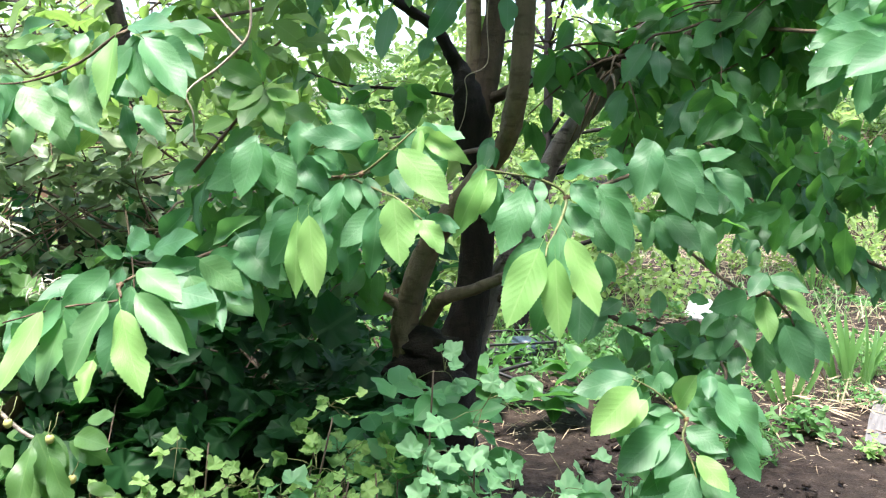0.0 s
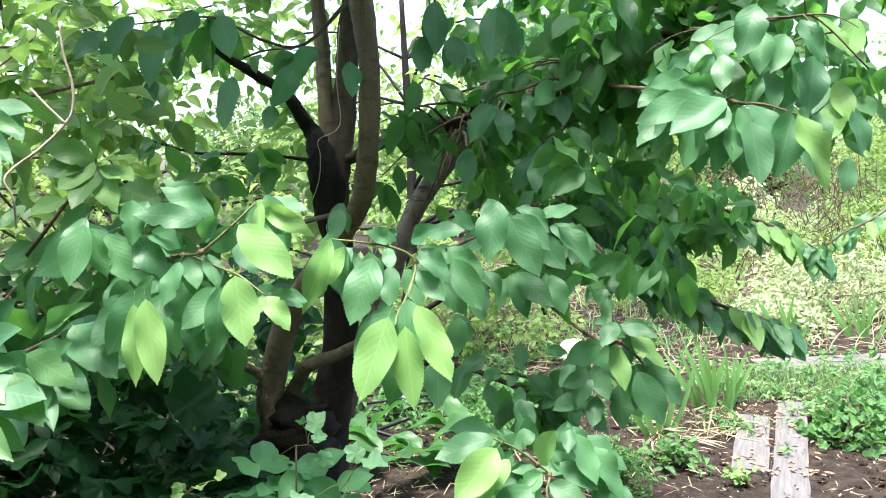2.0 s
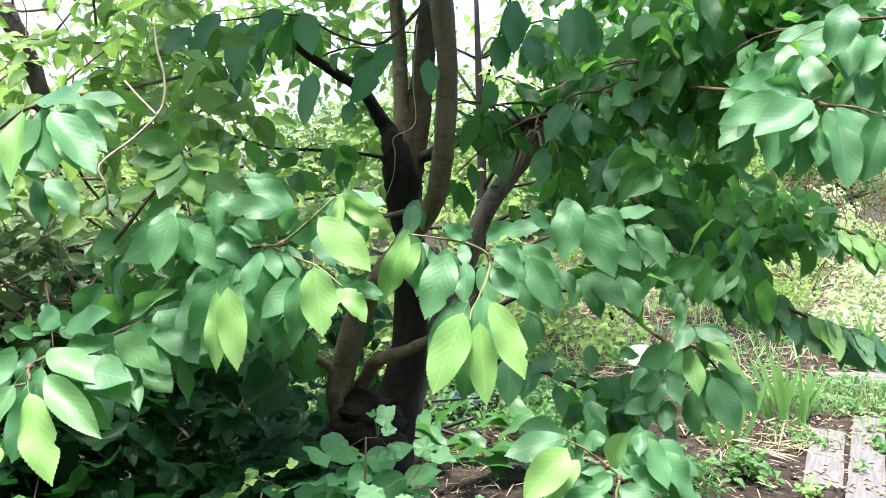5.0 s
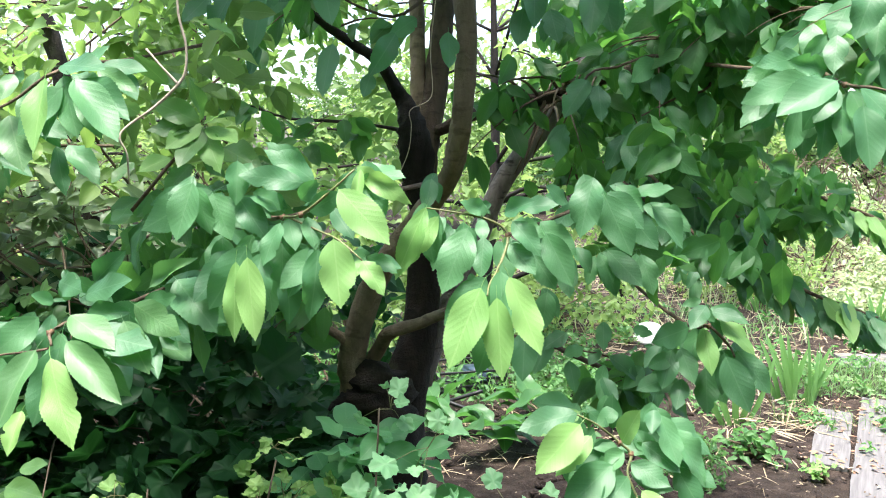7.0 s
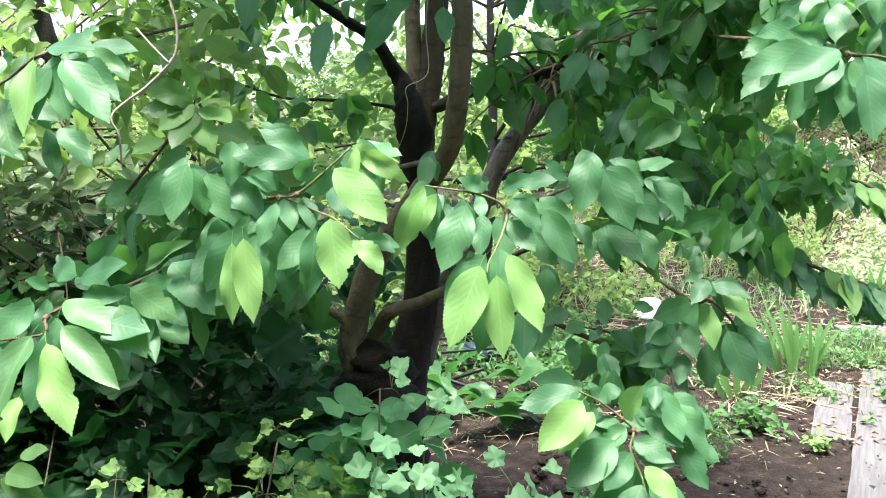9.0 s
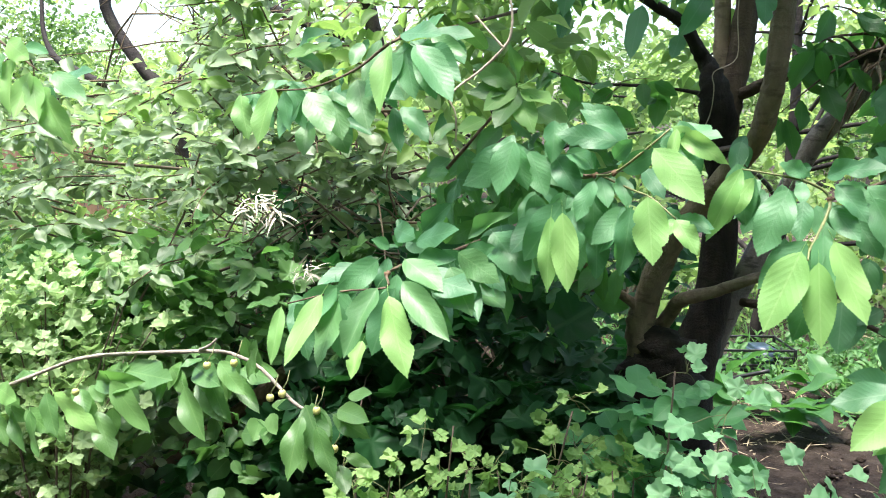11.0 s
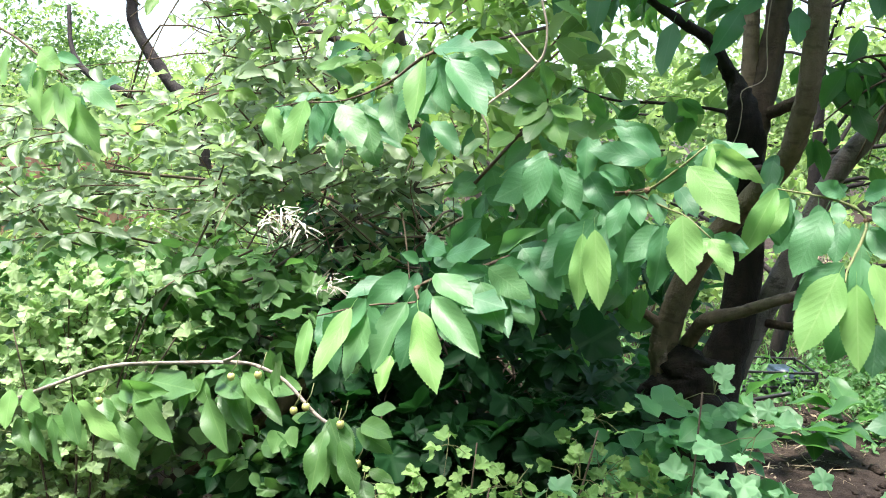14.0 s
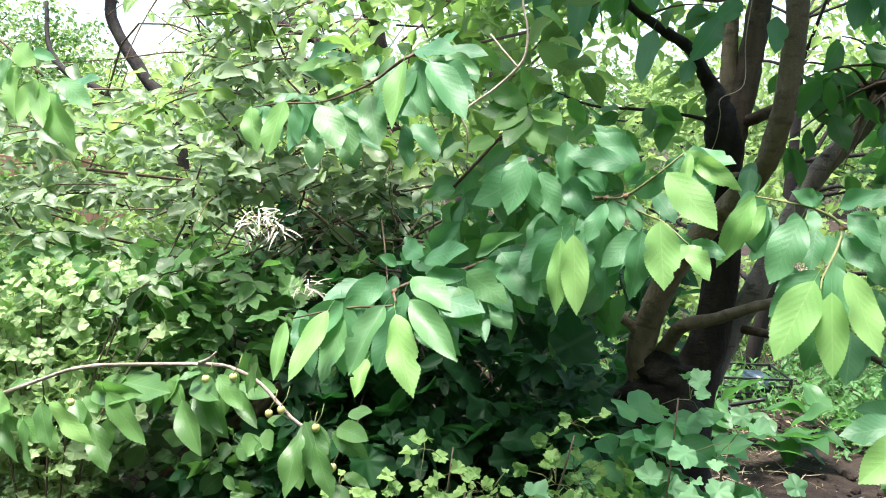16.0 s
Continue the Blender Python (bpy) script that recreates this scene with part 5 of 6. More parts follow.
old_at = Matrix.Translation((2.4, -3.6, 0))
OLD = [[(-2.907, 3.600, 2.147, 0.0453), (-2.810, 3.600, 1.955, 0.0429), (-2.699, 3.600, 1.708, 0.0477), (-2.569, 3.600, 1.544, 0.0525), (-2.411, 3.600, 1.190, 0.0573), (-2.355, 3.600, 0.132, 0.0620)] + [(-2.35, 3.6, -0.05, 0.07)], [(-3.587, 3.900, 2.120, 0.0155), (-3.391, 3.800, 1.865, 0.0227), (-3.161, 3.700, 1.711, 0.0294), (-2.669, 3.600, 1.542, 0.0310)]]
for k, rows in enumerate(OLD):
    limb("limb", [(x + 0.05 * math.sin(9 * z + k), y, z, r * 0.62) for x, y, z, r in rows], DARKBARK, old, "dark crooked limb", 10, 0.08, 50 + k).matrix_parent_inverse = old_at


def thicket(name, label, category, box_lo, box_hi, clumps, per, size, width, kinds, mat, seed, spread=0.05, droop=0.35, parent=None, at=None, hole=None, density=None):
    """A leafy mass: clumps of leaves within a box, thinned by a slow noise so that gaps stay."""
    g = np.random.default_rng(seed)
    c = in_box(g, clumps, box_lo, box_hi)
    if density is not None:
        keep = np.array([noise.noise(Vector(q) * 2.2 + Vector((seed, 0, 0))) for q in c]) > density
        c = c[keep]
    if hole is not None:
        c = c[~hole(c)]
    a, w, f = rosettes(g, c, per, spread, droop)
    ob = cloud(name, kinds, a, w, f, size * (0.65 + 0.7 * g.random(len(a))), width * (0.85 + 0.3 * g.random(len(a))), mat, parent, label)
    if parent is None:
        tagged(ob, label, category, kind="stuff")
    elif at is not None:
        ob.matrix_parent_inverse = at
    return ob


def open_sky(c):
    """Where the boughs leave the sky open, to the west above head height, and the brushwood bare."""
    turn = np.degrees(np.arctan2(c[:, 0], c[:, 1]))
    rise = (c[:, 2] - 1.5) / np.hypot(c[:, 0], c[:, 1])
    heap = (np.abs(c[:, 0] + 0.98) < 0.3) & (c[:, 2] < 1.27) & (c[:, 1] < 2.6)
    return (turn < -33) & (rise > 0.03) & (np.arange(len(c)) % 9 > 0) | heap


def apple_shoots(n, lo, hi, reach, size, seed, mat, label="", out=(-0.25, -0.75, 0.15), hole=None, width=0.52):
    """Slender shoots that arch out of the crown, each with small rosettes of leaves along it and a tuft at its tip."""
    g = np.random.default_rng(seed)
    start = in_box(g, n, lo, hi)
    if hole is not None:
        start = start[~hole(start)]
    pieces, A, W, F, L = [], [], [], [], []
    for o in start:
        d = unit(np.array(out) + 0.55 * g.standard_normal(3) * (1, 0.7, 0.7))
        ln = reach * (0.55 + 0.75 * g.random())
        run = smooth_path([(*(o + d * ln * q + np.array([0, 0, -0.22 * ln * q * q]) + 0.012 * g.standard_normal(3)), 0.0042 - 0.003 * q) for q in (0, 0.33, 0.66, 1.0)], 3)
        pieces.append(tube(run, 4))
        knots = max(3, int(ln / 0.065))
        for k in range(knots):
            at = run[min(len(run) - 1, int((0.15 + 0.85 * (k + 1) / knots) * (len(run) - 1))), :3]
            last = k == knots - 1
            turn = g.random() * 6.28
            for q in range(6 if last else 4):
                a = turn + q * 2.1 + 0.4 * g.normal()
                w = unit(np.array([math.cos(a), math.sin(a) * 0.8 - 0.1, (0.35 if last else -0.12) + 0.35 * g.normal()]) + 0.45 * d)
                A.append(at + w * 0.016), W.append(w)
                F.append(np.array([0.0, -0.55, 0.85]) + 0.35 * g.standard_normal(3))
                L.append(size * (0.55 + 0.65 * g.random()) * (0.8 if last else 1.0))
    v, f = merge(pieces)
    twigs = put("twig_growth", mesh("twig_growth", v, f, TWIG), apple)
    twigs["kind"], twigs.matrix_parent_inverse = "stuff", apple_at
    A, W, F, L = np.array(A), np.array(W), np.array(F), np.array(L)
    if hole is not None:
        keep = ~hole(A)
        A, W, F, L = A[keep], W[keep], F[keep], L[keep]
    ob = cloud("crown", APPLES, A, W, F, L, width * (0.85 + 0.3 * g.random(len(A))), mat, apple, label)
    ob.matrix_parent_inverse = apple_at


apple_shoots(125, (-2.55, 2.25, 1.0), (-0.9, 3.2, 1.95), 0.5, 0.075, 61, APPLE, "pale green apple leaves in rosettes along the shoots", hole=open_sky)
apple_shoots(30, (-1.6, 2.2, 1.5), (-0.55, 2.9, 2.1), 0.45, 0.07, 65, BACKLITAPPLE, "", (0.1, -0.8, 0.1), hole=open_sky)
thicket("crown", "", "", (-2.6, 2.6, 0.95), (-0.75, 3.5, 2.25), 260, 6, 0.075, 0.52, APPLES, APPLE, 67, 0.05, 0.25, apple, apple_at, hole=open_sky, density=-0.1)
thicket("crown", "", "", (-0.95, 2.5, 1.35), (0.1, 3.6, 2.3), 225, 6, 0.07, 0.52, APPLES, BACKLITAPPLE, 62, 0.05, 0.3, apple, apple_at, density=-0.05)
thicket("crown", "sparse bright leaves", "", (-4.2, 2.6, 0.8), (-2.0, 4.6, 1.85), 420, 6, 0.075, 0.55, MID, BRIGHT, 63, 0.06, 0.3, old, old_at, hole=open_sky, density=-0.05)


thicket("crown", "larger pale apple leaves", "", (-0.85, 1.62, 1.42), (-0.28, 2.15, 1.85), 44, 6, 0.066, 0.55, APPLES, BACKLITAPPLE, 64, 0.05, 0.35, apple, apple_at)


SHOOT_ROWS = [
    (-0.296, 1.500, 1.555, -0.367, 1.475, 1.594, 0.50, 2),
    (-0.296, 1.500, 1.555, -0.349, 1.475, 1.514, 0.56, 2),
    (-0.293, 1.500, 1.560, -0.292, 1.475, 1.625, 0.36, 1),
    (-0.287, 1.500, 1.555, -0.249, 1.475, 1.576, 0.72, 2),
    (-0.292, 1.500, 1.549, -0.328, 1.475, 1.481, 0.56, 2),
    (-0.282, 1.500, 1.549, -0.226, 1.475, 1.527, 0.67, 2),
    (-0.301, 1.500, 1.549, -0.378, 1.475, 1.549, 0.46, 2),
    (-0.286, 1.500, 1.541, -0.264, 1.475, 1.481, 0.62, 2),
    (-0.352, 1.500, 1.620, -0.399, 1.475, 1.668, 0.49, 2),
    (-0.257, 1.600, 1.702, -0.296, 1.575, 1.747, 0.54, 2),
    (-0.413, 1.500, 1.486, -0.446, 1.475, 1.454, 0.70, 2),
    (-0.437, 1.600, 1.573, -0.464, 1.575, 1.596, 0.72, 2),
    (-0.283, 1.600, 1.513, -0.209, 1.575, 1.482, 0.58, 2),
    (-0.366, 1.550, 1.494, -0.414, 1.525, 1.471, 0.62, 2),
    (-0.404, 1.600, 1.652, -0.340, 1.575, 1.621, 0.54, 2),
]
twig = twig_part("twig", [(-0.493, 1.700, 1.385, 0.0039), (-0.393, 1.600, 1.468, 0.0032), (-0.307, 1.520, 1.546, 0.0020), (-0.293, 1.500, 1.565, 0.0015)], TWIG, apple, "young apple shoot with broad pale leaves")
twig.matrix_parent_inverse = apple_at
# Every other leaf takes the brighter young colour so the whorl looks sunlit.
leaves(twig, [(*r[:7], 1 if k % 2 else 2) for k, r in enumerate(SHOOT_ROWS)], 66, 0.5)


def sticks(name, label, n, lo, hi, length, radius, mat, seed, up=0.3, parent=None, hole=None):
    g = np.random.default_rng(seed)
    pieces = []
    start = in_box(g, n, lo, hi)
    if hole is not None:
        start = start[~hole(start)]
    for o in start:
        d = unit(np.array([g.normal(), 0.6 * g.normal(), up + 0.6 * g.normal()]))
        ln = length * (0.4 + g.random())
        b = 0.12 * ln * g.standard_normal(3)
        r = radius * (0.5 + g.random())
        pieces.append(tube(smooth_path([(*(o - d * ln / 2), r), (*(o + b), r * 0.9), (*(o + d * ln / 2), r * 0.5)], 3), 5))
    v, f = merge(pieces)
    return put(name, mesh(name, v, f, mat), parent)


tagged(sticks("brush_pile", "", 190, (-1.75, 2.35, 0.15), (-0.45, 3.0, 1.2), 0.6, 0.004, STICK, 71, 0.15), "heap of thin dead brown sticks under the trees", "brushwood", kind="stuff")
ob = sticks("twig_mass", "", 110, (-2.7, 2.4, 1.1), (-0.5, 3.6, 2.3), 0.5, 0.0035, TWIG, 72, 0.7, apple, open_sky)
ob.matrix_parent_inverse = apple_at
ob["kind"] = "stuff"
v, f = tube(smooth_path([(-1.653, 2.200, 0.321, 0.0292), (-1.437, 2.200, 0.488, 0.0277), (-1.274, 2.200, 0.613, 0.0262), (-1.158, 2.200, 0.726, 0.0219)], 4), 12, 0.06, 4)
tagged(put("log", mesh("log", v, f, TWIG)), "fallen mossy brown branch leaning in the undergrowth", "log")

# withered blossom in the apple tree
g = np.random.default_rng(77)
c = np.array([[-1.065, 1.9, 1.27], [-1.03, 1.92, 1.24], [-1.09, 1.88, 1.25], [-0.93, 1.9, 1.1]])
a, w, f = rosettes(g, c, 34, 0.02, 0.2)
tagged(cloud("withered_blossom", GRASS, a, w, f, 0.034 * (0.4 + g.random(len(a))), 0.13, PALE), "cluster of withered pale blossom on a twig", "blossom", kind="stuff")


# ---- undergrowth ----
thicket("creeper", "creeper covering the ground under the tree, shade in its leaf colour", "creeper", (-1.5, 1.98, 0.10), (-0.08, 2.7, 0.78), 640, 3, 0.100, 1.0, HOPS + FINGERS + HOPS, SHADECREEPER, 81, 0.05, 0.3, density=-0.12)
# One creeper in two colours: shaded here, lit on the next line.
thicket("creeper", "creeper leaves in the shaded colour climbing in the brushwood", "creeper", (-0.95, 2.05, 0.7), (-0.35, 2.6, 1.1), 55, 3, 0.095, 1.0, HOPS + FINGERS, SHADECREEPER, 82, 0.05, 0.2)
thicket("creeper", "green creeper leaves over the edge of the brushwood", "creeper", (-1.8, 2.05, 0.7), (-0.95, 2.6, 1.1), 75, 3, 0.088, 1.0, HOPS + FINGERS, VINE, 85, 0.05, 0.2)
thicket("creeper", "mid-green rounded leaves climbing below the bough", "creeper", (-2.3, 1.95, 0.15), (-0.95, 2.3, 1.12), 520, 3, 0.066, 0.72, NEAR + HOPS[:1], VINE, 84, 0.045, 0.3, density=-0.22)
# Dark leaf fill put where deep shade shows behind the creeper.
thicket("undergrowth", "near-black leaf fill standing for the deep shade behind the creeper", "undergrowth", (-1.7, 2.75, 0.1), (-0.05, 3.6, 1.2), 620, 4, 0.09, 0.6, NEAR, SHADECREEPER, 83, 0.05, 0.2)


def currant(label, at, stems, height, size, seed, lean=0.25, mat=CURRANT, tufts=(0.55, 0.68, 0.8, 0.9, 1.0), per=7):
    """A currant bush: thin stems with lobed leaves in tufts."""
    g = np.random.default_rng(seed)
    bush = thing("currant_bush", (at[0], at[1], 0), label, "bush", "currant bushes")
    pieces, tops = [], []
    for k in range(stems):
        a = g.random() * 6.28
        reach = lean * (0.3 + g.random())
        top = np.array([math.cos(a) * reach, math.sin(a) * reach * 0.7, height * (0.72 + 0.3 * g.random())])
        run = smooth_path([(0, 0, -0.02, 0.0045), (*(top * (0.25, 0.25, 0.33) + 0.012 * g.standard_normal(3)), 0.0038), (*(top * (0.55, 0.55, 0.66) + 0.015 * g.standard_normal(3)), 0.003), (*top, 0.0018)], 4)
        pieces.append(tube(run, 5))
        for s in tufts:
            tops.append(run[int(s * (len(run) - 1)), :3] + 0.02 * g.standard_normal(3))
    a, w, f = rosettes(g, np.array(tops), per, 0.03 + 0.35 * size, 0.0)
    stalks = [tube([(*tops[i // per], 0.0009), (*((tops[i // per] + q) / 2 + (0, 0, 0.006)), 0.0008), (*(q + 0.1 * size * w[i]), 0.0008)], 3) for i, q in enumerate(a)]
    sv, sf = merge(stalks)
    put("petiole_growth", mesh("petiole_growth", sv, sf, SHOOT), bush)["kind"] = "stuff"
    v, f2 = merge(pieces)
    put("stem", mesh("stem", v, f2, STICK), bush)
    cloud("foliage", LOBES, a, w, f, size * (0.55 + 0.8 * g.random(len(a))), 0.95, mat, bush)
    return bush


currant("currant bush with bright lobed leaves", (0.11, 1.50), 2, 0.95, 0.058, 91, 0.07, BLUECURRANT, (0.72, 0.86, 1.0), 5)
currant("currant bush with bright lobed leaves", (0.33, 1.50), 4, 0.84, 0.060, 92, 0.12, BLUECURRANT, (0.72, 0.86, 1.0), 5)
currant("currant bush with small young leaves", (-0.30, 1.52), 6, 0.93, 0.030, 93, 0.18)
currant("currant bush with small young leaves", (-0.08, 1.60), 5, 0.80, 0.036, 94, 0.14)
currant("low currant bush with yellow-green leaves", (-0.62, 1.62), 5, 0.76, 0.036, 95, 0.2)
currant("currant bush with small young leaves", (-0.46, 1.50), 6, 0.86, 0.032, 101, 0.16)
currant("currant bush with bright lobed leaves", (0.20, 1.60), 3, 0.82, 0.060, 102, 0.13, BLUECURRANT, (0.72, 0.86, 1.0), 5)
currant("currant bush with small young leaves", (-0.16, 1.44), 7, 0.88, 0.034, 103, 0.14)
currant("currant bush with bright lobed leaves", (0.46, 1.62), 4, 0.84, 0.056, 104, 0.1, BLUECURRANT, (0.72, 0.86, 1.0), 5)
currant("currant bush with bright lobed leaves", (-0.16, 1.37), 4, 0.86, 0.05, 105, 0.1, BLUECURRANT, (0.72, 0.86, 1.0), 5)
currant("currant bush with bright lobed leaves", (0.02, 1.36), 4, 0.84, 0.05, 106, 0.1, BLUECURRANT, (0.72, 0.86, 1.0), 5)
currant("single currant shoot before the trunk", (0.005, 1.68), 1, 1.13, 0.044, 96, 0.01, BLUECURRANT, (0.72, 0.86, 1.0), 5)
currant("currant bush with pale lobed leaves", (-1.66, 1.80), 16, 1.08, 0.045, 97, 0.26, PALECURRANT)
thicket("low_shrub", "low shrub with rounded green leaves below the tree", "shrub", (-0.22, 1.70, 0.35), (0.02, 2.0, 0.78), 46, 5, 0.078, 0.62, NEAR, LOWLEAF, 99, 0.05, 0.2)
thicket("low_shrub", "low shrub with rounded green leaves beside the trunk", "shrub", (-0.05, 1.72, 0.50), (0.10, 1.95, 0.90), 20, 5, 0.075, 0.66, NEAR, LOWLEAF, 98, 0.05, 0.2)
thicket("currant_bush", "currant foliage with pale lobed leaves", "bush", (-2.25, 1.72, 0.45), (-1.56, 2.05, 1.08), 170, 4, 0.044, 0.95, LOBES, PALECURRANT, 107, 0.045, 0.15)
thicket("low_shrub", "undergrowth of pale green leaves", "shrub", (-2.5, 1.98, 0.2), (-1.55, 2.6, 0.80), 200, 5, 0.065, 0.6, NEAR, APPLE, 100, 0.05, 0.2)


def rosette_plant(name, label, category, at, n, length, width, seed, mat=BROAD, upright=0.9, group=""):
    """A clump of long arching leaves from one root."""
    g = random.Random(seed)
    plant = thing(name, at, label, category, group)
    shapes = []
    for k in range(3):
        v, f, u = blade(12, 2, 0.22, 0.14 + 0.16 * k, 0.08, 0.0, 0.6, phase=k)
        shapes.append(mesh("leaf", v, f, mat, u))
    for k in range(n):
        a, e = g.uniform(0, 6.28), g.uniform(upright - 0.35, upright + 0.4)
        ln = length * g.uniform(0.6, 1.15)
        m = pose(0, 0, 0.0, 0, 0, math.degrees(a)) @ pose(0.35 * ln * math.cos(e), 0, 0.55 * ln * math.sin(e) + 0.01, g.uniform(-25, 25), -math.degrees(e) + 25, 0) @ Matrix.Diagonal((ln, ln * width, ln, 1))
        put("leaf", shapes[k % 3], plant, "", m)
    return plant


for k, (x, y, n, ln) in enumerate(((0.24, 4.25, 7, 0.27), (0.43, 4.40, 10, 0.26), (0.66, 4.65, 7, 0.24), (0.10, 4.7, 6, 0.25))):
    rosette_plant("plantain_lily", "clump of broad stalked green leaves on bare dark soil", "plant", (x, y, 0), n, ln, 0.52, 110 + k, BROAD, 0.85, "broad-leaved plants")


def iris(at, n, height, seed, label="clump of upright sword-shaped iris leaves"):
    g = np.random.default_rng(seed)
    plant = thing("iris", at, label, "plant", "irises")
    for k in range(n):
        s = (k / max(1, n - 1) - 0.5)
        v, f, u = blade(10, 1, 0.02, 0.12 + 0.3 * abs(s), 0.0, profile=((0, 0.8), (0.3, 1.0), (0.7, 0.8), (0.92, 0.35), (1, 0)))
        h = height * (0.65 + 0.45 * g.random())
        m = pose(0.16 * s + 0.02 * g.normal(), 0.05 * g.normal(), -0.01, 0, 0, 25 * g.normal()) @ pose(0, 0, 0, 90 + 10 * g.normal(), -90 + 62 * s, 0) @ Matrix.Diagonal((h, 0.036, h, 1))
        put("leaf", mesh("leaf", v, f, BLADE, u), plant, "", m)
    return plant


iris((2.31, 5.23, 0), 14, 0.46, 121)
iris((1.80, 4.72, 0), 6, 0.45, 122)
iris((3.75, 7.1, 0), 11, 0.42, 123)
iris((4.45, 7.2, 0), 11, 0.42, 124)
iris((3.2, 8.3, 0), 9, 0.42, 126)


def tufts(name, label, lo, hi, n, height, seed, mat=BLADE, width=0.06, density=None):
    g = np.random.default_rng(seed)
    p = in_box(g, n, (*lo, 0), (*hi, 0))
    if density is not None:
        p = p[np.array([noise.noise((q[0] * 1.6, q[1] * 1.6, seed)) for q in p]) > density]
    w = np.array([0, 0, 1.0]) + 0.45 * g.standard_normal((len(p), 3)) * (1, 1, 0)
    f = g.standard_normal((len(p), 3)) * (1, 1, 0.1)
    return tagged(cloud(name, GRASS, p, w, f, height * (0.4 + g.random(len(p))), width, mat), label, "grass", kind="stuff")


tufts("grass", "tufts of fresh green grass beside the boards", (2.45, 5.3), (4.2, 6.0), 2000, 0.10, 131, PALEBLADE, 0.05, -0.15)
tufts("grass", "thin grass growing on the bed", (0.6, 4.6), (4.6, 6.0), 2300, 0.09, 132, PALEBLADE, 0.035, 0.05)
tufts("grass", "tall grass along the far beds", (1.0, 6.7), (9.5, 13.5), 5200, 0.2, 133, SUNPALE, 0.045, 0.0)
tufts("grass", "pale sunlit grass at the end of the garden", (3.0, 12.5), (16.0, 24.0), 6000, 0.34, 137, SUNPALE, 0.06)
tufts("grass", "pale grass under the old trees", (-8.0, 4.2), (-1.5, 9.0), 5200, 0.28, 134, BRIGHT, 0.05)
tufts("grass", "grass behind the tree", (-1.5, 5.0), (1.2, 9.0), 3600, 0.13, 135, BLADE, 0.05)
# Unseen ground grassed over to lessen light bouncing off the bare soil.
tufts("grass", "added rough grass on the unseen ground behind the viewpoint", (-9.0, -8.0), (9.0, 1.2), 9000, 0.2, 136, BLADE, 0.08)


def litter(name, label, lo, hi, n, length, width, mat, seed, density=None):
    g = np.random.default_rng(seed)
    p = in_box(g, n, (*lo, 0.012), (*hi, 0.03))
    if density is not None:
        p = p[np.array([noise.noise((q[0] * 1.3, q[1] * 1.3, seed)) for q in p]) > density]
    w = g.standard_normal((len(p), 3)) * (1, 1, 0.12)
    f = np.array([0, 0, 1.0]) + 0.3 * g.standard_normal((len(p), 3))
    return tagged(cloud(name, FLAT, p, w, f, length * (0.3 + 1.2 * g.random(len(p))), width, mat), label, "litter", kind="stuff")


litter("straw_litter", "scattered straw and dry stalks on the soil", (0.0, 3.2), (4.5, 6.2), 1700, 0.07, 0.07, STRAW, 141, -0.05)
litter("straw_litter", "heap of pale dry iris stalks", (1.6, 4.5), (2.4, 5.15), 110, 0.14, 0.06, STRAW, 145)
litter("straw_litter", "pale straw mulch over the far beds", (1.0, 6.0), (9.0, 14.0), 12000, 0.17, 0.06, STRAW, 144)
litter("leaf_litter", "dry pale leaf bits on the soil", (0.0, 3.0), (4.5, 7.0), 1000, 0.028, 0.34, STRAW, 142)
litter("leaf_litter", "brown leaf bits on the soil", (-0.5, 2.8), (4.5, 6.5), 2400, 0.016, 0.5, STICK, 143)


def clods(label, lo, hi, n, size, seed, density=None):
    """Loose lumps of earth of uneven shape, half sunk in the bed."""
    g = np.random.default_rng(seed)
    ball = bmesh.new()
    bmesh.ops.create_icosphere(ball, subdivisions=1, radius=1.0)
    bv = np.array([v.co for v in ball.verts])
    bf = [tuple(v.index for v in f.verts) for f in ball.faces]
    ball.free()
    p = in_box(g, n, (*lo, 0), (*hi, 0))
    if density is not None:
        p = p[np.array([noise.noise((q[0] * 1.9, q[1] * 1.9, seed)) for q in p]) > density]
    pieces = []
    for q in p:
        r = size * (0.25 + 0.9 * g.random() ** 2.2)
        pieces.append((q + (0, 0, 0.1 * r) + bv * (1 + 0.28 * g.standard_normal((len(bv), 1))) * r * (1, 0.8 + 0.5 * g.random(), 0.6), bf))
    v, f = merge(pieces)
    return tagged(put("soil_clods", mesh("soil_clods", v, f, SOIL)), label, "soil", kind="stuff")


clods("loose dark clods of dug garden soil", (-0.2, 3.1), (2.9, 5.1), 700, 0.026, 146, -0.05)
litter("leaf_litter", "drift of red-brown dry leaf bits between the boards", (1.9, 3.9), (2.75, 5.2), 300, 0.035, 0.45, RUST, 147, -0.1)
litter("straw_litter", "matted pale dry iris leaves by the path", (1.7, 4.55), (2.28, 5.2), 90, 0.2, 0.045, STRAW, 148)
litter("straw_litter", "short straw scattered under the tree", (-0.1, 3.3), (1.6, 4.9), 420, 0.13, 0.045, STRAW, 149, 0.0)


thicket("weeds", "low seedling weeds scattered over the bed", "weeds", (0.7, 4.2, 0.015), (2.3, 5.3, 0.05), 520, 4, 0.035, 0.5, MID, BROAD2, 156, 0.02, -0.3, density=0.08)
thicket("weeds", "low seedling weeds along the boards", "weeds", (2.55, 4.5, 0.015), (3.9, 6.0, 0.06), 380, 4, 0.04, 0.5, MID, PALEBLADE, 157, 0.02, -0.3, density=0.0)
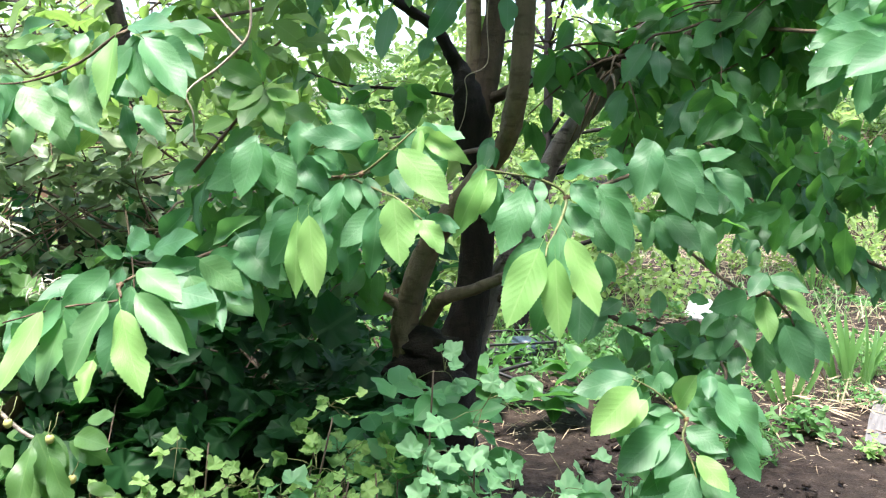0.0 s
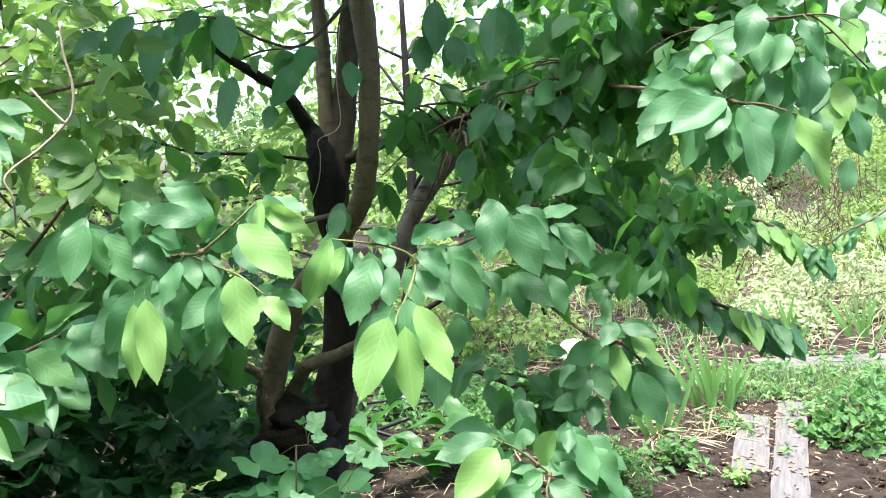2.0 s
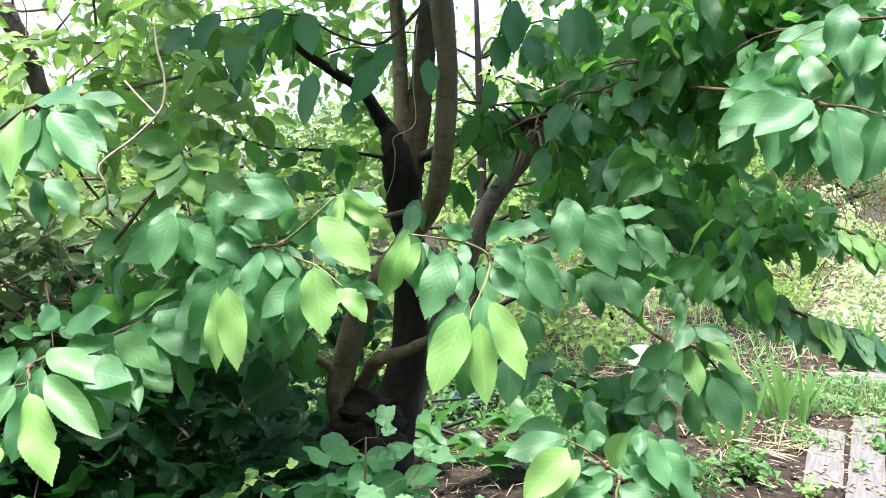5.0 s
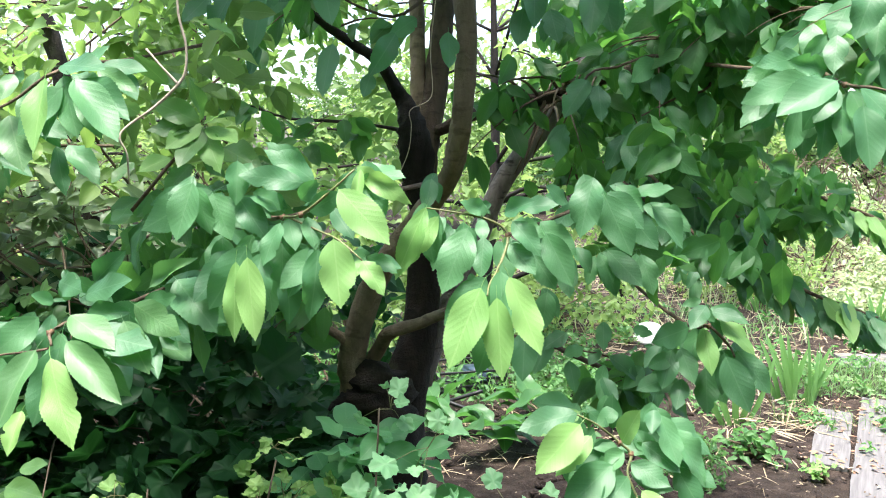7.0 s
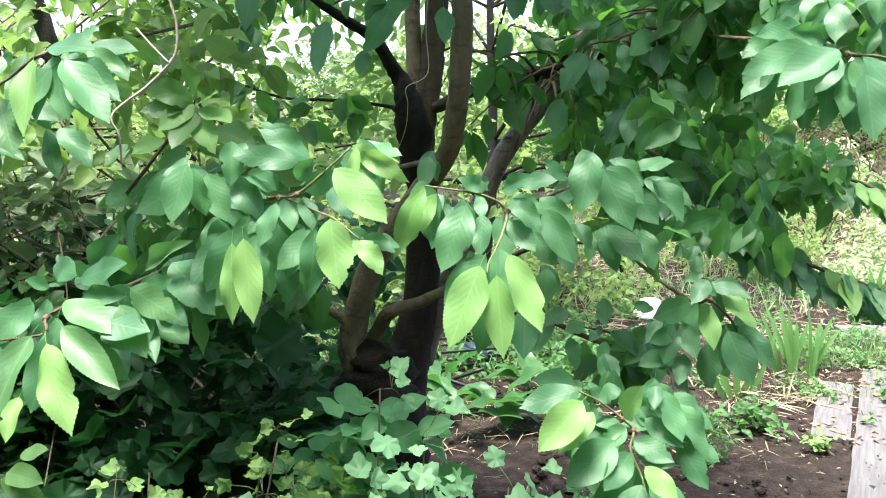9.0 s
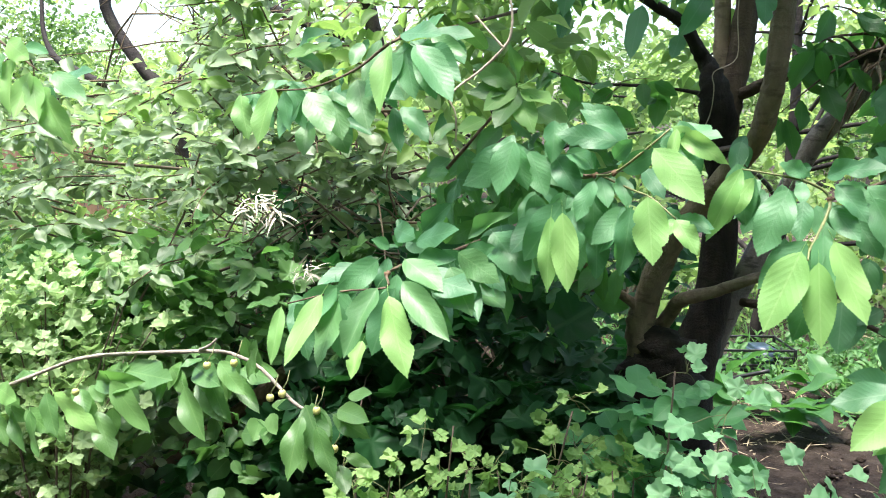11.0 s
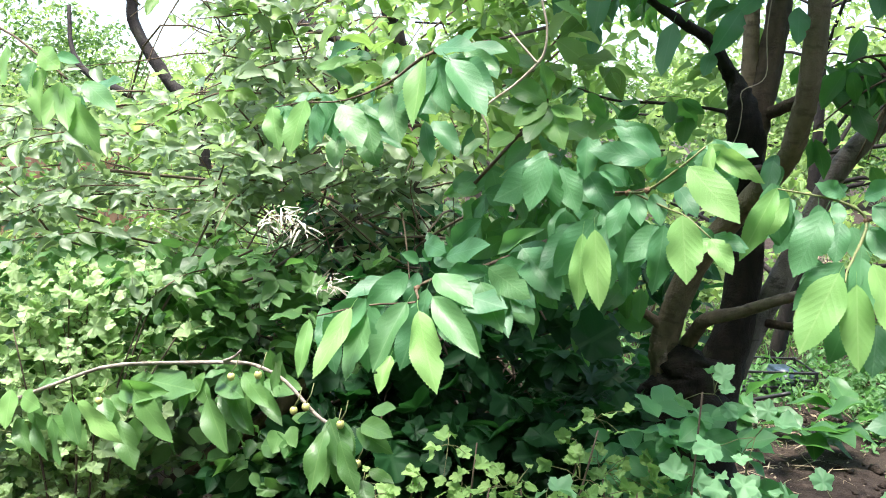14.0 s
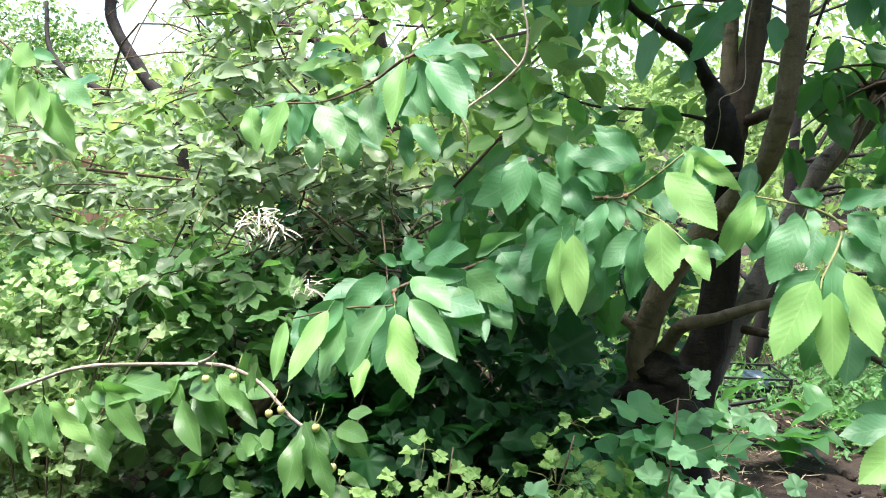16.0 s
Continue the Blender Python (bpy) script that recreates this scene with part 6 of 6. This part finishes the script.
thicket("weeds", "low weeds on the far beds", "weeds", (0.4, 5.3, 0.02), (4.0, 8.0, 0.10), 900, 5, 0.05, 0.5, MID, BROAD2, 158, 0.03, -0.4, density=0.05)
thicket("weeds", "weeds in the shade behind the trunk", "weeds", (-0.2, 4.6, 0.02), (1.1, 5.9, 0.12), 260, 4, 0.055, 0.45, MID, BROAD2, 159, 0.03, -0.5, density=0.0)


# ---- boards of the path ----
def board(label, a, b, width, seed, thick=0.022, group="path boards"):
    """A weathered board lying on the soil from a to b, its edges worn."""
    g = np.random.default_rng(seed)
    a, b = Vector((*a, 0)), Vector((*b, 0))
    ln = (b - a).length
    bm = bmesh.new()
    bmesh.ops.create_grid(bm, x_segments=24, y_segments=4, size=0.5)
    for v in bm.verts:
        ragged = 0.012 * noise.noise((v.co.y * 9, seed, v.co.x)) if abs(v.co.x) > 0.49 else 0
        edge = 0.006 * noise.noise((v.co.x * ln * 6, seed * 3.1, v.co.y)) if abs(v.co.y) > 0.49 else 0
        v.co = Vector((v.co.x * ln + ragged, v.co.y * width + edge, 0.004 * noise.noise((v.co.x * ln * 3, v.co.y * 8, seed))))
    ext = bmesh.ops.extrude_face_region(bm, geom=bm.faces[:])
    bmesh.ops.translate(bm, vec=(0, 0, thick), verts=[e for e in ext["geom"] if isinstance(e, bmesh.types.BMVert)])
    bmesh.ops.recalc_face_normals(bm, faces=bm.faces)
    me = bpy.data.meshes.new("board")
    bm.to_mesh(me)
    bm.free()
    me.materials.append(PLANK)
    ob = new("board", me)
    d = (b - a).normalized()
    ob.matrix_world = Matrix.Translation((a + b) / 2) @ pose(0, 0, -0.008, 1.0 * g.normal(), 0, math.degrees(math.atan2(d.y, d.x)))
    return tagged(ob, label, "board", group)


board("long grey weathered board lying on the soil", (2.83, 5.24), (1.66, 2.95), 0.17, 151)
board("short wide weathered board beside the long one", (2.46, 4.98), (2.02, 4.07), 0.18, 152)
board("broad weathered board laid across the path", (3.05, 6.14), (5.2, 6.16), 0.19, 153)
board("broad weathered board laid across the path", (3.10, 6.36), (5.3, 6.38), 0.2, 154)


# ---- garden beyond ----
def shrub(label, at, radius, height, n, size, mat, seed, kinds=MID, width=0.6, flat=1.0, name="shrub", category="shrub"):
    """A rounded, uneven shrub: stems and leaf clumps thicker towards its skin."""
    g = np.random.default_rng(seed)
    d = unit(g.standard_normal((n, 3)))
    d[:, 2] = np.abs(d[:, 2]) * 1.0
    r = (0.45 + 0.55 * g.random(n) ** 0.5) * np.array([1 + 0.55 * noise.noise(Vector(q) * 1.7 + Vector((seed, 0, 0))) for q in d])
    c = d * r[:, None] * (radius, radius, height)
    bush = thing(name, at, label, category)
    pieces = []
    for k in range(min(14, n)):
        q = c[k] * 0.95
        pieces.append(tube(smooth_path([(0.03 * g.normal(), 0.03 * g.normal(), -0.03, 0.012), (*(q * (0.4, 0.4, 0.55)), 0.008), (*q, 0.003)], 3), 5))
    v, f = merge(pieces)
    put("stem_growth", mesh("stem_growth", v, f, TWIG), bush)
    a, w, f = rosettes(g, c, 6, size * 0.8, 0.25)
    a[:, 2] = np.maximum(a[:, 2], 0.02)
    cloud("foliage", kinds, a, w, f, size * (0.6 + 0.8 * g.random(len(a))), width, mat, bush)
    return bush


shrub("low leafy plant beside the boards", (2.80, 4.50, 0), 0.26, 0.24, 34, 0.07, BROAD2, 161, LOBES, 0.8)
shrub("small weed growing between the boards", (1.93, 3.92, 0), 0.05, 0.10, 3, 0.05, CURRANT, 181, LOBES, 0.8)
shrub("small weed at the edge of the bed", (1.72, 4.25, 0), 0.16, 0.12, 22, 0.05, BROAD2, 182, MID, 0.5)
shrub("yellowish flowering weed in the far bed", (3.9, 7.6, 0), 0.45, 0.35, 150, 0.06, SUNPALE, 183, MID, 0.5)
shrub("low leafy plant beside the boards", (3.30, 4.85, 0), 0.36, 0.40, 70, 0.05, BROAD2, 162)
shrub("leafy bush overhanging the path", (3.05, 3.75, 0), 0.36, 0.75, 80, 0.06, APPLE, 180, NEAR, 0.5)
shrub("small feathery green plant on the bed", (1.30, 3.85, 0), 0.15, 0.26, 70, 0.04, BROAD2, 164, MID, 0.26)
shrub("yellow-green shrub in the far bed", (4.6, 8.4, 0), 0.75, 0.75, 300, 0.085, SUNPALE, 165, MID, 0.3)
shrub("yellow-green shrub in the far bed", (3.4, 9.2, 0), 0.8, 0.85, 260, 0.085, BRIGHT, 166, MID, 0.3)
shrub("pale green bush in the far bed", (5.8, 8.2, 0), 0.7, 0.7, 220, 0.07, SUNPALE, 167)
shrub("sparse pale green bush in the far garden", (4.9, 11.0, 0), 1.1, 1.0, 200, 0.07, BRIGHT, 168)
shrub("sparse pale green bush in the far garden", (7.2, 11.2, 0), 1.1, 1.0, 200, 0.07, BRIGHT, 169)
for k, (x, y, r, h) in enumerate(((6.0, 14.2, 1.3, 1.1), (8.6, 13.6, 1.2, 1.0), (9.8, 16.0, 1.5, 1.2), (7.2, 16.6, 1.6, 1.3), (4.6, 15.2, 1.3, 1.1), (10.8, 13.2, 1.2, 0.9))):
    shrub("pale sunlit bush at the end of the garden", (x, y, 0), r, h, 330, 0.10, (SUNPALE, BRIGHT, PALECURRANT)[k % 3], 185 + k, MID, 0.45)
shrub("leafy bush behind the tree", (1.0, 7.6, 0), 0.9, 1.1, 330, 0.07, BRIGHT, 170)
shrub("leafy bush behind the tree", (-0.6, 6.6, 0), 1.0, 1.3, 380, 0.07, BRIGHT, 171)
shrub("pale weed clump by the crate", (0.95, 5.5, 0), 0.3, 0.26, 60, 0.045, BROAD2, 176, MID, 0.4)
shrub("pale weed clump by the crate", (-0.55, 5.2, 0), 0.3, 0.3, 60, 0.045, BROAD2, 177, MID, 0.4)
shrub("low leafy weed on the bed", (1.0, 4.9, 0), 0.35, 0.3, 110, 0.055, BROAD2, 178, MID, 0.45)
shrub("small green weed on the far path", (3.55, 6.75, 0), 0.16, 0.2, 40, 0.05, CROWN, 172)
shrub("leafy bush under the old trees", (-3.4, 5.4, 0), 1.1, 1.0, 380, 0.07, APPLE, 173)
shrub("leafy bush under the old trees", (-5.2, 6.4, 0), 1.2, 1.3, 380, 0.08, HEDGE, 174)
shrub("leafy bush under the old trees", (-2.6, 3.4, 0), 0.7, 0.9, 300, 0.065, APPLE, 175)


def far_tree(at, height, radius, seed, mat, label="leafy garden tree with thin trunk", trunk=0.09, n=900, size=0.11, low=0.28):
    g = np.random.default_rng(seed)
    t = thing("tree", at, label, "tree", "trees round the garden")
    pieces = []
    top = np.array([0.3 * g.normal(), 0.3 * g.normal(), height * 0.8])
    main = smooth_path([(0, 0, -0.05, trunk), (*(top * 0.4 + 0.1 * g.standard_normal(3) * (1, 1, 0)), trunk * 0.75), (*top, trunk * 0.25)], 6)
    pieces.append(tube(main, 9, 0.05, seed))
    ends = []
    for k in range(16):
        o = main[int((0.25 + 0.7 * g.random()) * (len(main) - 1))]
        d = unit(np.array([g.normal(), g.normal(), 0.45 + 0.3 * g.normal()]))
        e = o[:3] + d * radius * (0.5 + 0.5 * g.random())
        ends.append(e)
        pieces.append(tube(smooth_path([(*o[:3], o[3] * 0.5), (*((o[:3] + e) / 2 + (0, 0, 0.1)), o[3] * 0.35), (*e, 0.008)], 3), 5))
    v, f = merge(pieces)
    put("trunk", mesh("trunk", v, f, DARKBARK), t)
    d = unit(g.standard_normal((n, 3))) * (g.random((n, 1)) ** 0.4)
    lumps = np.array(ends)[g.integers(0, len(ends), n)]
    c = lumps + d * radius * 0.42
    c = c[c[:, 2] > height * low]
    a, w, f = rosettes(g, c, 7, 0.12, 0.3)
    cloud("crown", FAR, a, w, f, size * (0.6 + 0.8 * g.random(len(a))), 0.6, mat, t)
    return t


g = random.Random(5)
for k in range(30):
    ang = -85 + 170 * k / 29 + g.uniform(-2, 2)
    dist = g.uniform(16, 24)
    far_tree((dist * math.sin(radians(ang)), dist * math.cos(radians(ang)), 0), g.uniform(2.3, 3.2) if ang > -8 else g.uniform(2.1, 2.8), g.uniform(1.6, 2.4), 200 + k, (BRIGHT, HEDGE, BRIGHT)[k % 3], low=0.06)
# Unseen trees behind the viewpoint, added to block the low sky light.
for k in range(14):
    ang = 100 + 160 * k / 13 + g.uniform(-3, 3)
    dist = g.uniform(4.6, 6.0)
    far_tree((dist * math.sin(radians(ang)), dist * math.cos(radians(ang)), 0), g.uniform(6.0, 7.0), g.uniform(1.8, 2.3), 300 + k, HEDGE, low=0.03, n=1200, size=0.19)
for k, (x, y, h, r) in enumerate(((0.3, 5.9, 3.6, 1.3), (-1.6, 6.6, 3.8, 1.4), (1.9, 8.6, 3.8, 1.5), (-3.4, 7.4, 2.4, 1.2), (-6.2, 9.0, 2.6, 1.3))):
    far_tree((x, y, 0), h, r, 240 + k, BRIGHT, "young garden tree with yellow-green leaves", 0.05, 300, 0.085, 0.3)


def fence(label, a, b, n, height, mat, seed):
    """An old board fence: two rails and upright boards of uneven height."""
    g = random.Random(seed)
    a, b = Vector((*a, 0)), Vector((*b, 0))
    d = (b - a) / n
    f = thing("fence", a, label, "fence")
    turn = pose(0, 0, 0, 0, 0, math.degrees(math.atan2(d.y, d.x)))
    for z in (0.3, height * 0.8):
        bm = bmesh.new()
        bmesh.ops.create_cube(bm, size=1, matrix=Matrix.Translation(((b - a).length / 2, 0.03, z)) @ Matrix.Diagonal(((b - a).length, 0.03, 0.07, 1)))
        part("rail", bm, mat, f).matrix_basis = turn
    for k in range(n):
        h = height * g.uniform(0.92, 1.05)
        bm = bmesh.new()
        bmesh.ops.create_cube(bm, size=1, matrix=Matrix.Translation((d.length * (k + 0.5), 0, h / 2)) @ Matrix.Diagonal((d.length * 0.9, 0.02, h, 1)))
        bmesh.ops.bevel(bm, geom=bm.edges[:], offset=0.004, segments=1, affect="EDGES")
        part("board", bm, mat, f).matrix_basis = turn @ pose(0, 0, 0, 0, g.uniform(-1.2, 1.2), 0)
    return f


ob = sticks("bare_bush", "", 520, (4.6, 11.8, 0.2), (7.6, 12.8, 1.5), 0.5, 0.006, TWIG, 73, 1.3)
tagged(ob, "heap of bare brown branches at the end of the garden", "bush", kind="stuff")
fence("red-brown board fence under the trees", (-9.0, 7.2), (-4.6, 9.6), 34, 1.1, RUST, 8)


# ---- things lying behind the tree ----
def bucket(at):
    t = thing("bucket", at, "white plastic bucket turned upside down on the soil", "bucket")
    prof = [(0.0, 0.17), (0.10, 0.175), (0.128, 0.165), (0.135, 0.14), (0.155, 0.05), (0.172, 0.045), (0.172, 0.0), (0.160, 0.0), (0.150, 0.045), (0.125, 0.135), (0.0, 0.155)]
    bm = bmesh.new()
    ring = [bm.verts.new((r, 0, z)) for r, z in prof]
    edges = [bm.edges.new(p) for p in zip(ring, ring[1:])]
    bmesh.ops.spin(bm, geom=ring + edges, cent=(0, 0, 0), axis=(0, 0, 1), angle=2 * math.pi, steps=36)
    bmesh.ops.remove_doubles(bm, verts=bm.verts, dist=0.0005)
    bmesh.ops.recalc_face_normals(bm, faces=bm.faces)
    part("body", bm, WHITE, t, "", True)
    v, f = tube(smooth_path([(0.172, 0, 0.03, 0.003), (0.15, -0.16, 0.02, 0.003), (0, -0.24, 0.012, 0.003), (-0.15, -0.16, 0.02, 0.003), (-0.172, 0, 0.03, 0.003)], 4), 6)
    put("handle", mesh("handle", v, f, BLACK), t, "thin dark wire handle")
    return t


pail = bucket((1.80, 6.9, 0.0))
pail.scale = (0.72, 0.72, 0.72)
pail.rotation_euler = (radians(6), radians(-9), 0.4)


def crate(at, turn):
    t = thing("crate", at, "black plastic crate with slatted sides among weeds", "crate")
    t.rotation_euler = (0, 0, radians(turn))
    w, d, h = 0.46, 0.34, 0.13
    def bar(name, c, s):
        bm = bmesh.new()
        bmesh.ops.create_cube(bm, size=1, matrix=Matrix.Translation(c) @ Matrix.Diagonal((*s, 1)))
        bmesh.ops.bevel(bm, geom=bm.edges[:], offset=0.003, segments=1, affect="EDGES")
        part(name, bm, BLACK, t)
    bar("bottom", (0, 0, 0.01), (w, d, 0.014))
    for sx in (-1, 1):
        for sy in (-1, 1):
            bar("post", (sx * w / 2, sy * d / 2, h / 2 + 0.01), (0.018, 0.018, h))
    for z in (0.04, 0.085, 0.13):
        for s in (-1, 1):
            bar("slat", (0, s * d / 2, z), (w - 0.018, 0.01, 0.016))
            bar("slat", (s * w / 2, 0, z), (0.01, d - 0.018, 0.016))
    return t


crate((0.26, 5.45, 0.0), 18)


def canister(at):
    t = thing("canister", at, "dull blue plastic canister with a dark cap", "canister")
    bm = bmesh.new()
    bmesh.ops.create_cube(bm, size=1, matrix=Matrix.Translation((0, 0, 0.15)) @ Matrix.Diagonal((0.2, 0.14, 0.28, 1)))
    bmesh.ops.bevel(bm, geom=bm.edges[:], offset=0.03, segments=4, affect="EDGES")
    part("body", bm, BLUE, t, "", True)
    bm = bmesh.new()
    bmesh.ops.create_cone(bm, cap_ends=True, segments=18, radius1=0.03, radius2=0.026, depth=0.03, matrix=Matrix.Translation((0.05, 0, 0.305)))
    part("cap", bm, BLACK, t, "dark screw cap")
    v, f = tube(smooth_path([(-0.07, 0, 0.285, 0.01), (-0.06, 0, 0.325, 0.01), (0, 0, 0.33, 0.01), (0.015, 0, 0.29, 0.01)], 3), 8)
    put("handle", mesh("handle", v, f, BLUE), t)
    return t


jug = canister((0.30, 5.53, 0.075))
jug.rotation_euler, jug.scale = (radians(90), 0, radians(24)), (0.75, 0.75, 0.75)
for rows in ([(-0.25, 4.7, 0.012, 0.011), (0.1, 4.6, 0.15, 0.011), (0.5, 4.55, 0.012, 0.011)], [(-0.1, 4.75, 0.012, 0.011), (0.1, 4.68, 0.1, 0.011), (0.35, 4.62, 0.2, 0.011)]):
    v, f = tube(smooth_path(rows, 5), 8)
    tagged(put("pipe", mesh("pipe", v, f, BLACK)), "dark thin pipe lying behind the trunk", "pipe")
